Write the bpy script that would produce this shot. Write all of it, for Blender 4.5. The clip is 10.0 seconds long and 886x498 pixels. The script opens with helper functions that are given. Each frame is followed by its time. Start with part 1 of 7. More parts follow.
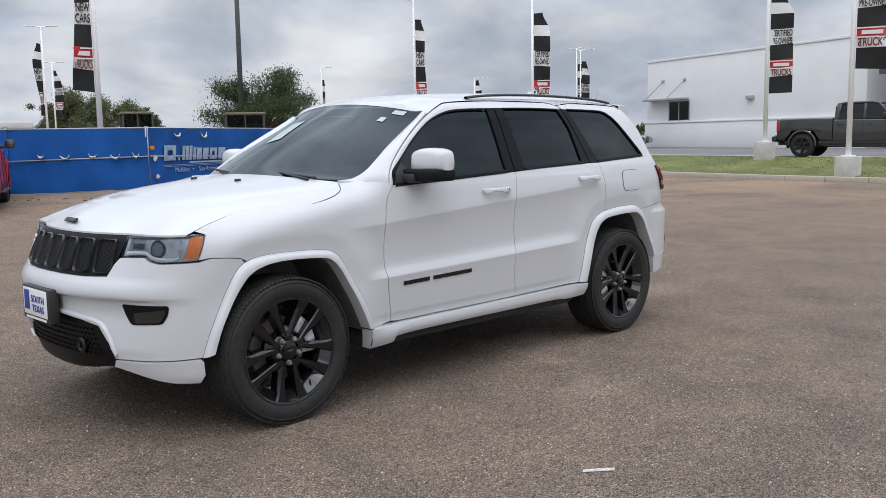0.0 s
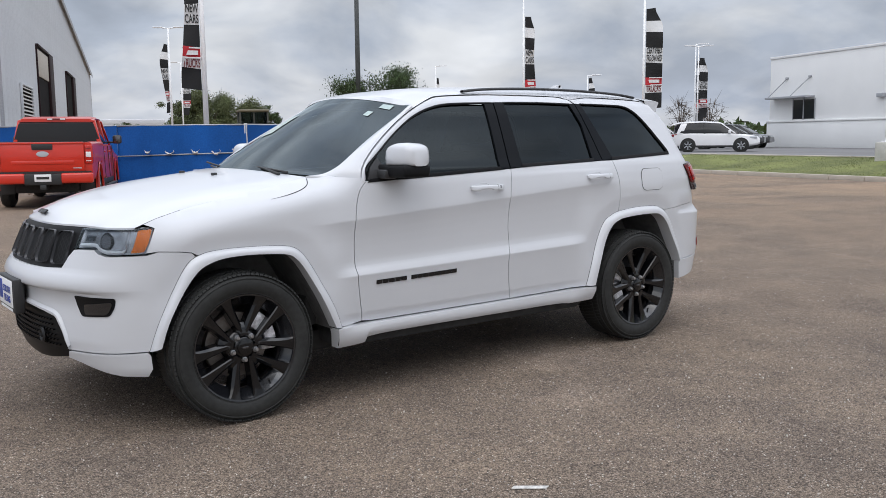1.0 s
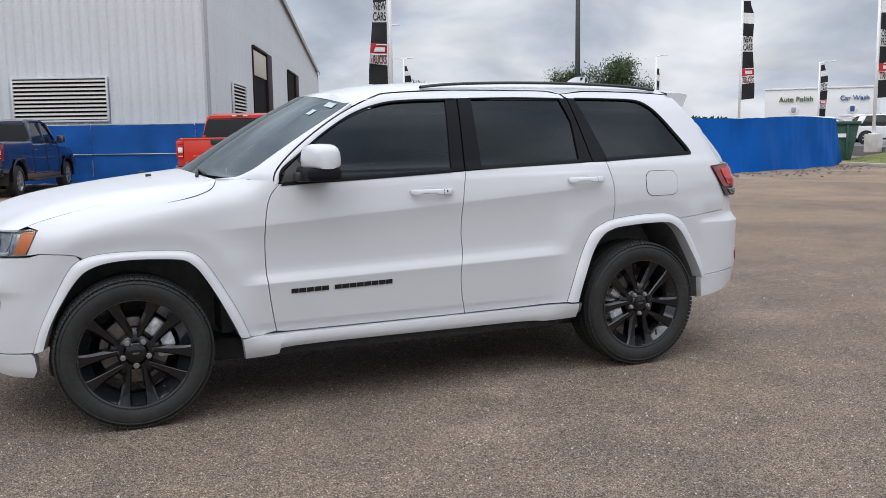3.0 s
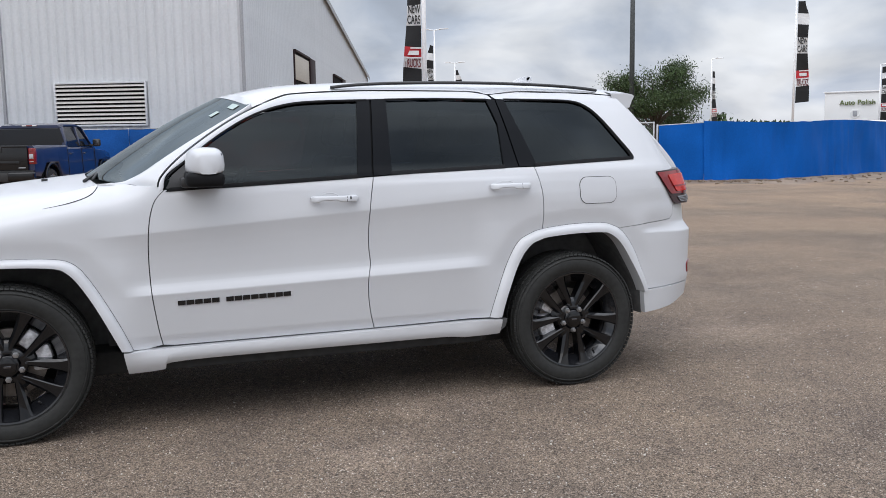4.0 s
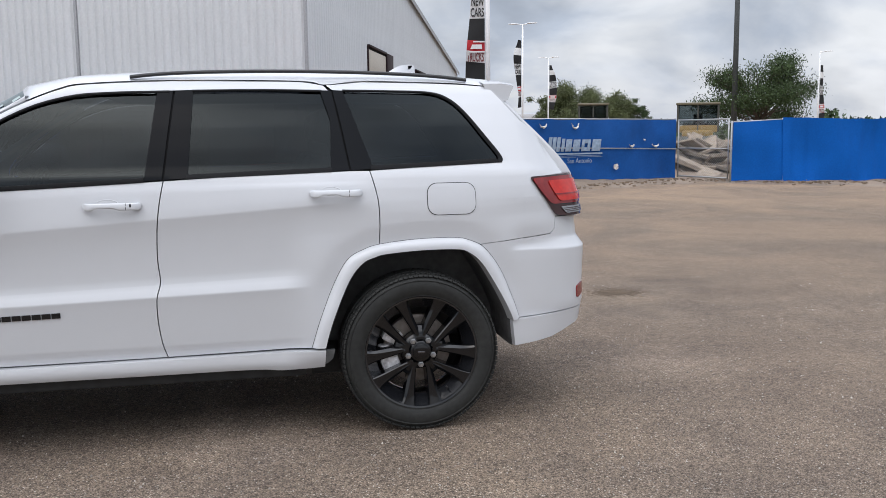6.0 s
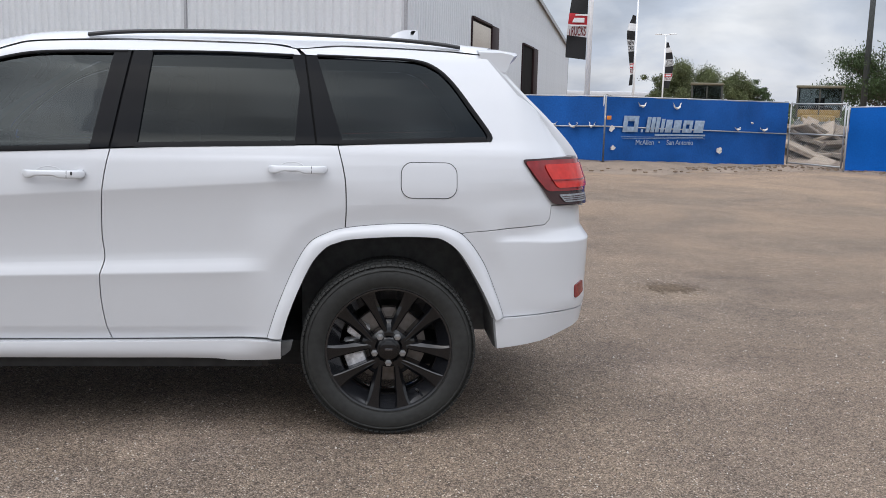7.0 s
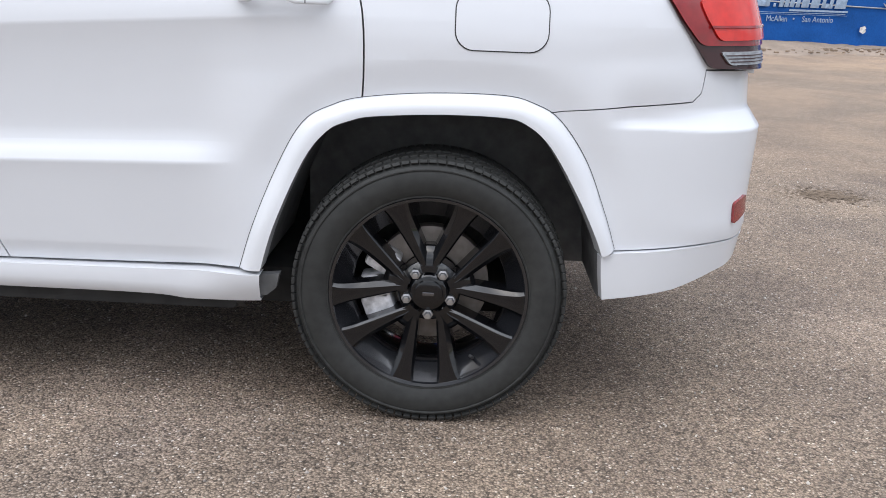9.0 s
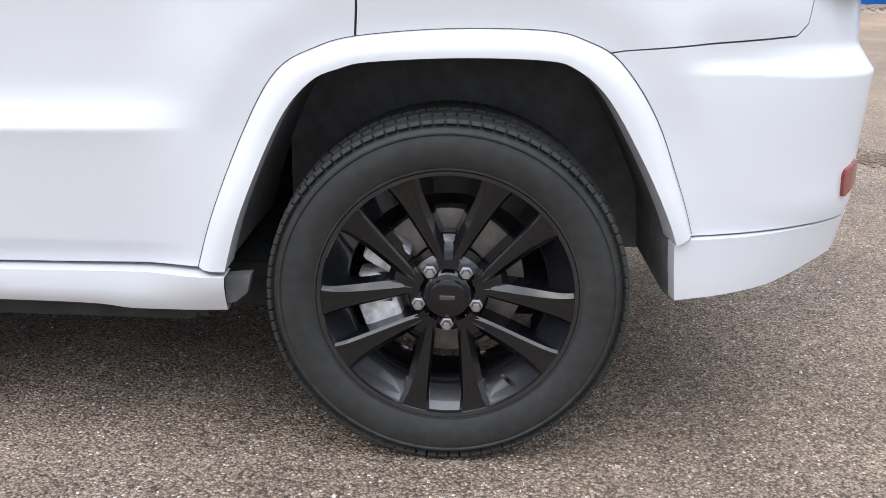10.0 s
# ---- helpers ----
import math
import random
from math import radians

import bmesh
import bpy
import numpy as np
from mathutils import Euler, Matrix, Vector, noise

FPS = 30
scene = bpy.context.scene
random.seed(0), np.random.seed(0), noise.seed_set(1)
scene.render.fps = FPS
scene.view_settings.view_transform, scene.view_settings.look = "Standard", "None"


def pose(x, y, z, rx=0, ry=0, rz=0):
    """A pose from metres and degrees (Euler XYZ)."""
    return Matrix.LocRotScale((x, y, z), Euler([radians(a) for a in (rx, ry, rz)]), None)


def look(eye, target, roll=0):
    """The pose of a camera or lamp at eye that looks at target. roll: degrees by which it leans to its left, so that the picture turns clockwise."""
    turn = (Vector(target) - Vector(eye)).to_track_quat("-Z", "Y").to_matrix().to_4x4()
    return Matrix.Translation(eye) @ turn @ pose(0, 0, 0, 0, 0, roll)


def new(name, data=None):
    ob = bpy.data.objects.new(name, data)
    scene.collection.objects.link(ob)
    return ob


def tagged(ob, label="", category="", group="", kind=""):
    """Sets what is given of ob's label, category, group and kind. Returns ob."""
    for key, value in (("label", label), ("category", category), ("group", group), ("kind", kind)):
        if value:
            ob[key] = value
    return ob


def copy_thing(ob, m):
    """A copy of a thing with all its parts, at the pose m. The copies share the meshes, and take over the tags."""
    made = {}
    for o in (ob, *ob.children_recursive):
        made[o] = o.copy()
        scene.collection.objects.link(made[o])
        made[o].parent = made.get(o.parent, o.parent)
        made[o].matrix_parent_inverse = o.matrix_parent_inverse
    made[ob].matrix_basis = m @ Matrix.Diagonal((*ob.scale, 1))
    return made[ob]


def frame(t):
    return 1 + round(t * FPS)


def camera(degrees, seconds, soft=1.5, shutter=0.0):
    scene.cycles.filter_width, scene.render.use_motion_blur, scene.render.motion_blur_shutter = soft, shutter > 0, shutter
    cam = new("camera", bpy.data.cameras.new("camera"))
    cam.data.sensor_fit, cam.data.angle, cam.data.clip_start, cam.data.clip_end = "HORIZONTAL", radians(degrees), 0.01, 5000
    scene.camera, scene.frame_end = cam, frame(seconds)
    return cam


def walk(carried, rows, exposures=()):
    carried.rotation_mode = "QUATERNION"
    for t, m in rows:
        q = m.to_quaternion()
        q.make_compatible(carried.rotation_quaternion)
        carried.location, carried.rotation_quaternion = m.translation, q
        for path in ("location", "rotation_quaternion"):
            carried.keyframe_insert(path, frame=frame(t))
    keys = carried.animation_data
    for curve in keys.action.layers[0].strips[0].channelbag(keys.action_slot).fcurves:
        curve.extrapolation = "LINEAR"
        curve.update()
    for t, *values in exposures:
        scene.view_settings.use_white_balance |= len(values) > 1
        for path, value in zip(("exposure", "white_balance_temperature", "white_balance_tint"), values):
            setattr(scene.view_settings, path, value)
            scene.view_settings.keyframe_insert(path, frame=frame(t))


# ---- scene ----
cam = camera(52.7, 10.0, soft=0.85)
PATH = [
    (0, (-2.544, -3.706, 1.43), (-1.151, -2.292, 1.184), -0.9),
    (0.5, (-2.206, -3.976, 1.424), (-0.915, -2.467, 1.187), -0.8),
    (1, (-1.824, -4.084, 1.4), (-0.632, -2.497, 1.154), -0.6),
    (1.5, (-1.431, -4.22, 1.37), (-0.353, -2.553, 1.127), -1.1),
    (2, (-1.032, -4.422, 1.439), (-0.104, -2.669, 1.18), -0.8),
    (3.5, (0.207, -4.524, 1.407), (0.898, -2.664, 1.159), -0.9),
    (4, (0.642, -4.498, 1.403), (1.27, -2.615, 1.158), -0.8),
    (4.5, (1.066, -4.491, 1.42), (1.652, -2.594, 1.176), -0.8),
    (5, (1.454, -4.359, 1.416), (2.001, -2.451, 1.168), -0.9),
    (6.5, (2.52, -3.971, 1.394), (2.807, -2.01, 1.132), 0.2),
    (7, (2.826, -3.74, 1.402), (2.991, -1.77, 1.093), 1.4),
    (7.5, (2.969, -3.382, 1.356), (3.077, -1.419, 0.993), 2.4),
    (8, (3.05, -3.008, 1.294), (3.066, -1.062, 0.833), 2.9),
    (8.5, (3.08, -2.658, 1.249), (3.048, -0.723, 0.744), 2.8),
    (9, (3.005, -2.305, 1.195), (2.959, -0.39, 0.621), 2.4),
    (9.5, (2.969, -1.982, 1.107), (2.934, -0.083, 0.482), 1.6),
    (10, (2.94, -1.737, 1.059), (2.9, 0.16, 0.426), 1.4),
]
walk(cam, [(t, look(eye, target, roll)) for t, eye, target, roll in PATH], exposures=[(0, -0.64, 6430, 10), (5, -0.50, 6430, 10), (7.5, -0.40, 6450, 10), (9, 0.03, 6350, 10), (10, 0.25, 6300, 10)])

# ---- light: overcast sky, brighter overhead, one very soft sun ----
SUN_EL, SUN_ROT = radians(58), radians(200)
world = bpy.data.worlds.new("overcast")
scene.world = world
world.use_nodes = True
wn, wl = world.node_tree.nodes, world.node_tree.links
wn.clear()


def wnode(kind, **values):
    node = wn.new(kind)
    for key, value in values.items():
        node.inputs[key].default_value = value
    return node


sky = wn.new("ShaderNodeTexSky")
sky.sky_type, sky.sun_disc = "NISHITA", False
sky.sun_elevation, sky.sun_rotation = SUN_EL, SUN_ROT
sky.air_density, sky.dust_density = 1.5, 4.0
way = wn.new("ShaderNodeTexCoord")
sep = wn.new("ShaderNodeSeparateXYZ")
wl.new(way.outputs["Generated"], sep.inputs[0])
# cloud layer: direction projected on a domed deck, so that clouds grow smaller towards the horizon


def wmath(kind, a, b):
    node = wn.new("ShaderNodeMath")
    node.operation = kind
    for k, v in enumerate((a, b)):
        if isinstance(v, float):
            node.inputs[k].default_value = v
        else:
            wl.new(v, node.inputs[k])
    return node.outputs[0]


def wrange(value, low, high, to_low, to_high, smooth=True):
    node = wn.new("ShaderNodeMapRange")
    node.interpolation_type = "SMOOTHSTEP" if smooth else "LINEAR"
    wl.new(value, node.inputs["Value"])
    for key, v in (("From Min", low), ("From Max", high), ("To Min", to_low), ("To Max", to_high)):
        node.inputs[key].default_value = v
    return node.outputs[0]


up = sep.outputs["Z"]
dome = wmath("ADD", wmath("MAXIMUM", up, 0.0), 0.42)
comb = wn.new("ShaderNodeCombineXYZ")
for k in range(3):
    wl.new(dome, comb.inputs[k])
deck = wn.new("ShaderNodeVectorMath")
deck.operation = "DIVIDE"
wl.new(way.outputs["Generated"], deck.inputs[0])
wl.new(comb.outputs[0], deck.inputs[1])
clouds = wnode("ShaderNodeTexNoise", Scale=3.2, Detail=6.0, Roughness=0.5, Distortion=0.2)
wl.new(deck.outputs[0], clouds.inputs["Vector"])
ramp = wn.new("ShaderNodeValToRGB")
ramp.color_ramp.elements[0].position, ramp.color_ramp.elements[0].color = 0.36, (0.56, 0.625, 0.75, 1)
ramp.color_ramp.elements[1].position, ramp.color_ramp.elements[1].color = 0.62, (0.925, 0.95, 1.0, 1)
wl.new(clouds.outputs["Fac"], ramp.inputs[0])
mix = wn.new("ShaderNodeMixRGB")
mix.blend_type = "MIX"
mix.inputs[0].default_value = 0.985
wl.new(sky.outputs[0], mix.inputs[1])
wl.new(ramp.outputs[0], mix.inputs[2])
# the overhead sky is brighter; its cloud banks stand out more than those in the haze near the horizon
zenith = wrange(up, 0.26, 0.92, 1.14, 3.4)
banks = wnode("ShaderNodeTexNoise", Scale=3.4, Detail=5.0, Roughness=0.5, Distortion=0.4)
wl.new(deck.outputs[0], banks.inputs["Vector"])
bank_depth = wrange(up, 0.05, 0.45, 0.8, 1.9)
bank_tone = wmath("MAXIMUM", wmath("ADD", wmath("MULTIPLY", wmath("SUBTRACT", banks.outputs["Fac"], 0.5), bank_depth), 1.0), 0.3)
bg = wn.new("ShaderNodeBackground")
wl.new(mix.outputs[0], bg.inputs["Color"])
wl.new(wmath("MULTIPLY", zenith, bank_tone), bg.inputs["Strength"])
out = wn.new("ShaderNodeOutputWorld")
wl.new(bg.outputs[0], out.inputs["Surface"])

sun_data = bpy.data.lights.new("sun", "SUN")
sun_data.energy, sun_data.angle, sun_data.color = 0.7, radians(45), (1.0, 0.97, 0.93)
sun = new("sun", sun_data)
sun.matrix_world = look((-17, -11, 20), (1.5, 1, 0))



# ---- materials ----
def mat(name, color, rough=0.6, metal=0.0, grain=0.0, scale=60.0, bump=0.0, stain=0.0, stain_scale=1.5, coat=0.0, random_tint=0.0, spec=0.5):
    """A surface of one colour with fine grain, larger stains and relief, in metres."""
    m = bpy.data.materials.new(name)
    m.use_nodes = True
    n, l = m.node_tree.nodes, m.node_tree.links
    b = n["Principled BSDF"]
    b.inputs["Roughness"].default_value = rough
    b.inputs["Metallic"].default_value = metal
    b.inputs["Coat Weight"].default_value = coat
    b.inputs["Specular IOR Level"].default_value = spec
    b.inputs["Coat Roughness"].default_value = 0.04
    b.inputs["Base Color"].default_value = (*color, 1)
    co = n.new("ShaderNodeTexCoord")
    src = None
    for amount, sc, detail in ((grain, scale, 4.0), (stain, stain_scale, 6.0)):
        if amount <= 0:
            continue
        t = n.new("ShaderNodeTexNoise")
        t.inputs["Scale"].default_value = sc
        t.inputs["Detail"].default_value = detail
        l.new(co.outputs["Object"], t.inputs["Vector"])
        mr = n.new("ShaderNodeMapRange")
        mr.inputs["From Min"].default_value, mr.inputs["From Max"].default_value = 0.3, 0.7
        mr.inputs["To Min"].default_value, mr.inputs["To Max"].default_value = 1 - amount, 1 + amount
        l.new(t.outputs["Fac"], mr.inputs["Value"])
        mul = n.new("ShaderNodeMixRGB")
        mul.blend_type = "MULTIPLY"
        mul.inputs[0].default_value = 1.0
        if src is None:
            mul.inputs[1].default_value = (*color, 1)
        else:
            l.new(src, mul.inputs[1])
        l.new(mr.outputs[0], mul.inputs[2])
        src = mul.outputs[0]
        if bump > 0 and sc == scale:
            bp = n.new("ShaderNodeBump")
            bp.inputs["Strength"].default_value = bump
            bp.inputs["Distance"].default_value = 0.004
            l.new(t.outputs["Fac"], bp.inputs["Height"])
            l.new(bp.outputs[0], b.inputs["Normal"])
    if random_tint > 0:
        oi = n.new("ShaderNodeObjectInfo")
        mr = n.new("ShaderNodeMapRange")
        mr.inputs["To Min"].default_value, mr.inputs["To Max"].default_value = 1 - random_tint, 1 + random_tint
        l.new(oi.outputs["Random"], mr.inputs["Value"])
        mul = n.new("ShaderNodeMixRGB")
        mul.blend_type = "MULTIPLY"
        mul.inputs[0].default_value = 1.0
        mul.inputs[1].default_value = (*color, 1)
        if src is not None:
            l.new(src, mul.inputs[1])
        l.new(mr.outputs[0], mul.inputs[2])
        src = mul.outputs[0]
    if src is not None:
        l.new(src, b.inputs["Base Color"])
    return m


def glass(name, tint, gloss=1.0, rough=0.01, ior=1.5):
    """Thin tinted glass: see-through by its tint, with a clear reflection on top."""
    m = bpy.data.materials.new(name)
    m.use_nodes = True
    n, l = m.node_tree.nodes, m.node_tree.links
    n.clear()
    tr = n.new("ShaderNodeBsdfTransparent")
    tr.inputs[0].default_value = (*tint, 1)
    gl = n.new("ShaderNodeBsdfGlossy")
    gl.inputs["Roughness"].default_value = rough
    gl.inputs["Color"].default_value = (gloss * .84, gloss * .95, gloss, 1)
    fr = n.new("ShaderNodeFresnel")
    fr.inputs["IOR"].default_value = ior
    mx = n.new("ShaderNodeMixShader")
    o = n.new("ShaderNodeOutputMaterial")
    l.new(fr.outputs[0], mx.inputs[0])
    l.new(tr.outputs[0], mx.inputs[1])
    l.new(gl.outputs[0], mx.inputs[2])
    l.new(mx.outputs[0], o.inputs[0])
    return m


def asphalt():
    """Worn brown-grey chip-seal: small stones of several tints, sandy drifts, dark damp patches."""
    m = bpy.data.materials.new("asphalt")
    m.use_nodes = True
    n, l = m.node_tree.nodes, m.node_tree.links
    b = n["Principled BSDF"]
    b.inputs["Roughness"].default_value = 0.9
    b.inputs["Specular IOR Level"].default_value = 0.25
    co = n.new("ShaderNodeTexCoord")

    def tex(kind, sc, **kw):
        t = n.new(kind)
        t.inputs["Scale"].default_value = sc
        for k, v in kw.items():
            t.inputs[k].default_value = v
        l.new(co.outputs["Object"], t.inputs["Vector"])
        return t

    def ramp_of(fac, stops):
        r = n.new("ShaderNodeValToRGB")
        r.color_ramp.elements[0].position, r.color_ramp.elements[0].color = stops[0][0], (*stops[0][1], 1)
        r.color_ramp.elements[1].position, r.color_ramp.elements[1].color = stops[-1][0], (*stops[-1][1], 1)
        for p, c in stops[1:-1]:
            e = r.color_ramp.elements.new(p)
            e.color = (*c, 1)
        l.new(fac, r.inputs[0])
        return r.outputs[0]

    def blend(kind, a, c, fac):
        x = n.new("ShaderNodeMixRGB")
        x.blend_type = kind
        if isinstance(fac, float):
            x.inputs[0].default_value = fac
        else:
            l.new(fac, x.inputs[0])
        for k, v in ((1, a), (2, c)):
            if isinstance(v, tuple):
                x.inputs[k].default_value = (*v, 1)
            else:
                l.new(v, x.inputs[k])
        return x.outputs[0]

    stones = tex("ShaderNodeTexVoronoi", 150.0, Randomness=1.0)
    sepc = n.new("ShaderNodeSeparateColor")
    l.new(stones.outputs["Color"], sepc.inputs[0])
    col = ramp_of(sepc.outputs[0], [(0.0, (0.10, 0.086, 0.075)), (0.12, (0.17, 0.143, 0.122)), (0.30, (0.28, 0.234, 0.195)), (0.75, (0.35, 0.292, 0.243)), (0.93, (0.42, 0.360, 0.305)), (0.98, (0.56, 0.51, 0.46)), (1.0, (0.76, 0.73, 0.69))])
    gaps = ramp_of(stones.outputs["Distance"], [(0.40, (1.10, 1.10, 1.10)), (0.70, (0.16, 0.155, 0.15))])
    col = blend("MULTIPLY", col, gaps, 0.62)
    grains = tex("ShaderNodeTexVoronoi", 310.0)
    grain_sep = n.new("ShaderNodeSeparateColor")
    l.new(grains.outputs["Color"], grain_sep.inputs[0])
    col = blend("MULTIPLY", col, ramp_of(grain_sep.outputs[0], [(0.0, (0.70, 0.70, 0.70)), (0.7, (1.1, 1.1, 1.1)), (1.0, (1.5, 1.48, 1.44))]), 0.6)
    fine = tex("ShaderNodeTexNoise", 260.0, Detail=3.0)
    col = blend("MULTIPLY", col, ramp_of(fine.outputs["Fac"], [(0.3, (0.78, 0.78, 0.78)), (0.7, (1.22, 1.22, 1.22))]), 0.8)
    big = tex("ShaderNodeTexNoise", 0.45, Detail=7.0, Roughness=0.62)
    col = blend("MULTIPLY", col, ramp_of(big.outputs["Fac"], [(0.32, (0.78, 0.78, 0.80)), (0.5, (1.0, 1.0, 1.0)), (0.72, (1.2, 1.18, 1.13))]), 1.0)
    mid = tex("ShaderNodeTexNoise", 2.2, Detail=5.0)
    col = blend("MULTIPLY", col, ramp_of(mid.outputs["Fac"], [(0.3, (0.84, 0.84, 0.85)), (0.7, (1.14, 1.13, 1.1))]), 1.0)
    grit = tex("ShaderNodeTexNoise", 16.0, Detail=6.0, Roughness=0.8)
    grit_tone = ramp_of(grit.outputs["Fac"], [(0.32, (0.74, 0.74, 0.75)), (0.68, (1.26, 1.25, 1.23))])
    col = blend("MULTIPLY", col, grit_tone, 0.8)
    # sand washed over the lot towards the fence and the kerb
    sp = n.new("ShaderNodeSeparateXYZ")
    l.new(co.outputs["Object"], sp.inputs[0])
    far = n.new("ShaderNodeMapRange")
    tilt = n.new("ShaderNodeVectorMath")
    tilt.operation = "DOT_PRODUCT"
    l.new(co.outputs["Object"], tilt.inputs[0])
    tilt.inputs[1].default_value = (0.45, 0.8, 0.0)
    l.new(tilt.outputs["Value"], far.inputs["Value"])
    for k, v in (("From Min", 0.0), ("From Max", 17.0), ("To Min", 0.0), ("To Max", 0.9)):
        far.inputs[k].default_value = v
    drift = tex("ShaderNodeTexNoise", 0.32, Detail=8.0, Roughness=0.66, Distortion=0.8)
    amt = n.new("ShaderNodeMath")
    amt.operation = "MULTIPLY"
    dr = ramp_of(drift.outputs["Fac"], [(0.40, (0.25, 0.25, 0.25)), (0.62, (1.0, 1.0, 1.0))])
    l.new(far.outputs[0], amt.inputs[0])
    l.new(dr, amt.inputs[1])
    sandy = blend("MULTIPLY", (0.52, 0.395, 0.285), ramp_of(sepc.outputs[1], [(0.0, (0.55, 0.55, 0.55)), (0.8, (1.05, 1.05, 1.05)), (1.0, (1.5, 1.5, 1.5))]), 1.0)
    sandy = blend("MULTIPLY", sandy, ramp_of(fine.outputs["Fac"], [(0.3, (0.8, 0.8, 0.8)), (0.7, (1.15, 1.15, 1.15))]), 0.8)
    sandy = blend("MULTIPLY", sandy, grit_tone, 1.0)
    col = blend("MIX", col, sandy, amt.outputs[0])
    col = blend("MULTIPLY", col, (0.72, 0.675, 0.635), 1.0)
    # pale dried-dust patches
    warp = tex("ShaderNodeTexNoise", 5.0, Detail=6.0, Roughness=0.7)
    for centre, inner, outer, weight in (((2.08, 0.0, 0.0), 0.05, 0.62, 0.55), ((2.0, 0.42, 0.0), 0.0, 0.40, 0.5), ((1.55, -0.72, 0.0), 0.0, 0.42, 0.5), ((4.6, 0.9, 0.0), 0.0, 0.7, 0.4)):
        gap = n.new("ShaderNodeVectorMath")
        gap.operation = "DISTANCE"
        l.new(co.outputs["Object"], gap.inputs[0])
        gap.inputs[1].default_value = centre
        rough_gap = n.new("ShaderNodeMath")
        rough_gap.operation = "MULTIPLY_ADD"
        l.new(warp.outputs["Fac"], rough_gap.inputs[0])
        rough_gap.inputs[1].default_value = 0.9
        l.new(gap.outputs["Value"], rough_gap.inputs[2])
        mask = n.new("ShaderNodeMapRange")
        mask.interpolation_type = "SMOOTHSTEP"
        l.new(rough_gap.outputs[0], mask.inputs["Value"])
        for k, v in (("From Min", inner + 0.40), ("From Max", outer + 0.42), ("To Min", weight), ("To Max", 0.0)):
            mask.inputs[k].default_value = v
        col = blend("MULTIPLY", col, (1.62, 1.64, 1.68), mask.outputs[0])
    l.new(col, b.inputs["Base Color"])
    bp = n.new("ShaderNodeBump")
    bp.inputs["Strength"].default_value = 0.8
    bp.inputs["Distance"].default_value = 0.007
    inv = n.new("ShaderNodeMath")
    inv.operation = "SUBTRACT"
    inv.inputs[0].default_value = 1.0
    l.new(stones.outputs["Distance"], inv.inputs[1])
    l.new(inv.outputs[0], bp.inputs["Height"])
    l.new(bp.outputs[0], b.inputs["Normal"])
    return m


ASPHALT = asphalt()
WHITE_PAINT = mat("white_car_paint", (0.60, 0.61, 0.632), 0.45, coat=0.65, grain=0.012, scale=3.0)
BLACK_GLOSS = mat("gloss_black", (0.009, 0.009, 0.010), 0.22)
POST_BLACK = mat("door_post_black", (0.008, 0.009, 0.011), 0.15, spec=.07)
SEAL_RUBBER = mat("window_seal_rubber", (0.008, 0.008, 0.009), 0.6, spec=.15)
BLACK_PLASTIC = mat("black_plastic", (0.025, 0.025, 0.026), 0.55, grain=0.15, scale=300, bump=0.05)
WELL_LINER = mat("wheel_well_liner", (0.115, 0.115, 0.115), 0.9, grain=0.2, scale=25, stain=0.12, stain_scale=6)
# near-black for hidden underparts, and for shade painted into recesses
DARK_VOID = mat("underside_and_recess_shade", (0.026, 0.026, 0.026), 0.9, grain=0.3, scale=20)
RUBBER = mat("tyre_rubber", (0.025, 0.0255, 0.0245), 0.62, spec=.30, grain=0.18, scale=40, bump=0.05, stain=0.2, stain_scale=5)
RIM_BLACK = mat("black_alloy", (0.0040, 0.0042, 0.0052), 0.12, coat=.65, grain=0.2, scale=12, spec=.22)
RIM_BARREL = mat("satin_black_barrel", (0.010, 0.0105, 0.0125), 0.15, coat=.7, grain=0.2, scale=12)
STEEL = mat("bright_steel", (0.42, 0.42, 0.43), 0.3, metal=0.9, grain=0.1, scale=80)
RUSTY_DISC = mat("brake_disc", (0.30, 0.26, 0.23), 0.5, metal=0.3, grain=0.25, scale=30)
CALIPER = mat("caliper_silver", (0.66, 0.66, 0.68), 0.45, metal=0.3, grain=0.4, scale=40)
CHROME_DARK = mat("dark_chrome", (0.16, 0.16, 0.17), 0.2, metal=0.9)
LAMP_SILVER = mat("lamp_reflector", (0.50, 0.52, 0.55), 0.3, metal=0.25)
REVERSE_SILVER = mat("reversing_lamp_silver", (0.33, 0.34, 0.355), 0.25, metal=0.4, grain=0.3, scale=60)
HEAD_SILVER = mat("head_lamp_reflector", (0.40, 0.415, 0.44), 0.18, metal=0.55, grain=0.35, scale=18)
LENS_CLEAR = glass("lamp_lens", (0.88, 0.91, 0.94), ior=1.35)
AMBER = mat("amber_plastic", (0.80, 0.20, 0.004), 0.3, coat=0.2, grain=.15, scale=60)
RED_LENS = mat("red_lamp_plastic", (0.22, 0.008, 0.009), 0.15, coat=0.35, grain=0.15, scale=30)
BRIGHT_RED_LENS = mat("bright_red_lamp_plastic", (0.52, 0.018, 0.010), 0.2, coat=0.25, grain=0.12, scale=40)
DARK_LAMP = mat("dark_lamp_surround", (0.035, 0.010, 0.010), 0.2)
LIGHT_GUIDE = mat("light_guide_plastic", (0.80, 0.82, 0.84), 0.3)
DARK_RED_LENS = mat("dark_red_lamp_plastic", (0.20, 0.012, 0.012), 0.15, coat=1.0)
SIDE_GLASS = glass("tinted_side_glass", (0.042, 0.047, 0.054), ior=1.34)
FRONT_GLASS = glass("front_door_glass", (0.09, 0.098, 0.11), ior=1.38)
SHIELD_GLASS = glass("windscreen_glass", (0.12, 0.145, 0.145), ior=1.52)
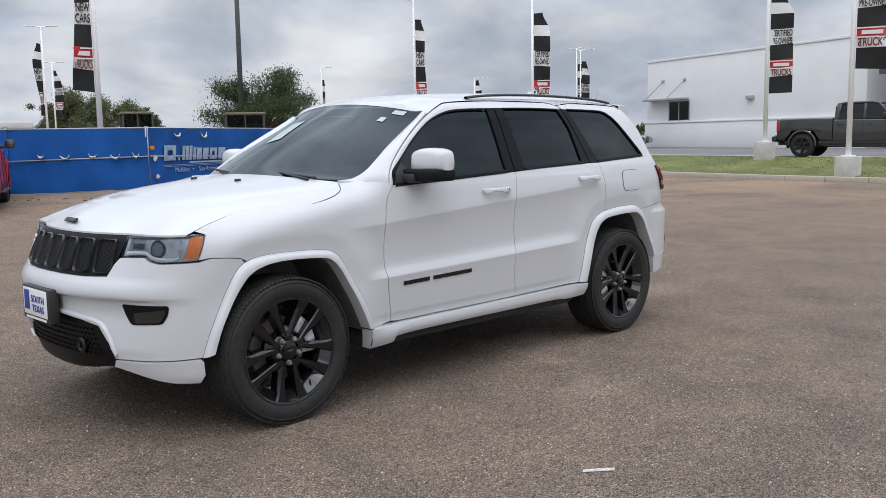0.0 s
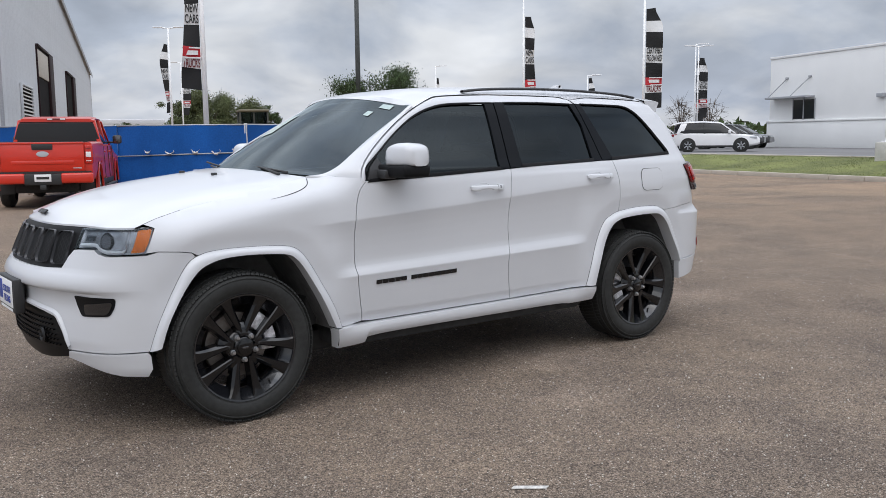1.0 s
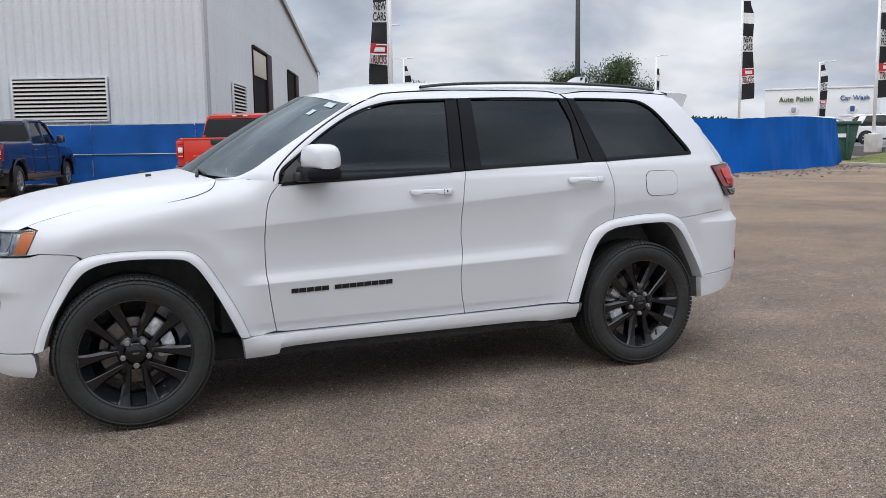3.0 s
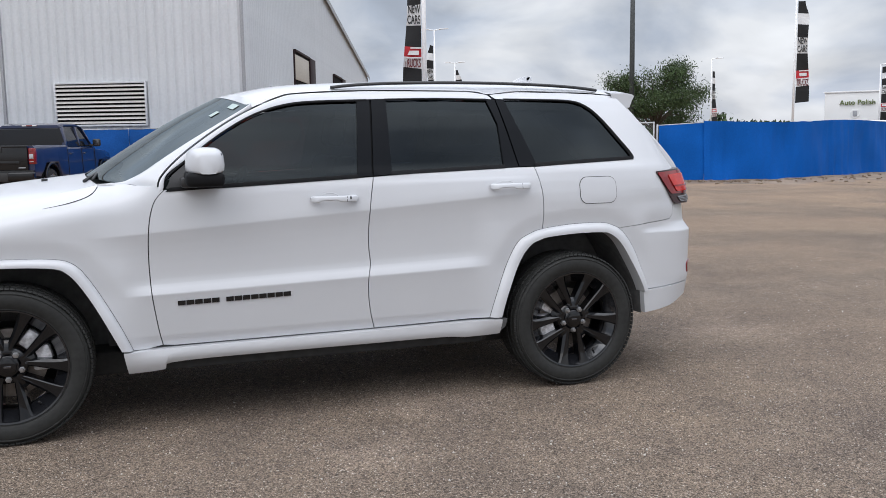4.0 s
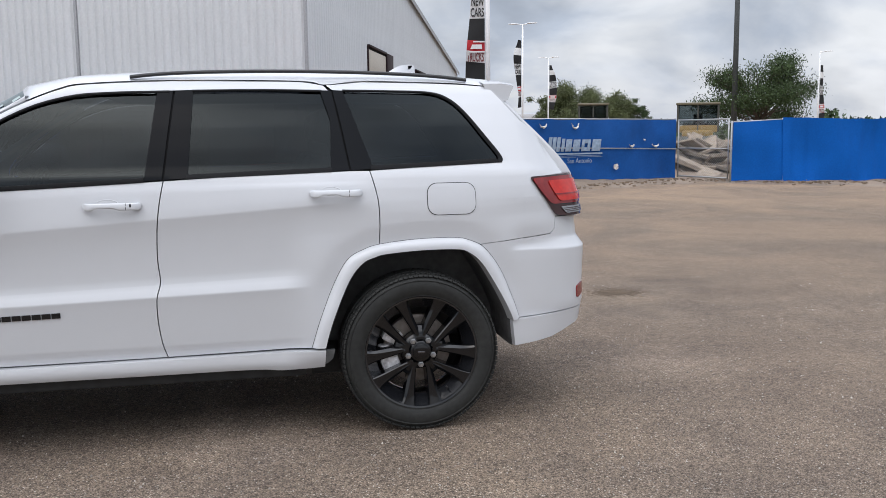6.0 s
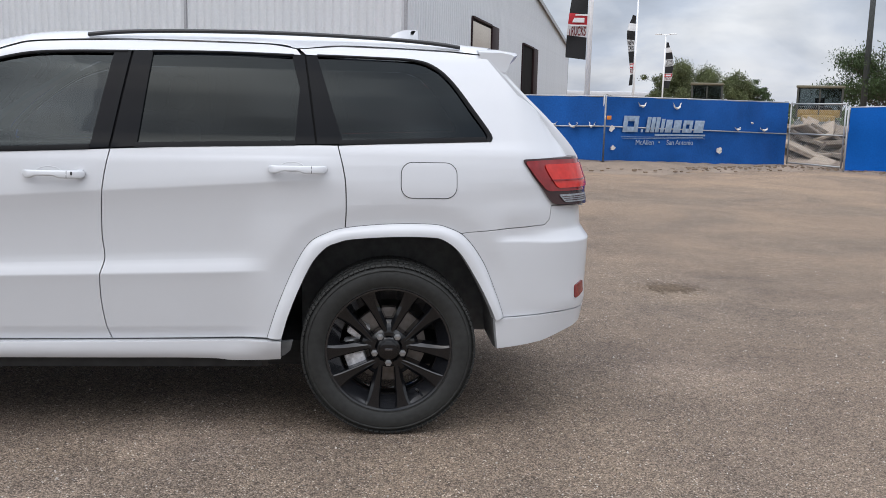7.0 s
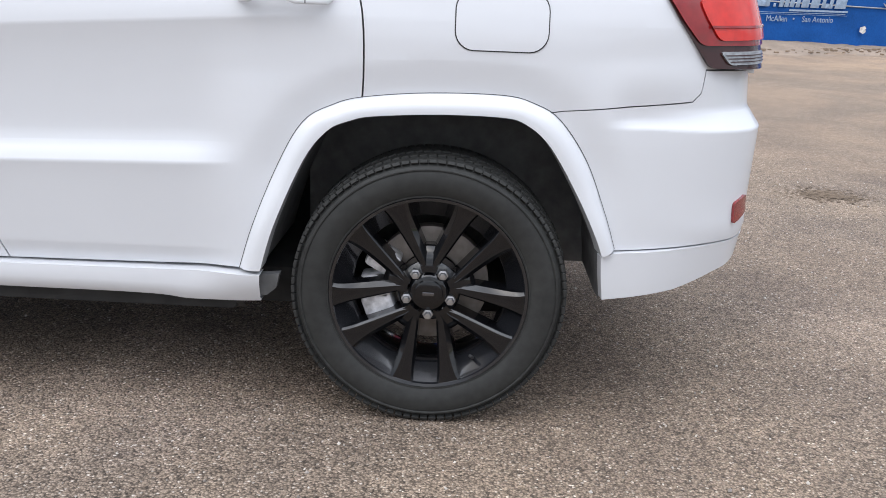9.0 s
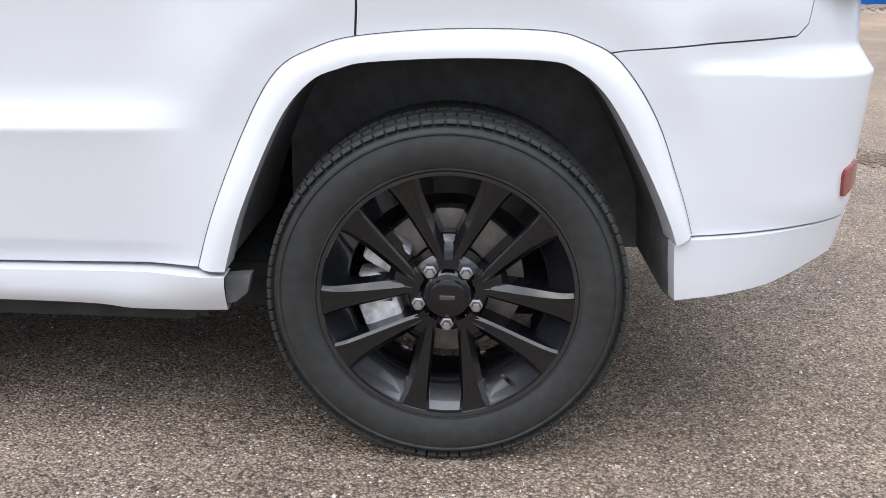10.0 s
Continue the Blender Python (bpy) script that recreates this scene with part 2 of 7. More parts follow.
STICKER = mat("sticker_paper", (0.40, 0.49, 0.47), 0.4, grain=0.1, scale=60)
SEAT = mat("dark_seat_leather", (0.03, 0.03, 0.032), 0.6, grain=0.2, scale=40)
WHITE_TRIM = mat("white_print", (0.8, 0.8, 0.8), 0.5)
BLUE_PRINT = mat("blue_print", (0.03, 0.06, 0.30), 0.5)
DARK_RED_PRINT = mat("dark_red_print", (0.14, 0.018, 0.02), 0.6)
BLACK_PRINT = mat("black_print", (0.02, 0.02, 0.02), 0.6)


# ---- building tools ----
def thing(name, label, category, place=(0, 0, 0), turn=0.0, group="", kind=""):
    ob = new(name)
    ob.empty_display_size = 0.2
    ob.matrix_world = pose(*place, 0, 0, turn)
    return tagged(ob, label, category, group, kind)


def part(name, bm, material, parent=None, label="", sharp=35.0, flat=False):
    """Links a bmesh as one mesh object under a thing or a part; edges steeper than sharp degrees stay crisp."""
    for f in bm.faces:
        f.smooth = not flat
    for e in bm.edges:
        if len(e.link_faces) == 2:
            e.smooth = e.calc_face_angle(0.0) < radians(sharp)
    me = bpy.data.meshes.new(name)
    bm.to_mesh(me)
    bm.free()
    for m in material if isinstance(material, (list, tuple)) else [material]:
        me.materials.append(m)
    ob = new(name, me)
    if parent is not None:
        ob.parent = parent
    if label:
        ob["label"] = label
    return ob


def box(bm, x0, x1, y0, y1, z0, z1, bevel=0.0, m=None, segs=2):
    """Adds a box, with rounded edges where bevel is given."""
    made = bmesh.ops.create_cube(bm, size=1.0)["verts"]
    bmesh.ops.scale(bm, vec=(x1 - x0, y1 - y0, z1 - z0), verts=made)
    bmesh.ops.translate(bm, vec=((x0 + x1) / 2, (y0 + y1) / 2, (z0 + z1) / 2), verts=made)
    if bevel > 0:
        edges = list({e for v in made for e in v.link_edges})
        got = bmesh.ops.bevel(bm, geom=edges, offset=bevel, segments=segs, profile=0.5, affect="EDGES")
        made = list({v for f in got["faces"] for v in f.verts} | {v for v in made if v.is_valid})
    if m is not None:
        bmesh.ops.transform(bm, matrix=m, verts=made)
    return made


def boxm(*args, **kw):
    bm = bmesh.new()
    box(bm, *args, **kw)
    return bm


def tube(bm, a, b, r0, r1=None, n=12, caps=True):
    """Adds a round bar from a to b."""
    a, b = Vector(a), Vector(b)
    r1 = r0 if r1 is None else r1
    q = (b - a).to_track_quat("Z", "Y").to_matrix()
    rings = []
    for c, r in ((a, r0), (b, r1)):
        rings.append([bm.verts.new(c + q @ Vector((r * math.cos(2 * math.pi * k / n), r * math.sin(2 * math.pi * k / n), 0))) for k in range(n)])
    for k in range(n):
        bm.faces.new((rings[0][k], rings[0][(k + 1) % n], rings[1][(k + 1) % n], rings[1][k]))
    if caps:
        bm.faces.new(rings[0][::-1])
        bm.faces.new(rings[1])
    return bm


def lathe(profile, n=48, axis="Y", closed=False):
    """A turned body: profile of (along the axis, radius)."""
    bm = bmesh.new()
    rings = []
    for h, r in profile:
        ring = []
        for k in range(n):
            c, s = r * math.cos(2 * math.pi * k / n), r * math.sin(2 * math.pi * k / n)
            ring.append(bm.verts.new((c, h, s) if axis == "Y" else (c, s, h)))
        rings.append(ring)
    pairs = list(zip(rings, rings[1:])) + ([(rings[-1], rings[0])] if closed else [])
    for p, q in pairs:
        for k in range(n):
            bm.faces.new((p[k], p[(k + 1) % n], q[(k + 1) % n], q[k]))
    bmesh.ops.recalc_face_normals(bm, faces=bm.faces)
    return bm


def catmull(pts, n=6):
    """A smooth line through the points."""
    line = []
    for i in range(len(pts) - 1):
        p0, p1, p2, p3 = pts[max(i - 1, 0)], pts[i], pts[i + 1], pts[min(i + 2, len(pts) - 1)]
        for k in range(n):
            u = k / n
            line.append(tuple(0.5 * (2 * b + (c - a) * u + (2 * a - 5 * b + 4 * c - d) * u * u + (3 * b - a - 3 * c + d) * u ** 3) for a, b, c, d in zip(p0, p1, p2, p3)))
    return line + [tuple(pts[-1])]


def lerp(tab, x):
    if x <= tab[0][0]:
        return tab[0][1]
    for (a, b), (c, d) in zip(tab, tab[1:]):
        if x <= c:
            return b + (d - b) * (x - a) / (c - a)
    return tab[-1][1]


def ease(a, b, x):
    u = min(max((x - a) / (b - a), 0), 1)
    return u * u * (3 - 2 * u)


def grid_mesh(rows, close=False):
    """A sheet through rows of points."""
    bm = bmesh.new()
    vs = [[bm.verts.new(p) for p in row] for row in rows]
    for a, b in zip(vs, vs[1:]):
        for k in range(len(a) - 1):
            bm.faces.new((a[k], a[k + 1], b[k + 1], b[k]))
    bmesh.ops.remove_doubles(bm, verts=bm.verts, dist=0.0003)
    return bm


def turn_out(bm, towards):
    """Makes an open sheet's faces look away from the point towards."""
    bmesh.ops.recalc_face_normals(bm, faces=bm.faces)
    t = Vector(towards)
    if sum((f.calc_center_median() - t).dot(f.normal) * f.calc_area() for f in bm.faces) < 0:
        bmesh.ops.reverse_faces(bm, faces=bm.faces)
    return bm


# ---- the white sport-utility car ----
# Its skin is a sheet over (s, z): s runs along the plan's outline (equal to x on the flanks), z is the height.
YC = 0.89
OUTLINE = catmull([(-0.865, 0.0), (-0.86, 0.15), (-0.84, 0.3), (-0.80, 0.44), (-0.74, 0.585), (-0.68, 0.705), (-0.60, 0.79), (-0.50, 0.842), (-0.38, 0.873), (-0.2, 0.898), (0.0, 0.91), (0.5, 0.92), (1.0, 0.925),
                   (1.6, 0.926), (2.2, 0.922), (2.7, 0.912), (3.1, 0.897), (3.4, 0.87), (3.6, 0.838), (3.72, 0.79), (3.80, 0.72), (3.85, 0.6), (3.88, 0.4), (3.895, 0.2), (3.9, 0.0)])
ARC = [0.0]
for p, q in zip(OUTLINE, OUTLINE[1:]):
    ARC.append(ARC[-1] + math.dist(p, q))
ORIGIN = next(a - p[0] for a, p in zip(ARC, OUTLINE) if p[1] > 0.5 and p[0] > -0.01)
ARC = [a - ORIGIN for a in ARC]
NOSE, TAIL = ARC[0], ARC[-1]


def outline_at(s):
    i = min(max(next((k for k, a in enumerate(ARC) if a > s), len(ARC)) - 1, 0), len(ARC) - 2)
    u = (s - ARC[i]) / (ARC[i + 1] - ARC[i])

    def normal(j):
        p, q = OUTLINE[max(j - 1, 0)], OUTLINE[min(j + 1, len(OUTLINE) - 1)]
        dx, dy = q[0] - p[0], q[1] - p[1]
        return -dy / math.hypot(dx, dy), dx / math.hypot(dx, dy)

    a, b, m, n = OUTLINE[i], OUTLINE[i + 1], normal(i), normal(i + 1)
    return [p + (q - p) * u for p, q in zip((*a, *m), (*b, *n))]


UPPER = [(1.06, .0172), (1.10, .0222), (1.16, .0305), (1.22, .048), (1.27, .078), (1.35, .118), (1.45, .17), (1.55, .225), (1.62, .27), (1.68, .33)]
DOOR = [(.22, .10), (.27, .055), (.31, .032), (.36, .030), (.41, .0475), (.44, .0375), (.468, .0274), (.475, .0262), (.482, .0254), (.56, .0184), (.64, .0110), (.682, .0054), (.688, .0042), (.694, .0056), (.72, .0190), (.738, .0272), (.752, .0304), (.77, .0318),
        (.80, .0318), (.85, .0306), (.90, .0276), (.95, .0226), (.99, .0167), (1.008, .0136), (1.014, .0126), (1.02, .0129), (1.04, .0146)] + UPPER
PLAIN = [(.22, .10), (.27, .05), (.31, .022), (.40, .014), (.60, .006), (.80, .013), (.90, .0205), (.95, .0200), (.99, .0170), (1.008, .0138), (1.014, .0126), (1.02, .0129), (1.04, .0146)] + UPPER
FRONT = [(.22, .16), (.28, .09), (.34, .05), (.40, .028), (.46, .02), (.55, .028), (.62, .038), (.66, .038), (.69, .030), (.704, .004), (.710, .0), (.735, -.001), (.765, .010), (.80, .035), (.90, .075), (.98, .115), (1.03, .17)]
REAR = [(.28, .11), (.34, .07), (.42, .046), (.52, .029), (.56, .020), (.62, .023), (.80, .017), (.832, .0162), (.838, .016), (.843, .0188), (.850, .0245), (.89, .053), (.90, .056), (1.0, .066), (1.1, .085), (1.2, .12), (1.3, .19), (1.68, .5)]
SHEAR = [(.42, 0), (.69, .025), (.80, .035), (.98, .066), (1.05, .066), (1.20, 0)]
FENDER_TOP = [(-.5, 1.0), (-.4, 1.035), (-.2, 1.085), (.1, 1.14), (.3, 1.178), (.43, 1.206), (.8, 1.21)]


def level(s, z):
    """The height at the doors' middle of the slanted line that runs through (s, z)."""
    run = (min(max(s, 0), 2.5) - 1.3) * ease(-.1, .5, s)
    w = z
    for _ in range(5):
        w = z - lerp(SHEAR, w) * run
    return w


def arch_pinch(s, z):
    """How far the panels dip towards the flares."""
    line = ARCH_F_OUT if s < 1.4 else ARCH_R_OUT
    if not line[0][0] - .1 < s < line[-1][0] + .1 or not .5 < z < 1.03:
        return 0.0
    best = 9.0
    inside = False
    for (x0, z0), (x1, z1) in zip(line, line[1:]):
        dx, dz = x1 - x0, z1 - z0
        t = min(max(((s - x0) * dx + (z - z0) * dz) / (dx * dx + dz * dz), 0), 1)
        best = min(best, math.hypot(s - x0 - t * dx, z - z0 - t * dz))
        if x0 <= s < x1 and z < z0 + (z1 - z0) * (s - x0) / dx:
            inside = True
    u = 1.0 if inside else max(1 - best / .085, 0)
    return .015 * u ** 1.08 * ease(.5, .72, z)


def inset(s, z):
    c = ease(.5, .66, s) * (1 - ease(2.27, 2.43, s))
    w = level(s, z)
    soft = lerp([(.22, .10), (.27, .05), (.31, .022), (.40, .012), (.60, .004), (.80, .006), (.95, .012), (1.06, .0145), (1.10, .0190)] + UPPER[2:], z)
    crisp = ease(.30, .62, s) * (1 - ease(2.35, 2.85, s))
    d = lerp(DOOR, w) * c + (lerp(PLAIN, w) * crisp + soft * (1 - crisp)) * (1 - c)
    top = lerp(FENDER_TOP, s)
    over = min(max((z - top + 0.15) / 0.15, 0), 1)
    d += 0.11 * over ** 2.4 * (1 - ease(.45, .72, s)) * ease(-.62, -.2, s)
    d += arch_pinch(s, z)
    d += .011 * ease(.843, .866, z) * (1 - ease(.875, .99, z)) * ease(3.36, 3.44, s)
    d += .085 * min(max(1.112 - z, 0), .07) * (1 - ease(.93, 1.04, 1.97 - z)) * ease(3.15, 3.5, s)
    f, r = 1 - ease(-.95, -.42, s), ease(3.45, 3.8, s)
    return d * (1 - f) * (1 - r) + lerp(FRONT, z) * f + lerp(REAR, z) * r


def skin(s, z, off=0.0, side=1):
    """A place on the car's skin; side 1 is the driver's flank, -1 the other."""
    flip = 1
    if s < NOSE:
        s, flip = 2 * NOSE - s, -1
    x, w, nx, nw = outline_at(s)
    d = off - inset(s, z)
    return Vector((x + nx * d, YC - (w + nw * d) * side * flip, z))


def panel(poly, off=0.0, hem=0.03, side=1, step=0.035, mapped=None, zcuts=()):
    """A body panel: a polygon in (s, z), cut into a fine net, bent onto the skin, its rim folded inwards."""
    bm = bmesh.new()
    bm.faces.new([bm.verts.new((p[0], p[1], 0)) for p in poly])
    ss, zs = [p[0] for p in poly], [p[1] for p in poly]
    cuts = [((s, 0, 0), (1, 0, 0)) for s in np.arange(min(ss) + step, max(ss) - 0.01, step)]
    if min(ss) > -.5:
        levels = {w for w, _ in DOOR} | {round(1.06 + .02 * k, 3) for k in range(7)} | {round(.74 + .025 * k, 3) for k in range(10)} | {round(.08 + .04 * k, 3) for k in range(28, 40)}
        cuts += [((1.3, w, 0), (-lerp(SHEAR, w), 1, 0)) for w in sorted(levels)]
        cuts += [((0, z, 0), (0, 1, 0)) for z, _ in REAR if max(ss) > 3.5]
    else:
        levels = set(zcuts) | {z for z, _ in FRONT} | {round(0.03 * k, 3) for k in range(8, 58)}
        cuts += [((0, z, 0), (0, 1, 0)) for z in sorted(levels)]
    cuts = [c for c in cuts if c[1][0] == 1 or min(zs) - .2 < c[0][1] < max(zs) + .2]
    for co, no in cuts:
        bmesh.ops.bisect_plane(bm, geom=list(bm.verts) + list(bm.edges) + list(bm.faces), dist=1e-5, plane_co=co, plane_no=no)
    bmesh.ops.remove_doubles(bm, verts=bm.verts, dist=0.0008)
    if hem:
        rim = [e for e in bm.edges if len(e.link_faces) == 1]
        for depth in (0.003, hem):
            got = bmesh.ops.extrude_edge_only(bm, edges=rim)["geom"]
            for v in got:
                if isinstance(v, bmesh.types.BMVert):
                    v.co.z = -depth
            rim = [e for e in got if isinstance(e, bmesh.types.BMEdge)]
    for v in bm.verts:
        v.co = (mapped or skin)(v.co.x, v.co.y, off + v.co.z, side)
    return turn_out(bm, (1.5, YC, 0.8))


def band(first, second, offs, side=1, n=4, hem=0.0):
    """A strip on the skin between two lines in (s, z); offs: how far it stands out, across the strip."""
    a, b = catmull(first, n), catmull(second, n)
    rows = []
    for k, off in enumerate(offs):
        u = k / (len(offs) - 1)
        rows.append([skin(p[0] + (q[0] - p[0]) * u, p[1] + (q[1] - p[1]) * u, off, side) for p, q in zip(a, b)])
    if hem:
        rows.insert(0, [skin(*p, offs[0] - hem, side) for p in a])
        rows.append([skin(*q, offs[-1] - hem, side) for q in b])
    return turn_out(grid_mesh(rows), (1.5, YC, 0.8))


def coons(c0, c1, d0, d1, nu=24, nv=24):
    """A patch between four lines: c0, c1 along u at v = 0, 1; d0, d1 along v at u = 0, 1."""
    def on(line, t):
        k = t * (len(line) - 1)
        i = min(int(k), len(line) - 2)
        return Vector(line[i]).lerp(Vector(line[i + 1]), k - i)

    p00, p10, p01, p11 = on(c0, 0), on(c0, 1), on(c1, 0), on(c1, 1)
    rows = []
    for i in range(nu + 1):
        u = i / nu
        row = []
        for j in range(nv + 1):
            v = j / nv
            a = on(c0, u) * (1 - v) + on(c1, u) * v
            b = on(d0, v) * (1 - u) + on(d1, v) * u
            c = p00 * (1 - u) * (1 - v) + p10 * u * (1 - v) + p01 * (1 - u) * v + p11 * u * v
            row.append(a + b - c)
        rows.append(row)
    return rows


def rounded(poly, r, n=4):
    """A polygon with its corners rounded off."""
    out = []
    for k, p in enumerate(poly):
        a, b, c = Vector(poly[k - 1]), Vector(p), Vector(poly[(k + 1) % len(poly)])
        u = b + (a - b) * min(r / (a - b).length, .45)
        w = b + (c - b) * min(r / (c - b).length, .45)
        for j in range(n + 1):
            t = j / n
            q = u * (1 - t) ** 2 + b * 2 * t * (1 - t) + w * t * t
            out.append((q.x, q.y))
    return out


def both(rows):
    """Rows from the flank to the middle line, carried on to the other flank."""
    return [row + [Vector((p.x, 2 * YC - p.y, p.z)) for p in row[-2::-1]] for row in rows]


def shift(line, ds, dz=0.0):
    return [(p[0] + ds, p[1] + dz) for p in line]


# seams and edges of the flank, in (s, z)
SEAM_F = [(.735, 1.175), (.692, 1.13), (.666, 1.06), (.652, .96), (.648, .85), (.65, .75), (.657, .655), (.677, .507), (.694, .42)]
SEAM_M = [(1.772, 1.2105), (1.752, 1.108), (1.738, .986), (1.734, .863), (1.742, .775), (1.736, .735), (1.725, .69), (1.725, .594), (1.738, .491), (1.757, .42)]
SEAM_R = [(2.694, 1.240), (2.724, 1.112), (2.730, .986), (2.726, .893)]
BELT = [(.735, 1.165), (1.23, 1.186), (1.67, 1.205), (1.89, 1.219), (2.67, 1.242), (3.35, 1.268)]
WIN_F = [(.733, 1.175), (.754, 1.232), (.876, 1.332), (1.033, 1.444), (1.193, 1.531), (1.354, 1.581), (1.514, 1.599), (1.80, 1.607)]
DRIP = [(.705, 1.175), (.72, 1.235), (.80, 1.32), (.93, 1.42), (1.07, 1.51), (1.188, 1.572), (1.318, 1.626), (1.431, 1.650), (1.817, 1.667), (2.4, 1.664), (2.515, 1.645)]
ARCH_R_OUT = [(2.400, .43), (2.440, .556), (2.508, .722), (2.573, .833), (2.65, .879), (2.73, .902), (2.9, .919), (3.09, .92), (3.172, .902), (3.243, .862), (3.322, .755), (3.380, .62), (3.415, .52)]
ARCH_R_IN = [(2.462, .43), (2.501, .56), (2.578, .735), (2.641, .815), (2.70, .843), (2.757, .856), (2.92, .867), (3.085, .866), (3.15, .85), (3.217, .794), (3.296, .67), (3.352, .56), (3.375, .503)]
ARCH_F_OUT = [(-.464, .415), (-.42, .54), (-.347, .69), (-.272, .815), (-.20, .86), (-.1, .876), (.05, .878), (.235, .869), (.318, .838), (.378, .765), (.45, .64), (.511, .52), (.559, .406)]
ARCH_F_IN = [(-.41, .43), (-.37, .55), (-.30, .68), (-.229, .775), (-.165, .815), (-.08, .835), (.05, .84), (.225, .828), (.285, .80), (.335, .74), (.40, .63), (.455, .52), (.505, .412)]

ARCH_R_MID = [((a + c) / 2, (b + d) / 2) for (a, b), (c, d) in zip(ARCH_R_OUT, ARCH_R_IN)]
ARCH_F_MID = [((a + c) / 2, (b + d) / 2) for (a, b), (c, d) in zip(ARCH_F_OUT, ARCH_F_IN)]


def belt(s):
    return lerp(BELT, s)


def flank(car, side):
    """All panels, lamps and windows of one flank."""
    g = 0.0024
    # front wing
    wing = catmull(shift(SEAM_F, -g), 3)[::-1] + [(.72, 1.19), (.60, 1.20), (.43, 1.205)] + [(s, lerp(FENDER_TOP, s)) for s in (.3, .2, .1, 0, -.1, -.2, -.3, -.4, -.46)]
    wing += [(-.408, .996), (-.433, .94), (-.460, .882), (-.402, .888), (-.305, .881), (-.245, .872)] + catmull(ARCH_F_MID, 3)[12:] + [(.62, .405)]
    part("front_wing", panel(wing, 0, side=side, step=.02 if side == 1 else .05), WHITE_PAINT, car)
    # doors
    lower = [(1.70, .419), (1.2, .417), (.75, .414)]
    line = catmull(shift(SEAM_F, g), 3)[::-1] + [(s, belt(s)) for s in (1.0, 1.3, 1.6)] + catmull(shift(SEAM_M, -g), 3) + lower
    door = part("front_door", panel(line, 0, side=side), WHITE_PAINT, car)
    line = catmull(shift(SEAM_M, g), 3)[::-1] + [(s, belt(s)) for s in (2.0, 2.3, 2.6)] + catmull(shift(SEAM_R, -g), 3) + ARCH_R_MID[4::-1] + [(2.1, .424)]
    door_r = part("rear_door", panel(line, 0, side=side, step=.022 if side == 1 else .05), WHITE_PAINT, car)
    # rear quarter with the rearmost roof post
    hatch = [(3.36, 1.64), (3.43, 1.55), (3.50, 1.47), (3.62, 1.41), (3.74, 1.35), (3.87, 1.27), (3.98, 1.205), (4.05, 1.10), (4.08, 1.0)]
    quarter = catmull(shift(SEAM_R, g), 3)[::-1] + [(s, belt(s)) for s in (2.9, 3.2)] + [(3.35, 1.268), (3.355, 1.29), (3.29, 1.39), (3.20, 1.515), (3.12, 1.583), (3.03, 1.612), (2.6, 1.619), (2.552, 1.621), (2.524, 1.644), (2.7, 1.66), (3.0, 1.656), (3.2, 1.65)]
    quarter += hatch + [(3.636, 1.0), (3.626, .94), (3.60, .917), (3.415, .902), (3.245, .885), (3.195, .876)] + ARCH_R_MID[8:4:-1]
    part("rear_quarter", panel(quarter, 0, side=side, step=.022 if side == 1 else .05), WHITE_PAINT, car)
    # door frames, roof posts in black
    up = [p for p in DRIP if p[0] < 1.8] + [(1.80, 1.667)]
    part("front_door_frame", band(shift(up, 0.004, -0.004), shift(WIN_F[:1], 0, .01) + [(.748, 1.245), (.83, 1.31), (.97, 1.412), (1.10, 1.49), (1.2, 1.543), (1.354, 1.592), (1.514, 1.610), (1.80, 1.618)][:len(up) - 1], [.0, .003, .003, .0], side, 4, .02), WHITE_PAINT, door)
    part("rear_door_frame", band([(1.80, 1.663), (2.0, 1.663), (2.2, 1.662), (2.4, 1.660), (2.51, 1.643)], [(1.80, 1.618), (2.0, 1.623), (2.2, 1.623), (2.4, 1.622), (2.53, 1.619)], [.0, .003, .003, .0], side, 4, .02), WHITE_PAINT, door_r)
    b0, b1 = belt(1.7), belt(1.86)
    part("door_post_trim", panel([(1.69, b0 + .006), (1.765, belt(1.765) + .006), (1.815, 1.617), (1.745, 1.612)], .0, .02, side), POST_BLACK, door, "black door post")
    part("door_post_trim", panel([(1.775, belt(1.775) + .006), (1.875, b1 + .006), (1.905, 1.619), (1.825, 1.617)], .0, .02, side), POST_BLACK, door_r, "black door post")
    part("roof_post_trim", panel([(2.515, belt(2.51) + .006), (2.60, belt(2.6) + .006), (2.57, 1.45), (2.545, 1.617), (2.492, 1.619), (2.53, 1.48)], .0, .02, side), POST_BLACK, door_r, "black door post")
    part("roof_post_trim", panel([(2.608, belt(2.6) + .006), (2.715, belt(2.7) + .006), (2.60, 1.617), (2.552, 1.617), (2.58, 1.45)], .0, .02, side), POST_BLACK, car, "black roof post")
    part("post_backing", panel([(2.50, belt(2.5)), (2.72, belt(2.72)), (2.63, 1.60), (2.60, 1.622), (2.48, 1.622), (2.52, 1.48)], -.016, 0, side, .06), SEAL_RUBBER, car)
    part("post_backing", panel([(1.68, belt(1.68)), (1.88, belt(1.88)), (1.906, 1.622), (1.74, 1.618)], -.016, 0, side, .06), SEAL_RUBBER, car)
    # glass
    wf = [(.80, 1.185)] + [(s, z - .004) for s, z in catmull(WIN_F, 3)[3:]][:-1] + [(1.745, 1.608), (1.69, belt(1.69) + .012), (1.3, belt(1.3) + .012)]
    part("side_window", panel(wf, -.012, 0, side), FRONT_GLASS, door, "dark tinted side window")
    wr = [(1.875, belt(1.875) + .012), (1.902, 1.616), (2.2, 1.62), (2.494, 1.616), (2.53, 1.48), (2.517, belt(2.517) + .012), (2.2, belt(2.2) + .012)]
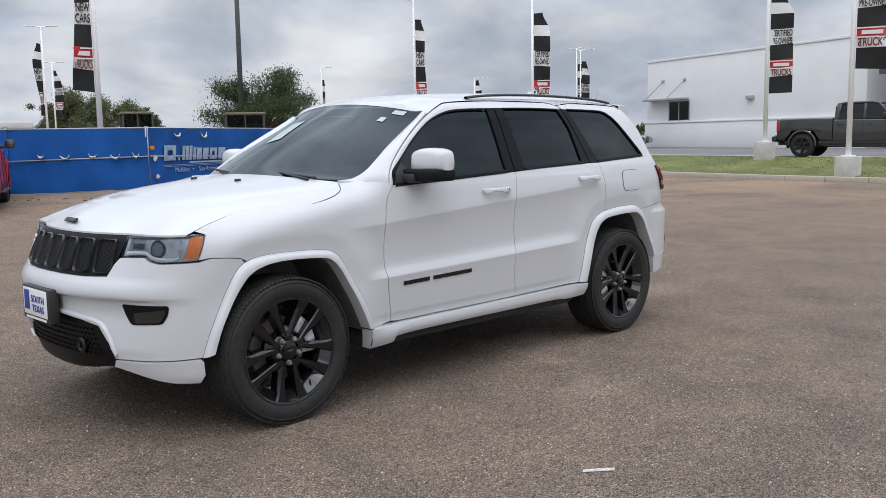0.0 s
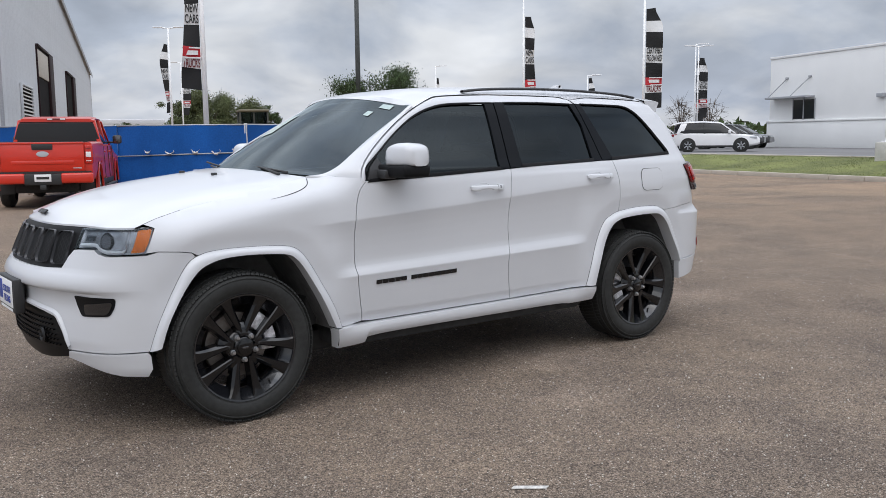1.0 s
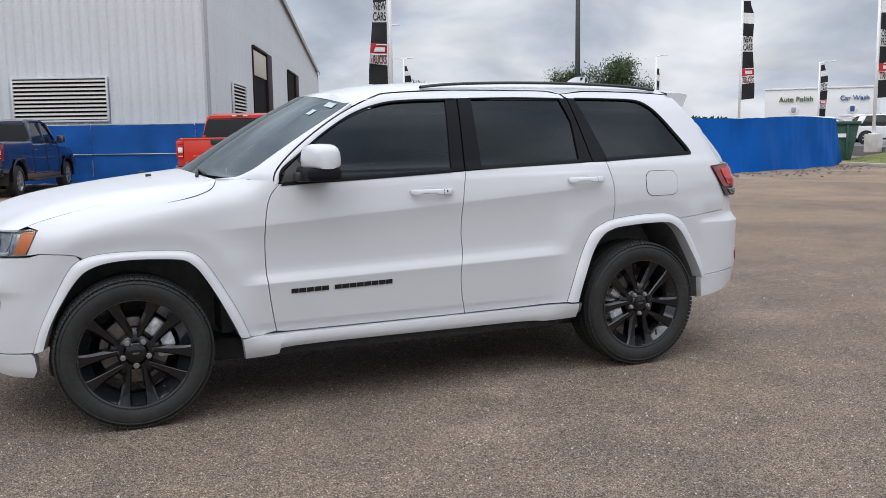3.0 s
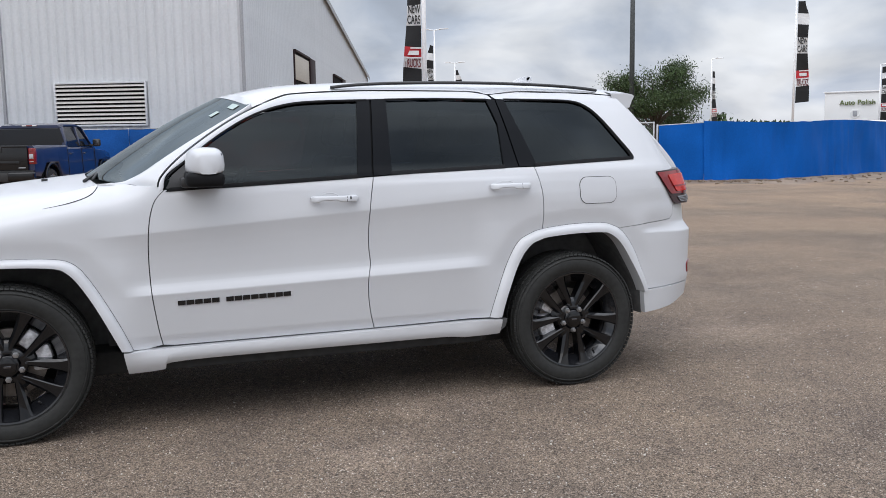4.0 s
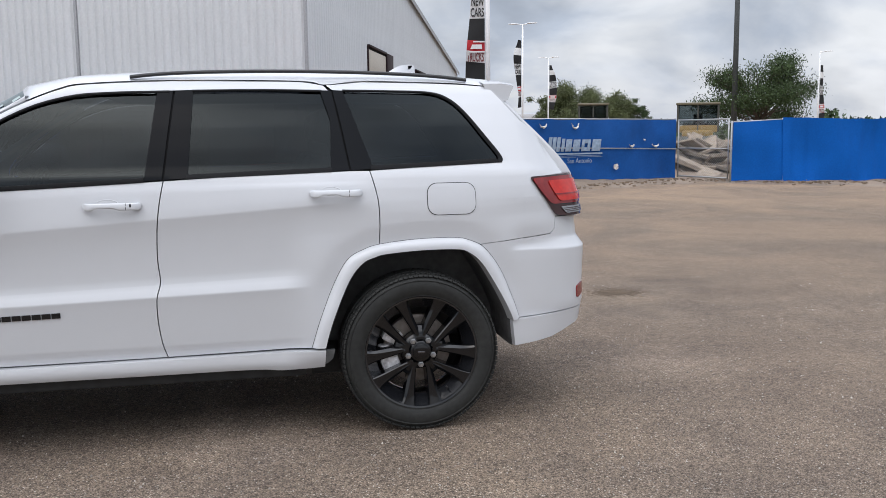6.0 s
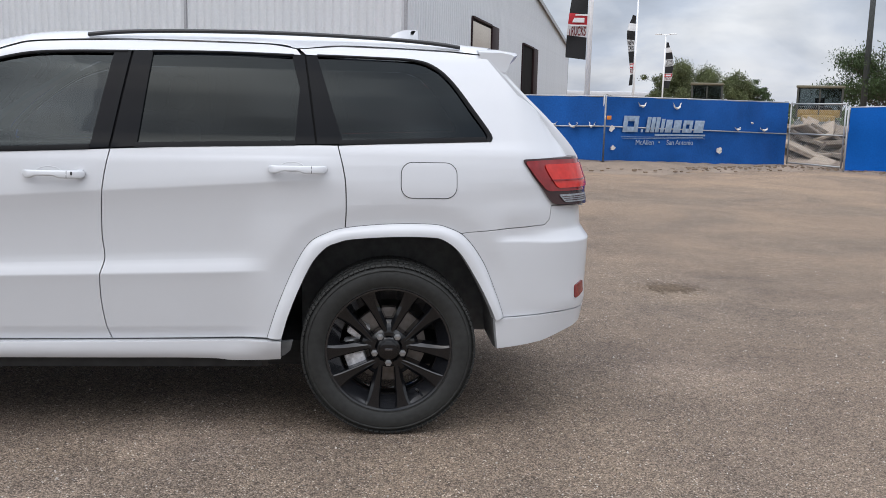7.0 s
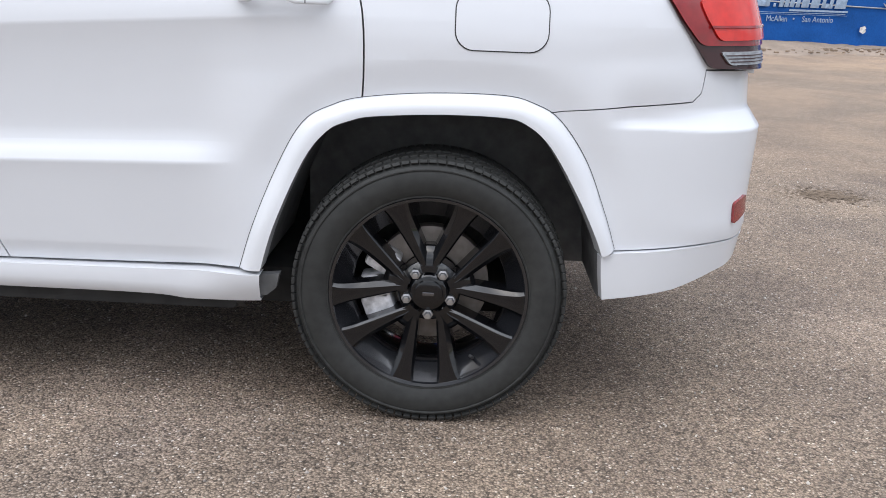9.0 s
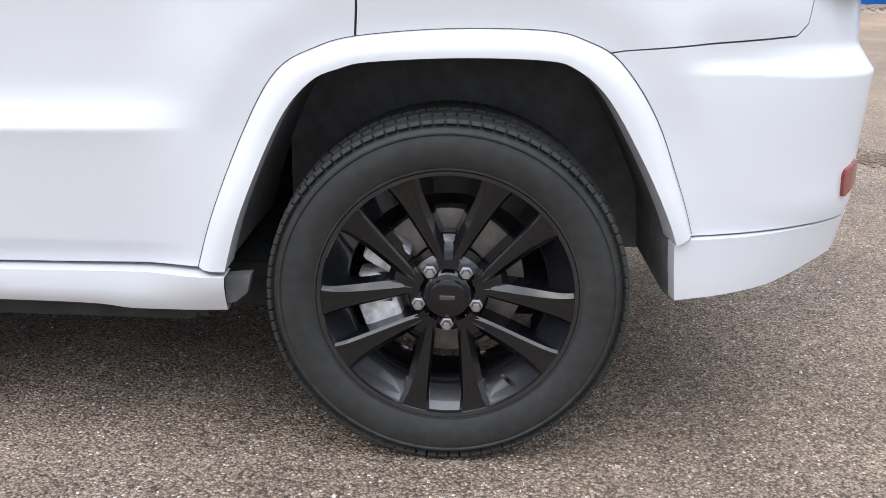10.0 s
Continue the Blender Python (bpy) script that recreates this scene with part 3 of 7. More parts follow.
    part("side_window", panel(wr, -.012, 0, side), SIDE_GLASS, door_r, "dark tinted side window")
    wq = [(2.71, belt(2.71) + .012), (2.60, 1.612), (3.03, 1.602), (3.115, 1.573), (3.19, 1.508), (3.275, 1.39), (3.338, 1.296), (3.335, belt(3.3) + .014), (3.0, belt(3.0) + .012)]
    part("quarter_window", panel(wq, -.010, 0, side), SIDE_GLASS, car, "dark tinted quarter window")
    # black sills and seals round the glass
    part("window_seal", band([(s, belt(s) + .002) for s in (.74, 1.0, 1.3, 1.69)], [(s, belt(s) + .021) for s in (.76, 1.0, 1.3, 1.69)], [.004, .006, .004], side, 4, .02), SEAL_RUBBER, door)
    part("window_seal", band([(s, belt(s) + .002) for s in (1.87, 2.1, 2.3, 2.52)], [(s, belt(s) + .021) for s in (1.87, 2.1, 2.3, 2.52)], [.004, .006, .004], side, 4, .02), SEAL_RUBBER, door_r)
    part("window_seal", band([(s, belt(s) + .002) for s in (2.70, 2.9, 3.1, 3.34)], [(s, belt(s) + .021) for s in (2.70, 2.9, 3.1, 3.325)], [.004, .006, .004], side, 4, .02), SEAL_RUBBER, car)
    part("window_seal", band([(p[0], p[1] + .012) for p in WIN_F], WIN_F, [.002, .004, .0], side, 4, .02), SEAL_RUBBER, door)
    part("window_seal", band([(1.90, 1.622), (2.2, 1.626), (2.50, 1.622)], [(1.90, 1.612), (2.2, 1.616), (2.495, 1.611)], [.002, .004, .0], side, 4, .02), SEAL_RUBBER, door_r)
    quarter_in = [(2.60, 1.613), (2.82, 1.61), (3.02, 1.603), (3.115, 1.573), (3.19, 1.508), (3.27, 1.395), (3.335, 1.30), (3.33, 1.275)]
    quarter_out = [(2.60, 1.624), (2.82, 1.621), (3.03, 1.614), (3.128, 1.583), (3.205, 1.515), (3.29, 1.40), (3.357, 1.30), (3.352, 1.268)]
    part("window_seal", band(quarter_out, quarter_in, [.002, .005, .0], side, 4, .02), SEAL_RUBBER, car)
    part("mirror_sail", panel([(.745, 1.183), (.775, 1.245), (.84, 1.298), (.90, 1.20), (.86, 1.186)], .002, .02, side), BLACK_PLASTIC, door)
    # wheel-arch flares and sill
    for out_line, in_line in ((ARCH_F_OUT, ARCH_F_IN), (ARCH_R_OUT, ARCH_R_IN)):
        part("wheel_arch_flare", band([(p[0] + (q[0] - p[0]) * .05, p[1] + (q[1] - p[1]) * .05) for p, q in zip(out_line, in_line)], in_line, [.005, .022, .029, .031, .030], side, 5, .085), WHITE_PAINT, car)
        part("flare_seam", band(out_line, [(p[0] + (q[0] - p[0]) * .03, p[1] + (q[1] - p[1]) * .03) for p, q in zip(out_line, in_line)], [.0018, .0030], side, 5), BLACK_PLASTIC, car)
    sill_top = [(.512, .402), (.69, .405), (.9, .408), (1.8, .414), (2.2, .417), (2.29, .418), (2.462, .42)]
    sill_low = [(.530, .292), (.69, .300), (.80, .338), (1.8, .342), (2.15, .340), (2.27, .330), (2.458, .337)]
    part("sill", band(sill_top, sill_low, [.037, .036, .029, .021, .009], side, 6, .06), WHITE_PAINT, car)
    cap = [skin(s, z, off, side) for s, z, off in ((.512, .402, .036), (.520, .36, .028), (.530, .292, .009), (.532, .292, -.06), (.522, .36, -.06), (.514, .402, -.06))]
    bm = bmesh.new()
    bm.faces.new([bm.verts.new(p) for p in cap])
    part("sill_end", turn_out(bm, (1.5, YC, .35)), WHITE_PAINT, car)
    part("sill_underside", band([(.60, .315), (.82, .345), (1.8, .348), (2.15, .345), (2.4, .33)], [(.64, .270), (.82, .29), (1.8, .295), (2.15, .29), (2.4, .28)], [-.03, -.04, -.06], side, 4), BLACK_PLASTIC, car)
    part("sill_bracket", panel([(2.452, .408), (2.508, .414), (2.498, .372), (2.472, .350), (2.454, .346)], -.004, .03, side), WELL_LINER, car)
    # rear lamp
    def swell(s, z, off, sd):
        return skin(s, z, off + .028 * ease(3.56, 3.80, s), sd)

    lamp = part("tail_lamp", panel(rounded([(3.484, 1.197), (3.70, 1.205), (3.99, 1.209), (4.06, 1.11), (3.98, .998), (3.644, 1.003), (3.54, 1.118)], .020), .008, .04, side, mapped=swell), DARK_LAMP, car, "red tail lamp in a dark surround")
    part("red_lens", panel(rounded([(3.493, 1.190), (3.70, 1.197), (3.98, 1.199), (4.03, 1.11), (3.95, 1.063), (3.606, 1.061), (3.55, 1.117)], .022), .013, .012, side, mapped=swell), RED_LENS, lamp)
    part("lamp_band", panel(rounded([(3.592, 1.176), (3.80, 1.180), (3.95, 1.180), (3.96, 1.080), (3.662, 1.074), (3.618, 1.13)], .020), .018, .008, side, mapped=swell), BRIGHT_RED_LENS, lamp)
    part("lamp_rib", panel([(3.63, 1.112), (3.95, 1.116), (3.955, 1.110), (3.633, 1.106)], .0215, .006, side, mapped=swell), RED_LENS, lamp)
    part("reversing_lens", panel(rounded([(3.670, 1.046), (3.90, 1.049), (3.89, 1.016), (3.705, 1.012)], .014), .014, .02, side, mapped=swell), REVERSE_SILVER, lamp, "clear reversing lamp")
    for k in range(3):
        part("reversing_lamp_rib", panel([(3.688 + .008 * k, 1.038 - .008 * k), (3.885, 1.041 - .008 * k), (3.885, 1.0385 - .008 * k), (3.690 + .008 * k, 1.0355 - .008 * k)], .0165, .006, side, mapped=swell), DARK_LAMP, lamp)
    # fuel flap, lower reflector
    cx, cz, hw, hz, cr = 3.077, 1.104, .117, .073, .047
    flap = [(cx + sx * (hw - cr) + cr * math.cos(a), cz + sz * (hz - cr) + cr * math.sin(a)) for sx, sz, a0 in ((1, 1, 0), (-1, 1, 90), (-1, -1, 180), (1, -1, 270)) for a in [radians(a0 + 15 * k) for k in range(7)]]
    if side == 1:
        rim = [(cx + (s - cx) * 1.026, cz + (z - cz) * 1.040) for s, z in flap]
        part("fuel_flap_gap", panel(rim, .0012, 0, side, .04), BLACK_PLASTIC, car)
        part("fuel_flap", panel(flap, .0032, 0, side, .04), WHITE_PAINT, car)
    part("rear_reflector", panel(rounded([(3.782, .636), (3.85, .655), (3.87, .602), (3.785, .576)], .010), .008, .02, side), DARK_RED_LENS, car, "dark red reflector")
    # door handles: a bowl, a bar and its two feet
    for s0, s1, z, owner in ((1.437, 1.68, 1.113, door), (2.41, 2.65, 1.148, door_r)):
        sm = (s0 + s1) / 2
        rings = []
        for scale, off in ((1.0, .0004), (.93, .0016), (.84, -.0008), (.60, -.006)):
            rings.append([skin(sm - .024 + .050 * scale * math.cos(a), z + .005 + .020 * scale * math.sin(a), off, side) for a in [2 * math.pi * k / 24 for k in range(25)]])
        part("handle_bowl", turn_out(grid_mesh(rings), skin(sm, z, -.2, side)), WHITE_PAINT, owner)
        rows = []
        for k in range(29):
            u = k / 28
            arch = .030 * (1 - (2 * u - 1) ** 6) + .006
            end = ease(0, .035, u) * (1 - ease(.965, 1, u))
            top = .0145 * (.45 + .55 * end)
            low = (.0175 - .010 * ease(.14, .26, u) * (1 - ease(.50, .64, u))) * (.45 + .55 * end)
            row = []
            for a in [2 * math.pi * j / 16 for j in range(17)]:
                c, d = math.cos(a), math.sin(a)
                c, d = math.copysign(abs(c) ** .55, c), math.copysign(abs(d) ** .7, d)
                row.append(skin(s0 + (s1 - s0) * u, z + (top if c > 0 else low) * c - .004, arch + .008 * d, side))
            rows.append(row)
        handle = part("door_handle", turn_out(grid_mesh(rows), skin(sm, z, .02, side)), WHITE_PAINT, owner)
        part("handle_joint", panel([(s1 - .064, z - .019), (s1 - .0615, z - .019), (s1 - .0615, z + .009), (s1 - .064, z + .009)], .0435, .004, side), BLACK_PLASTIC, handle)
        if owner is door and side == 1:
            part("key_cap", panel([(s1 - .035, z - .014), (s1 - .008, z - .014), (s1 - .008, z + .012), (s1 - .035, z + .012)], .012, .012, side), WHITE_PAINT, owner)
            part("key_hole", panel([(s1 - .048, z - .008), (s1 - .040, z - .008), (s1 - .040, z + .006), (s1 - .048, z + .006)], .0425, .012, side), BLACK_PLASTIC, handle)
    # plain bars in place of the model's name
    s = .772
    for word in (5, 8):
        for k in range(word):
            part("badge_bar", panel([(s, .615 + .022 * (s - .77)), (s + .0362, .616 + .022 * (s - .77)), (s + .0362, .639 + .022 * (s - .77)), (s, .638 + .022 * (s - .77))], .005, .005, side, .1), BLACK_GLOSS, door)
            s += .0403
        s += .028
    # head lamp
    edge = [(-.887, .992), (-.75, .996), (-.60, .998), (-.44, 1.000), (-.414, .995), (-.434, .935), (-.458, .878), (-.65, .875), (-.70, .885), (-.735, .904), (-.894, .897)]
    head = part("head_lamp", panel(rounded(edge, .008, 2), -.020, .02, side), HEAD_SILVER, car, "head lamp with amber corner")
    part("reflector", panel([(-.868, .978), (-.70, .984), (-.535, .986), (-.552, .93), (-.575, .898), (-.64, .893), (-.71, .918), (-.872, .915)], -.016, .006, side), HEAD_SILVER, head)
    part("lamp_brow", panel([(-.884, .990), (-.70, .994), (-.44, .996), (-.44, .989), (-.70, .984), (-.884, .981)], -.006, .010, side), BLACK_GLOSS, head)
    part("lamp_box", panel([(-.84, .958), (-.755, .961), (-.755, .936), (-.84, .934)], -.009, .010, side), CHROME_DARK, head)
    part("projector_ring", panel([(-.66 + .046 * math.cos(a), .937 + .042 * math.sin(a)) for a in [2 * math.pi * k / 20 for k in range(20)]], -.012, .006, side), BLACK_GLOSS, head)
    part("projector", panel([(-.66 + .034 * math.cos(a), .937 + .031 * math.sin(a)) for a in [2 * math.pi * k / 18 for k in range(18)]], -.008, .006, side), CHROME_DARK, head)
    lit = [(-.872, .906), (-.742, .911), (-.70, .893), (-.65, .883), (-.56, .884), (-.545, .92), (-.53, .975)]
    part("light_guide", band(shift(lit, .004, .015), lit, [-.010, -.001, -.008], side, 5), LIGHT_GUIDE, head)
    part("indicator_lens", panel(rounded([(-.488, .987), (-.422, .991), (-.443, .93), (-.466, .888), (-.528, .884), (-.514, .91)], .006, 2), -.003, .015, side), AMBER, head, "amber indicator")
    part("lens", panel(edge, .002 if side == 1 else -.012, 0, side), LENS_CLEAR, head)
    # fog lamp in its black pocket
    fog = part("fog_lamp", panel(rounded([(-.872, .678), (-.606, .676), (-.612, .635), (-.640, .590), (-.815, .582), (-.850, .625)], .018), .003, .02, side, .03), GRILLE_BLACK, car, "fog lamp in black bezel")
    part("lens", panel(rounded([(-.800, .640), (-.625, .658), (-.628, .634), (-.652, .598), (-.790, .592)], .016), .007, .004, side, .03), FOG_GLASS, fog)


GRILLE_MESH = mat("grille_mesh_plastic", (0.016, 0.016, 0.017), 0.5, spec=.3)
GRILLE_BLACK = mat("grille_black", (0.006, 0.006, 0.0065), 0.4, spec=.15)
FOG_GLASS = mat("fog_lamp_glass", (0.010, 0.010, 0.011), 0.08, coat=1.0)
GRILLE_RIM = mat("grille_rim_plastic", (0.055, 0.055, 0.058), 0.25, metal=0.5)


def front_end(car):
    """Bumper, chin, grille and lower intake, across the whole width."""
    def across(line):
        return line + [(2 * NOSE - s, z) for s, z in line[::-1] if s > NOSE + 1e-4]

    top = [(-.245, .868), (-.305, .877), (-.402, .884), (-.456, .870), (-.65, .868), (-.70, .878), (-.735, .897), (-.897, .890), (-.925, .86), (-.955, .803), (-1.1, .797), (-1.3, .797), (NOSE, .797)]
    low = [(NOSE, .60), (-1.308, .597), (-1.15, .585), (-1.021, .563), (-.953, .483), (-.92, .412), (-.6, .415), (-.468, .417)]
    front = catmull(ARCH_F_MID, 3)[:12]
    left = top + low + front
    for side in (1, -1):
        part("front_bumper", panel(left, 0, .03, side, .04), WHITE_PAINT, car)
        chin = [(-.470, .410), (-.6, .409), (-.915, .405), (-.935, .37), (-.85, .352), (-.7, .318), (-.6, .300), (-.475, .290), (-.452, .33), (-.458, .395)]
        part("chin", panel(chin, .006, .05, side, .04), WHITE_PAINT, car)
    for side in (1, -1):
        lip = [(-.915, .408), (-.945, .478), (-1.012, .556), (-1.15, .580), (-1.308, .592), (NOSE, .595)]
        part("bumper_lip", band(lip, [(s + .012 if s > NOSE else s, z + .030) for s, z in lip], [-.012, .012, .014, .001], side, 6), WHITE_PAINT, car)
    part("lower_intake", panel(across([(-.925, .372), (-.96, .485), (-1.025, .568), (-1.15, .592), (-1.308, .603), (NOSE, .606)]) + [(2 * NOSE + 1.1, .345), (2 * NOSE + 1.3, .325), (NOSE, .32), (-1.3, .325), (-1.1, .345)], -.025, .03, 1, .05), GRILLE_BLACK, car)
    intake = thing_part("intake_mesh", car)
    for row in range(6):
        for col in range(-17, 18):
            s, z = NOSE + .03 * col + .015 * (row % 2), .415 + .024 * row
            if abs(s - NOSE) < .47 - .10 * (row / 6):
                part("mesh_bar", panel([(s - .011, z), (s - .003, z + .008), (s + .011, z + .008), (s + .003, z)], -.016, .012, 1, .2), GRILLE_BLACK, intake)
    part("tow_hook", lathe([(-.012, .030), (.0, .040), (.012, .030), (.0, .020)], 18, closed=True), GRILLE_MESH, car).matrix_basis = pose(-.800, YC - .30, .455, 0, 0, 90) @ Matrix.Diagonal((1.1, .8, 1.0, 1))
    # grille: a black surround with seven upright slots, each with a rim and a mesh
    part("grille", panel(across([(-.948, .80), (-.925, .87), (-.893, .99), (-1.05, .996), (-1.25, 1.0), (NOSE, 1.0)]) + [(2 * NOSE + 1.1, .797), (NOSE, .797), (-1.1, .797)], -.012, .03, 1, .05), GRILLE_BLACK, car)
    grille = thing_part("grille_slots", car)
    for k in range(-3, 4):
        c = NOSE + .158 * k
        lean = -.012 * k
        shape = [(c - .058, .83), (c - .045, .817), (c + .045, .817), (c + .058, .83), (c + .064 + lean * .3, .955), (c + .05, .975), (c - .05, .975), (c - .064 + lean * .3, .955)]
        shape = rounded(shape, .016, 3)
        slot = part("slot", panel(shape, -.020, .0, 1, .05), DARK_VOID, grille)
        inner = [(c + (s - c) * .915, .896 + (z - .896) * .945) for s, z in shape]
        ring = [skin(*p, -.006) for p in shape], [skin(*[a * .45 + b * .55 for a, b in zip(p, q)], .004) for p, q in zip(shape, inner)], [skin(*p, -.008) for p in inner]
        part("slot_rim", turn_out(grid_mesh([list(r) + [r[0]] for r in ring]), (1.5, YC, .8)), GRILLE_RIM, slot)
        bm = bmesh.new()
        for col in range(-3, 4):
            pts = []
            for row in range(13):
                z = .826 + .0117 * row
                sx = c + .0165 * col + (.005 if (row + col) % 2 else -.005)
                pts.append((sx, z))
            for (s0, z0), (s1, z1) in zip(pts, pts[1:]):
                if max(abs(s0 - c), abs(s1 - c)) < .052:
                    quad = [skin(s0 - .0026, z0, -.009), skin(s0 + .0026, z0, -.009), skin(s1 + .0026, z1, -.009), skin(s1 - .0026, z1, -.009)]
                    bm.faces.new([bm.verts.new(p) for p in quad])
        part("slot_mesh", turn_out(bm, (1.5, YC, .8)), GRILLE_MESH, slot)
    # plate bracket and dealer plate; the small line under it is plain bars
    holder = part("plate_holder", boxm(-.895, -.845, YC - .175, YC + .175, .548, .722, bevel=.008), BLACK_PLASTIC, car)
    part("plate", boxm(-.899, -.896, YC - .150, YC + .150, .575, .712, bevel=.001), WHITE_TRIM, holder, "white dealer plate")
    part("plate_mark", boxm(-.901, -.898, YC + .07, YC + .135, .60, .70, bevel=.001), BLUE_PRINT, holder)
    for words, z, size in (("SOUTH", .660, .050), ("TEXAS", .612, .050)):
        lettering(words, holder, BLUE_PRINT, (-.9015, YC - .04, z), 90, 0, -90, size)
    part("plate_line", boxm(-.898, -.895, YC - .13, YC + .13, .556, .567), WHITE_TRIM, holder)


def thing_part(name, parent):
    ob = new(name)
    ob.empty_display_size = 0.1
    ob.parent = parent
    return ob


def lettering(words, parent, material, place, rx, ry, rz, size, depth=0.001, align="CENTER", bold=0.0, fit=0.0):
    """Raised letters in the built-in font, turned into a mesh."""
    data = bpy.data.curves.new("lettering", "FONT")
    data.body, data.size, data.extrude, data.align_x, data.align_y, data.offset = words, size, depth, align, "CENTER", bold * size
    holder = bpy.data.objects.new("lettering", data)
    scene.collection.objects.link(holder)
    bpy.context.view_layer.update()
    me = bpy.data.meshes.new_from_object(holder.evaluated_get(bpy.context.evaluated_depsgraph_get()))
    bpy.data.objects.remove(holder)
    bpy.data.curves.remove(data)
    me.materials.clear()
    me.materials.append(material)
    ob = new("lettering", me)
    ob.parent = parent
    wide = max(v.co.x for v in me.vertices) - min(v.co.x for v in me.vertices)
    ob.matrix_basis = pose(*place, rx, ry, rz) @ Matrix.Diagonal((fit / wide if fit else 1, 1, 1, 1))
    return ob


def upper_body(car):
    """Bonnet, windscreen, roof, rails, spoiler and tailgate."""
    seam = catmull([(s, lerp(FENDER_TOP, s)) for s in (-.5, -.4, -.3, -.2, -.1, 0, .1, .2, .3, .43)], 3)
    side_line = [skin(s, z, .0) for s, z in seam]
    side_line = [Vector((p.x, p.y + .004, p.z)) for p in side_line]
    mid = [Vector((x, YC, z)) for x, z in catmull([(-.727, 1.002), (-.715, 1.03), (-.672, 1.064), (-.57, 1.105), (-.4, 1.146), (-.06, 1.198), (.34, 1.238)], 5)]
    nose = [skin(s, 1.002) for s in np.linspace(-.5, NOSE, 22)]
    nose[0], nose[-1] = side_line[0], mid[0]
    back = [Vector((.43 - .09 * math.sin(v * math.pi / 2), side_line[-1].y + (YC - side_line[-1].y) * v, 1.206 + .032 * math.sin(v * math.pi / 2))) for v in np.linspace(0, 1, 16)]
    back[0], back[-1] = side_line[-1], mid[-1]
    rows = coons(side_line, mid, nose, back, 30, 24)
    for i, row in enumerate(rows):
        for j, p in enumerate(row):
            u, v = i / 30, j / 24
            p.z += .030 * math.sin(math.pi * min(v * 1.15, 1)) * math.sin(math.pi * min(u * 1.1, 1)) * (1 - v)
    rows = both(rows)
    lip = [[Vector((p.x - .001, p.y, p.z - .009)) for p in rows[0]]]
    bm = grid_mesh(lip + rows)
    inner = [v for v in bm.verts if not v.is_boundary and not any(e.other_vert(v).is_boundary and e.other_vert(v).co.z < v.co.z - .006 for e in v.link_edges)]
    for _ in range(14):
        bmesh.ops.smooth_vert(bm, verts=inner, factor=.5, use_axis_x=True, use_axis_y=True, use_axis_z=True)
    bonnet = part("bonnet", turn_out(bm, (0, YC, 0)), WHITE_PAINT, car)
    for side in (1, -1):
        front = [Vector((p.x, p.y if side == 1 else 2 * YC - p.y, p.z - .001)) for p in side_line[:8]]
        curl = [skin(s, z, .0005, side) for s, z in catmull([(.19, 1.104), (.26, 1.116), (.32, 1.130), (.375, 1.148), (.412, 1.170), (.43, 1.196)], 4)]
        for line in (front, curl):
            bm = bmesh.new()
            for k, (a, b) in enumerate(zip(line, line[1:])):
                r0 = .0022 * min(1, .25 + (.12 * k if line is curl else 1))
                tube(bm, a, b, r0, n=6)
            part("bonnet_seam", bm, BLACK_PLASTIC, bonnet)
    for y in (-.24, .24):
        part("washer_nozzle", boxm(.135, .165, YC + y - .014, YC + y + .014, 1.200, 1.2235, bevel=.005), BLACK_PLASTIC, bonnet)
    emblem = part("emblem", boxm(-.065, .065, -.014, .014, -.004, .006, bevel=.004), BLACK_GLOSS, bonnet, "small dark emblem")
    emblem.matrix_basis = pose(-.697, YC - .02, 1.046, 0, 0, -90) @ pose(0, 0, 0, 42, 0, 0)
    # cowl and wipers
    cowl_front = [Vector((p.x - .01, p.y, p.z - .012)) for p in back]
    cowl_back = [Vector((p.x + .10, p.y, p.z - .004)) for p in back]
    part("cowl", turn_out(grid_mesh(both([[a.lerp(b, u) + Vector((0, 0, -.018 * math.sin(math.pi * u))) for a, b in zip(cowl_front, cowl_back)] for u in np.linspace(0, 1, 5)])), (.4, YC, 0)), BLACK_PLASTIC, car)
    # windscreen
    edge = [Vector((x, YC - w, z)) for x, w, z in catmull([(.50, .700, 1.209), (.55, .742, 1.216), (.60, .762, 1.238), (.65, .763, 1.265), (.72, .752, 1.312), (.85, .712, 1.391), (.99, .676, 1.469), (1.11, .655, 1.539), (1.19, .648, 1.594)], 3)]
    centre = [Vector((x, YC, z)) for x, z in catmull([(.345, 1.232), (.60, 1.40), (.85, 1.548), (1.06, 1.652)], 6)]
    foot = [Vector((.50 - .155 * math.sin(v * math.pi / 2), YC - .70 * (1 - v), 1.209 + .023 * math.sin(v * math.pi / 2))) for v in np.linspace(0, 1, 16)]
    head = [Vector((1.19 - .13 * math.sin(v * math.pi / 2), YC - .648 * (1 - v), 1.594 + .058 * math.sin(v * math.pi / 2))) for v in np.linspace(0, 1, 16)]
    foot[0], foot[-1], head[0], head[-1] = edge[0], centre[0], edge[-1], centre[-1]
    shield = coons(edge, centre, foot, head, 20, 16)
    screen = part("windscreen", turn_out(grid_mesh(both(shield)), (1.2, YC, 1.0)), SHIELD_GLASS, car, "clear windscreen with stickers")
    full = both(shield)
    for u0, u1, v0, v1, lift in ((16, 17, 4, 5, 1), (18, 19, 2, 4, 1), (9, 14, 18, 21, 1)):
        net = [[full[u][v] + Vector((-.002, 0, .003)) * lift for v in range(v0, v1 + 1)] for u in range(u0, u1 + 1)]
        part("sticker", turn_out(grid_mesh(net), (1.2, YC, 1.0)), STICKER, screen, "pale paper sticker")
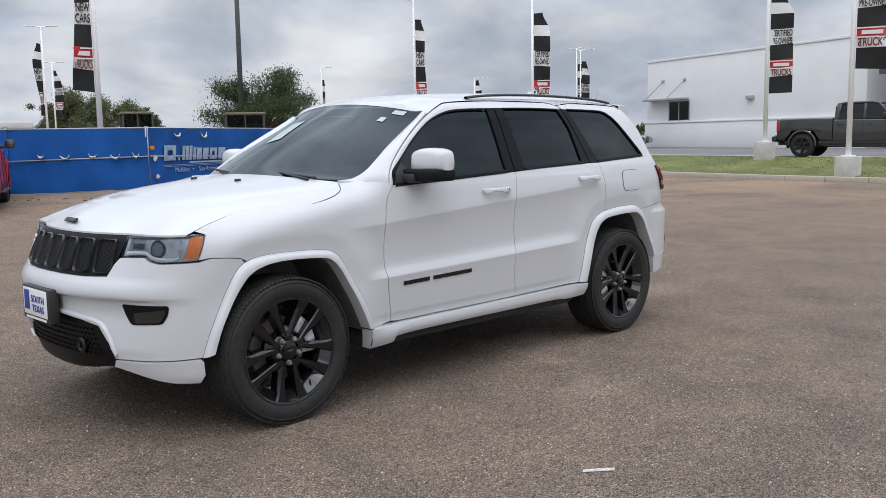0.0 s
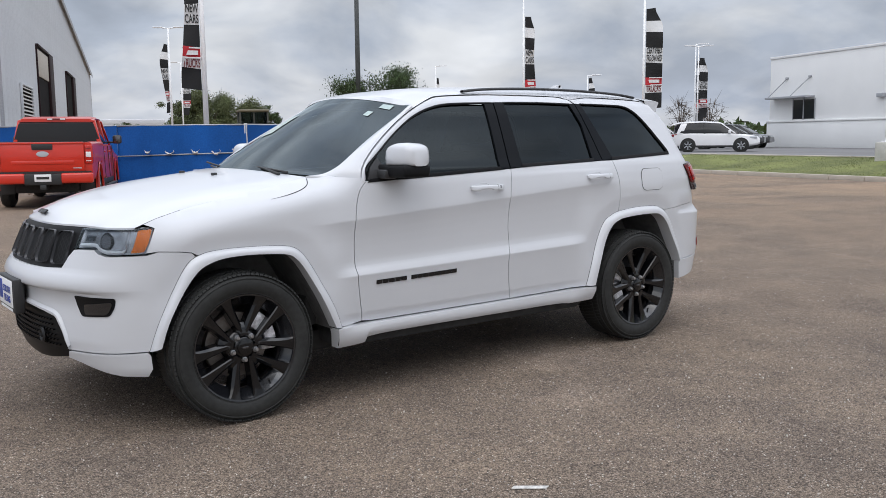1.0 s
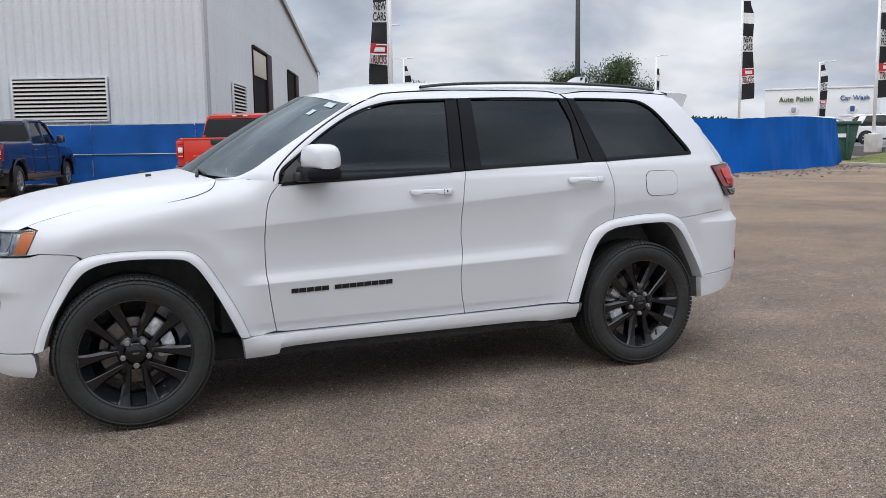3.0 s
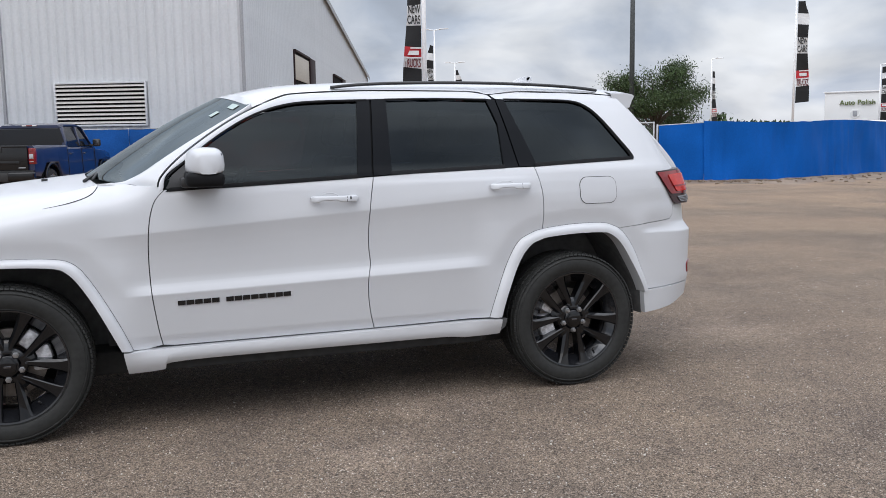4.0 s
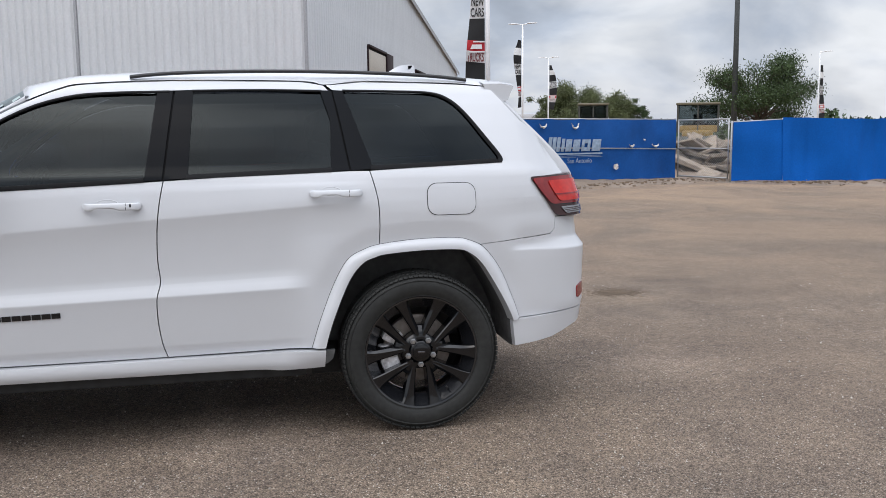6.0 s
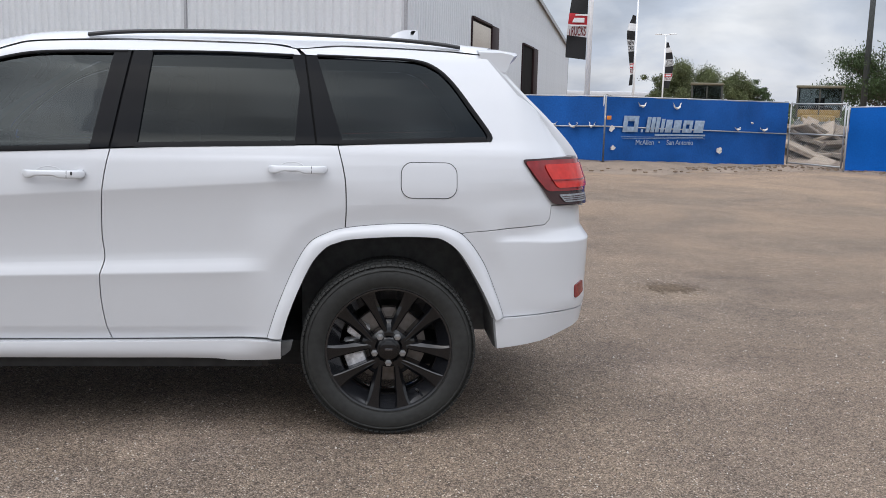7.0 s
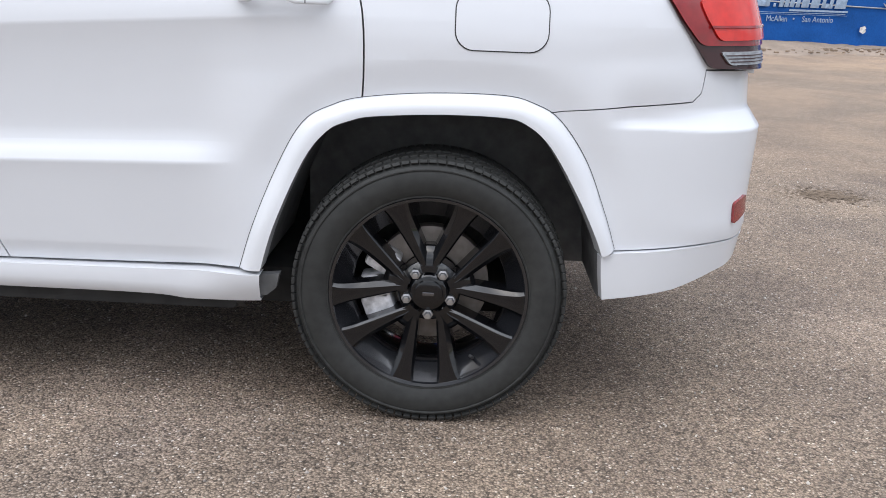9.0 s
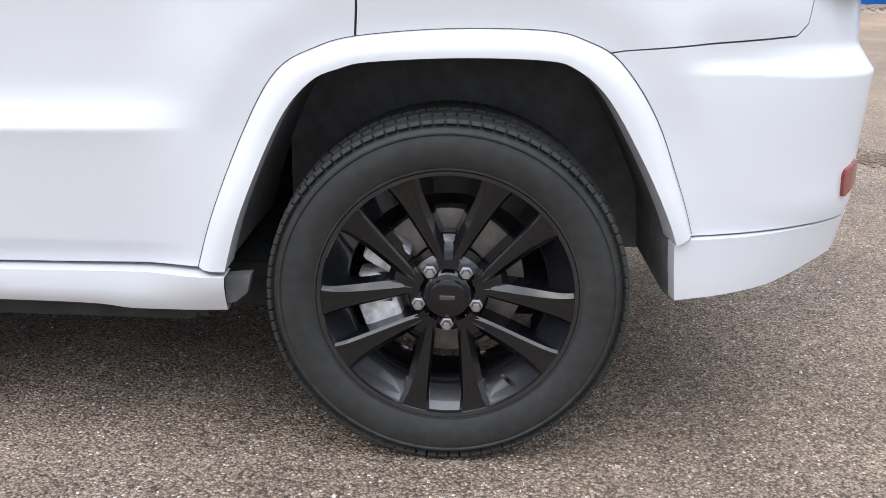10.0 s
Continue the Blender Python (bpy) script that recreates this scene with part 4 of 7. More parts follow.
    for y0, y1 in ((YC - .62, YC + .02), (YC + .0, YC + .6)):
        bm = bmesh.new()
        x0, x1 = .43 - .10 * math.cos((y0 - YC) * 1.6), .46 - .10 * math.cos((y1 - YC) * 1.6)
        tube(bm, (x0 + .03, y0, 1.226), (x1 + .055, y1, 1.262), .007, .006, 8)
        tube(bm, (x0 - .01, y0 + .02, 1.218), (x0 + .03, (y0 + y1) / 2, 1.246), .009, .006, 8)
        part("wiper", bm, BLACK_PLASTIC, car)
    # windscreen posts
    drip = catmull(DRIP, 5)
    for side in (1, -1):
        a = [skin(s, z, 0, side) for s, z in catmull(DRIP[:6], 5)]
        a = [Vector((p.x - .003, p.y, p.z + .003)) for p in a]
        b = [Vector((p.x, p.y if side == 1 else 2 * YC - p.y, p.z)) for p in edge]
        cols = []
        for k in range(len(a)):
            t = k / (len(a) - 1) * (len(b) - 1)
            i = min(int(t), len(b) - 2)
            q = b[i].lerp(b[i + 1], t - i)
            p = a[k]
            out = Vector((-.3, -side, .6)).normalized()
            cols.append([p + Vector((0, side * .02, -.01))] + [p.lerp(q, u) + out * .018 * math.sin(math.pi * u) for u in (0, .15, .3, .5, .7, .85, 1)] + [q + Vector((.01, side * .01, -.02))])
        part("windscreen_post", turn_out(grid_mesh(cols), (1.2, YC, 1.0)), WHITE_PAINT, car)
        # corner plate between wing, bonnet and post
        w0 = [skin(s, z, 0, side) for s, z in ((.43, 1.203), (.52, 1.203), (.62, 1.196), (.706, 1.176))]
        w1 = [Vector((x, YC - w * side, z)) for x, w, z in ((.432, .770, 1.203), (.455, .745, 1.207), (.478, .722, 1.209), (.50, .700, 1.210))]
        mids = [p.lerp(q, .5) + Vector((0, -side * .006, .006)) for p, q in zip(w0, w1)]
        a0 = [p + Vector((0, 0, -.01)) for p in w0]
        part("wing_corner", turn_out(grid_mesh([a0, w0, mids, w1]), (.5, YC, .9)), WHITE_PAINT, car)
    # roof
    roof_edge = [skin(s, z + .003) for s, z in catmull(DRIP[5:] + [(2.7, 1.664), (3.0, 1.660), (3.2, 1.654), (3.36, 1.642)], 5)]
    crown = [Vector((x, YC, z)) for x, z in catmull([(1.06, 1.652), (1.3, 1.70), (1.6, 1.725), (2.1, 1.74), (2.6, 1.735), (3.0, 1.722), (3.42, 1.695)], 6)]
    rows = []
    for i in range(41):
        u = i / 40
        k = u * (len(roof_edge) - 1)
        a = roof_edge[min(int(k), len(roof_edge) - 2)].lerp(roof_edge[min(int(k), len(roof_edge) - 2) + 1], k - min(int(k), len(roof_edge) - 2))
        k = u * (len(crown) - 1)
        b = crown[min(int(k), len(crown) - 2)].lerp(crown[min(int(k), len(crown) - 2) + 1], k - min(int(k), len(crown) - 2))
        row = []
        for j in range(21):
            v = (j / 20) ** 1.5
            full = 1 - (1 - v) ** (4.6 if u > .02 else 2.0)
            row.append(Vector((a.x + (b.x - a.x) * math.sin(v * math.pi / 2), a.y + (b.y - a.y) * v, a.z + (b.z - a.z) * full)))
        rows.append(row)
    roof = part("roof", turn_out(grid_mesh(both(rows)), (2.2, YC, .5)), WHITE_PAINT, car)
    # roof rails on short feet
    for side in (1, -1):
        cols = []
        for k in range(25):
            u = k / 24
            x, w = 1.62 + 1.60 * u, .595 - .012 * math.sin(math.pi * u) - .03 * u * u
            lift = .014 * (1 - abs(2 * u - 1) ** 6)
            z = 1.683 + .020 * math.sin(math.pi * u) + lift - .008 * u
            cols.append([Vector((x, YC - side * (w + .016 * math.cos(a)), z + .009 * math.sin(a))) for a in [2 * math.pi * j / 10 for j in range(11)]])
        rail = part("roof_rail", turn_out(grid_mesh(cols), (2.3, YC - side * .6, 1.72)), BLACK_PLASTIC, car, "black roof rail")
    rows = [[Vector((2.86 + .20 * u, YC + w * .035 * math.sin(math.pi * min(u + .12, 1)) * (1 - h), 1.708 + .085 * h * math.sin(math.pi / 2 * min(u * 1.3, 1)))) for h, w in ((0, -1), (.5, -1), (.9, -1), (1, 0), (.9, 1), (.5, 1), (0, 1))] for u in np.linspace(0, 1, 9)]
    rows.append([Vector((3.064, YC + (p.y - YC) * .6, 1.708)) for p in rows[-1]])
    part("antenna_fin", turn_out(grid_mesh(rows), (3.05, YC, 1.70)), WHITE_PAINT, car)
    # spoiler
    rows = []
    for k in range(21):
        y = -.60 + 1.2 * k / 20
        tip = 3.53 - .07 * abs(y / .6) ** 3
        rows.append([Vector((x, YC + y, z)) for x, z in ((3.30, 1.690 - .035 * abs(y / .6) ** 4), (3.40, 1.688 - .032 * abs(y / .6) ** 4), (tip - .01, 1.676 - .028 * abs(y / .6) ** 3), (tip, 1.668 - .028 * abs(y / .6) ** 3), (tip - .014, 1.645 - .03 * abs(y / .6) ** 3), (3.43, 1.604 - .03 * abs(y / .6) ** 3), (3.34, 1.585 - .03 * abs(y / .6) ** 3))])
    bm = grid_mesh(rows)
    for row in (rows[0], rows[-1]):
        bm.faces.new([bm.verts.new(p) for p in row])
    bmesh.ops.remove_doubles(bm, verts=bm.verts, dist=.0003)
    part("spoiler", turn_out(bm, (3.38, YC, 1.64)), WHITE_PAINT, car)
    # tailgate with its window
    sides = [Vector((x, YC - w, z)) for x, w, z in catmull([(3.36, .590, 1.630), (3.50, .592, 1.49), (3.648, .592, 1.35), (3.768, .590, 1.207), (3.802, .585, 1.06), (3.806, .58, .98)], 4)]
    rows = [[Vector((p.x - .08, p.y - .012, p.z)), Vector((p.x - .018, p.y - .010, p.z))] + [Vector((p.x + .02 * math.sin(v * math.pi / 2), YC + (p.y - YC) * (1 - v), p.z)) for v in np.linspace(0, 1, 9)] for p in sides]
    gate = part("tailgate", turn_out(grid_mesh(both(rows)), (2.5, YC, 1.2)), WHITE_PAINT, car)
    win = [[Vector((p.x + .02 * math.sin(v * math.pi / 2) + .006, YC + (p.y - YC) * (1 - v), p.z + .002)) for v in np.linspace(.16, 1, 9)] for p in sides[1:13]]
    part("rear_window", turn_out(grid_mesh(both(win)), (2.5, YC, 1.2)), BLACK_GLOSS, gate, "dark rear window")


def rear_bumper(car):
    top = [(3.195, .872), (3.245, .8825), (3.415, .8985), (3.602, .9135), (3.628, .937), (3.639, .996), (3.9, .99), (4.2, .95), (TAIL, .95)]
    low = [(TAIL, .53), (4.2, .53), (3.86, .531), (3.66, .527), (3.415, .515)]
    arch = catmull(ARCH_R_MID, 3)[::-1][1:12]
    for side in (1, -1):
        part("rear_bumper", panel(top + low + arch, 0, .03, side, .02 if side == 1 else .04), WHITE_PAINT, car)
        valance = [(3.375, .500), (3.412, .511), (3.66, .522), (3.86, .527), (4.2, .526), (TAIL, .526), (TAIL, .44), (4.2, .475), (3.9, .458), (3.76, .436), (3.60, .400), (3.390, .377), (3.381, .44)]
        part("bumper_valance", panel(valance, .018, .04, side, .03, mapped=lambda a, z, off, sd: skin(a, z, off - .016 * ease(3.45, 3.75, a), sd)), WHITE_PAINT, car)


def wheel_parts(wheel):
    """A black ten-spoke alloy wheel with its tyre; the axle is the y axis, the outside looks to -y."""
    R = 0.382
    prof = [(.125, .262), (.118, .285), (.128, .32), (.124, .348), (.112, .362), (.090, .3705), (.06, .3735), (0, R - .0060), (-.06, .3735), (-.090, .3705), (-.110, .3635), (-.121, .353), (-.1285, .335), (-.130, .312), (-.126, .290), (-.118, .274), (-.112, .266), (-.10, .258)]
    tyre = part("tyre", lathe(prof, 96), RUBBER, wheel)
    tread = bmesh.new()
    n = 96
    for k in range(n):
        a = 2 * math.pi * k / n
        turn = Matrix.Rotation(-a, 4, "Y")
        skew = turn @ Matrix.Translation((0, 0, .37)) @ Matrix.Rotation(radians(16), 4, "Z") @ Matrix.Translation((0, 0, -.37))
        lean = turn @ Matrix.Translation((0, -.105, .366)) @ Matrix.Rotation(radians(-24), 4, "X")
        box(tread, -.0100, .0100, -.0155, .0150, -.008, .0016, .0010, lean, 1)
        box(tread, -.0108, .0108, -.080, -.036, .358, .3770, .0012, skew, 1)
        box(tread, -.0112, .0112, -.028, .028, .364, .3800, .0012, skew, 1)
        box(tread, -.0108, .0108, .036, .080, .358, .3770, .0012, skew, 1)
        box(tread, -.0098, .0098, .088, .118, .352, .3725, .0015, turn, 1)
    part("tread", tread, RUBBER, tyre)
    for r, d in ((.347, .0016), (.2745, .0022)):
        y = -.1265 if r > .33 else -.1185
        part("sidewall_ring", lathe([(y + .002, r - .004), (y - d, r - .0015), (y - d, r + .0015), (y + .002, r + .004)], 72), RUBBER, tyre)
    rim = part("rim", lathe([(-.100, .262), (-.116, .272), (-.121, .270), (-.119, .262), (-.110, .2595), (-.074, .216), (-.062, .212), (.0, .212), (.10, .230), (.115, .255), (.12, .268)], 72), RIM_BARREL, wheel)
    # ten spokes; two by two they run along a nut's slot, and neighbours of two pairs meet in a V
    for pair in range(5):
        nut_dir = radians(-90 + 72 * pair)
        c, s = math.cos(nut_dir), math.sin(nut_dir)
        for sgn in (1, -1):
            rows = []
            for k in range(15):
                u = k / 14
                row = []
                reach = .050 + .206 * u
                inner = .0245 + .014 * max(0, (reach - .09) / .17) - .006 * u ** 8
                outer = min(reach * .7265, .0400 + .205 * reach) + .007 * u ** 8
                wide = min(.019, .42 * (outer - inner)) * (1 - .62 * u)
                drop = .017 * (1 - .62 * u)
                y = -.0965 - .020 * u + .004 * math.sin(math.pi * u)
                section = ((inner - .004, .060), (inner - .0005, .018), (inner, .0065), (inner + .0045, .0010), (inner + .0055, .0), (.5 * (inner + outer), .0008),
                           (outer - wide - .001, .0), (outer - wide, .0010), (outer - .0005, drop), (outer, drop + .004), (outer + .003, .060))
                for w, d in section:
                    along = .050 + (math.sqrt(.2615 ** 2 - w * w) - .050) * u
                    row.append(Vector((along * c - sgn * w * s, y + d, along * s + sgn * w * c)))
                rows.append(row)
            part("spoke", turn_out(grid_mesh(rows), (0, .1, 0)), RIM_BLACK, rim, sharp=12)
        # scooped web in the foot of the V between two pairs
        base = radians(90 + 72 * pair)
        rows = []
        for k in range(7):
            u = k / 6
            row = []
            for j in range(9):
                v = j / 4 - 1
                r = .060 + .070 * u
                ang = base + radians(18) * v
                row.append(Vector((r * math.cos(ang), -.0985 + .005 * u + .026 * u ** 3, r * math.sin(ang))))
            rows.append(row)
        rows.append([p + Vector((0, .03, 0)) for p in rows[-1]])
        part("web", turn_out(grid_mesh(rows), (0, .3, 0)), RIM_BLACK, rim)
    part("hub", lathe([(-.02, .088), (-.072, .087), (-.080, .080), (-.088, .056), (-.098, .049), (-.100, .046), (-.100, .0)], 40), RIM_BLACK, rim)
    part("centre_cap", lathe([(-.098, .040), (-.107, .038), (-.109, .034), (-.108, .0)], 32), RIM_BLACK, rim)
    part("cap_emblem", boxm(-.016, .016, -.1105, -.107, -.005, .005, bevel=.001), CHROME_DARK, rim)
    for k in range(5):
        a = radians(-90 + 72 * k)
        nut = lathe([(-.080, .0150), (-.098, .0146), (-.099, .0112), (-.110, .0105), (-.1125, .0085), (-.1128, 0)], 6)
        bmesh.ops.translate(nut, vec=(.0635 * math.cos(a), 0, .0635 * math.sin(a)), verts=nut.verts)
        part("wheel_nut", nut, STEEL, rim, "bright steel wheel nut")
    valve = bmesh.new()
    tube(valve, (.13, -.085, -.19), (.122, -.10, -.178), .005, .005, 8)
    part("valve", valve, BLACK_PLASTIC, rim)
    return rim


def brake(car, x, side):
    y = YC - side * .78
    disc = part("brake_disc", lathe([(-.012, .165), (-.014, .160), (-.012, .09), (.0, .085), (.03, .085), (.03, .165)], 40, closed=True), RUSTY_DISC, car)
    disc.location = (x, y, .375)
    bm = bmesh.new()
    for a0 in (150, 182, 200):
        a = radians(a0 if x > 1 else 200 - a0)
        box(bm, -.044, .044, -.058, .035, -.034, .034, .012, Matrix.Translation((.150 * math.cos(a), 0, .150 * math.sin(a))) @ Matrix.Rotation(-a, 4, "Y"))
    part("brake_caliper", bm, CALIPER, car, "silver brake caliper").location = (x, y - side * .02, .375)


def under_body(car):
    """Dark inner shell, wheel wells, floor and running gear, which close the car from below and behind its gaps."""
    for side in (1, -1):
        a, b = ([(c + (s - c) * 1.07, .42 + (z - .42) * 1.07) for s, z in catmull(line, 4)] for line, c in ((ARCH_F_IN, .05), (ARCH_R_IN, 2.92)))
        poly = [(-.46, .34)] + shift(a, 0, .0) + [(.56, .33), (2.42, .33)] + b + [(3.42, .40), (3.8, .45), (4.2, .5), (4.2, .97), (3.5, 1.1), (3.30, 1.25), (2.6, 1.22), (1.6, 1.18), (.80, 1.15), (.55, 1.12), (.2, 1.05), (-.1, 1.0), (-.4, .93), (-.42, .6)]
        part("inner_shell", panel(poly, -.034, 0, side, .1), WELL_LINER, car)
        for arch in (ARCH_F_IN, ARCH_R_IN):
            line = catmull(arch + ([(3.379, .455), (3.386, .41), (3.388, .368)] if arch is ARCH_R_IN else [(.510, .395)]), 3)
            hub_s = sum(p[0] for p in line) / len(line)
            line = [(hub_s + (s - hub_s) * 1.010, .40 + (z - .40) * 1.010) for s, z in line]
            rows = [[skin(s, z, off, side) for s, z in line] for off in (-.022, -.07)]
            rows += [[Vector((p.x, p.y + side * d, p.z)) for p in rows[1]] for d in (.15, .30, .42)]
            part("wheel_well", turn_out(grid_mesh(rows), (line[6][0], YC - side * .3, 3.0)), WELL_LINER, car)
            mid_x = sum(p[0] for p in line) / len(line)
            part("well_wall", boxm(mid_x - .50, mid_x + .50, YC - side * .46 - .01, YC - side * .46 + .01, .36, .92), WELL_LINER, car)
    # unseen floor, set low to deepen the shade under the car
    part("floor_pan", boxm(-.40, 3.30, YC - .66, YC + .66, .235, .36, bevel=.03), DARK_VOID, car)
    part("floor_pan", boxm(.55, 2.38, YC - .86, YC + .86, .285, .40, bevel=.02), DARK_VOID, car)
    bm = bmesh.new()
    for x in (0.0, 2.915):
        tube(bm, (x, YC - .76, .375), (x, YC + .76, .375), .045, n=10)
        box(bm, x - .12, x + .12, YC - .15, YC + .15, .25, .42, .04)
    tube(bm, (.5, YC + .25, .27), (3.3, YC + .35, .29), .03, n=8)
    part("axle", bm, DARK_VOID, car)
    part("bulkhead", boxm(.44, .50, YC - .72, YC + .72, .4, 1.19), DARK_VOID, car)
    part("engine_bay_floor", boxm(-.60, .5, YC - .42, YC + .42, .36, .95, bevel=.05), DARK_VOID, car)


def cabin(car):
    part("dashboard", boxm(.50, .98, YC - .70, YC + .70, .85, 1.185, bevel=.08, segs=3), SEAT, car)
    wheel = part("steering_wheel", lathe([(-.016, .175), (0, .192), (.016, .175), (0, .160)], 32, closed=True), BLACK_PLASTIC, car)
    wheel.matrix_basis = pose(1.10, YC - .37, 1.10, 0, 0, 90) @ pose(0, 0, 0, 25, 0, 0)
    for x in (1.42, 2.12):
        for y in (-.35, .35):
            seat = thing_part("seat", car)
            seat.location = (x, YC + y, 0)
            part("cushion", boxm(-.28, .26, -.26, .26, .55, .75, bevel=.06), SEAT, seat)
            bm = boxm(-.08, .08, -.25, .25, 0, .62, bevel=.05)
            back = part("backrest", bm, SEAT, seat)
            back.matrix_basis = pose(.24, 0, .70, 0, 14, 0)
            bm = boxm(-.05, .05, -.13, .13, .68, .86, bevel=.035)
            part("headrest", bm, SEAT, seat).matrix_basis = pose(.24, 0, .70, 0, 12, 0)
    part("parcel_shelf", boxm(2.62, 3.55, YC - .70, YC + .70, .9, 1.0, bevel=.03), SEAT, car)
    part("headliner", boxm(1.45, 3.20, YC - .50, YC + .50, 1.60, 1.61), SEAT, car)
    mirror = part("rear_view_mirror", boxm(1.0, 1.03, YC - .12, YC + .12, 1.50, 1.56, bevel=.012), BLACK_PLASTIC, car)


def door_mirror(car, side):
    """A rounded white housing on a black foot."""
    root = thing_part("door_mirror", car)
    rows = []
    n = 20
    for k in range(11):
        u = k / 10                       # from the inner end to the outer end
        y = -.005 - .225 * u
        swell = math.sin(math.pi * (0.16 + .68 * u)) ** .45
        cx, cz = .912 + .02 * u, 1.294 + .004 * u
        hx, hz = .088 * swell, .082 * swell
        if k in (0, 10):
            hx, hz = hx * .72, hz * .72
        row = []
        for j in range(n + 1):
            a = 2 * math.pi * j / n
            c, s = math.cos(a), math.sin(a)
            low = -.044 if s < 0 else hz
            row.append(Vector((cx + hx * (1 - .10 * max(s, 0)) * math.copysign(abs(c) ** .5, c), y, cz + abs(low) * math.copysign(abs(s) ** .5, s))))
        rows.append(row)
    rows = [[Vector((p.x, YC - .89 + p.y if side == 1 else 2 * YC - p.y, p.z)) for p in row] for row in rows]
    bm = grid_mesh(rows)
    for row in (rows[0], rows[-1]):
        bm.faces.new([bm.verts.new(p) for p in row[:-1]])
    bmesh.ops.remove_doubles(bm, verts=bm.verts, dist=.0005)
    part("housing", turn_out(bm, (.95, -.12 if side == 1 else 2 * YC + .12, 1.31)), WHITE_PAINT, root, "white mirror housing", 50)
    ys = (-.225, .07) if side == 1 else (2 * YC - .07, 2 * YC + .225)
    part("base", boxm(.830, 1.005, ys[0], ys[1], 1.194, 1.262, bevel=.022, segs=3), SEAL_RUBBER, root, "black mirror foot")
    part("arm", boxm(.81, .90, min(ys[1] - .14, ys[1]) if side == 1 else ys[0], ys[1] if side == 1 else ys[0] + .14, 1.185, 1.235, bevel=.016), BLACK_PLASTIC, root)
    ys = (-.21, -.02) if side == 1 else (2 * YC + .02, 2 * YC + .21)
    part("mirror_glass", boxm(.987, .997, ys[0], ys[1], 1.244, 1.350, bevel=.004), CHROME_DARK, root)


def build_car():
    car = thing("sport_utility_car", "white five-door sport-utility car with black wheels on worn asphalt", "car")
    for side in (1, -1):
        flank(car, side)
        door_mirror(car, side)
        for x in (0.0, 2.915):
            brake(car, x, side)
    front_end(car)
    upper_body(car)
    rear_bumper(car)
    under_body(car)
    cabin(car)
    first = thing_part("wheel", car)
    wheel_parts(first)
    first.matrix_basis = pose(0, .095, .378)
    for x, y, turn in ((2.915, .095, 0), (0, 2 * YC - .095, 180), (2.915, 2 * YC - .095, 180)):
        copy = copy_thing(first, pose(x, y, .378, 0, 0, turn))
        copy.parent = car
    return car


build_car()


# ---- the lot and its surroundings ----
SAND = mat("sand_dirt", (0.225, 0.172, 0.128), 0.95, grain=0.25, scale=30, bump=0.4, stain=0.25, stain_scale=0.8)
CONCRETE = mat("concrete", (0.55, 0.53, 0.50), 0.9, grain=0.12, scale=50, bump=0.2, stain=0.2, stain_scale=2)
KERB_MAT = mat("kerb_concrete", (0.50, 0.44, 0.37), 0.9, grain=0.12, scale=50, bump=0.2, stain=0.2, stain_scale=1)
DRIVE_MAT = mat("driveway_asphalt", (0.17, 0.165, 0.165), 0.9, grain=0.2, scale=60, stain=0.15, stain_scale=0.4)
GRASS_SOIL = mat("turf", (0.135, 0.148, 0.043), 0.95, grain=0.35, scale=9, bump=0.5, stain=0.4, stain_scale=0.5)
GRASS_BLADE = mat("grass_blades", (0.145, 0.17, 0.046), 0.8, grain=0.3, scale=4, stain=0.4, stain_scale=0.6)
METAL_SIDING = mat("pale_metal_siding", (0.63, 0.65, 0.67), 0.55, grain=0.04, scale=12, stain=0.07, stain_scale=0.6, random_tint=0.015)
METAL_TRIM = mat("grey_metal_trim", (0.36, 0.37, 0.39), 0.5, grain=0.1, scale=20)
LOUVRE_MAT = mat("louvre_slats", (0.62, 0.60, 0.57), 0.6, grain=0.1, scale=20)
# near-black colour for the unlit inside behind doorways and louvres
OPENING_SHADE = mat("opening_shade", (0.008, 0.007, 0.007), 0.8, grain=0.3, scale=3, spec=.1)
MAROON = mat("maroon_door_frame", (0.026, 0.013, 0.014), 0.6, grain=0.2, scale=10, spec=.15)
STUCCO = mat("white_stucco", (0.80, 0.80, 0.79), 0.9, grain=0.03, scale=60, bump=0.15, stain=0.03, stain_scale=0.5)
FENCE_CLOTH = mat("blue_windscreen_cloth", (0.010, 0.086, 0.325), 0.8, spec=.2, grain=0.12, scale=25, bump=0.2, stain=0.22, stain_scale=0.9)
SHEET_BLUE = mat("bright_blue_sheet", (0.003, 0.094, 0.40), 0.6, spec=.12, grain=0.08, scale=25, bump=0.2, stain=0.15, stain_scale=0.7)
GALVANISED = mat("galvanised_pipe", (0.42, 0.42, 0.42), 0.5, metal=0.6, grain=0.15, scale=30)
POLE_WHITE = mat("white_pole_paint", (0.88, 0.88, 0.88), 0.5, grain=0.05, scale=20)
POLE_DARK = mat("dark_pole", (0.055, 0.06, 0.06), 0.7, grain=0.3, scale=8)
FLAG_BLACK = mat("black_flag_cloth", (0.014, 0.014, 0.015), 0.85, grain=0.15, scale=30)
FLAG_WHITE = mat("white_flag_cloth", (0.72, 0.72, 0.72), 0.85, grain=0.06, scale=30)
FLAG_RED = mat("red_flag_cloth", (0.50, 0.03, 0.04), 0.85, grain=0.1, scale=30)
BARK = mat("bark", (0.09, 0.07, 0.055), 0.95, grain=0.3, scale=15, bump=0.5)
LEAF_DARK = mat("dark_leaves", (0.045, 0.075, 0.022), 0.75, grain=0.45, scale=1.2)
LEAF_OLIVE = mat("olive_leaves", (0.105, 0.125, 0.05), 0.75, grain=0.45, scale=1.2)
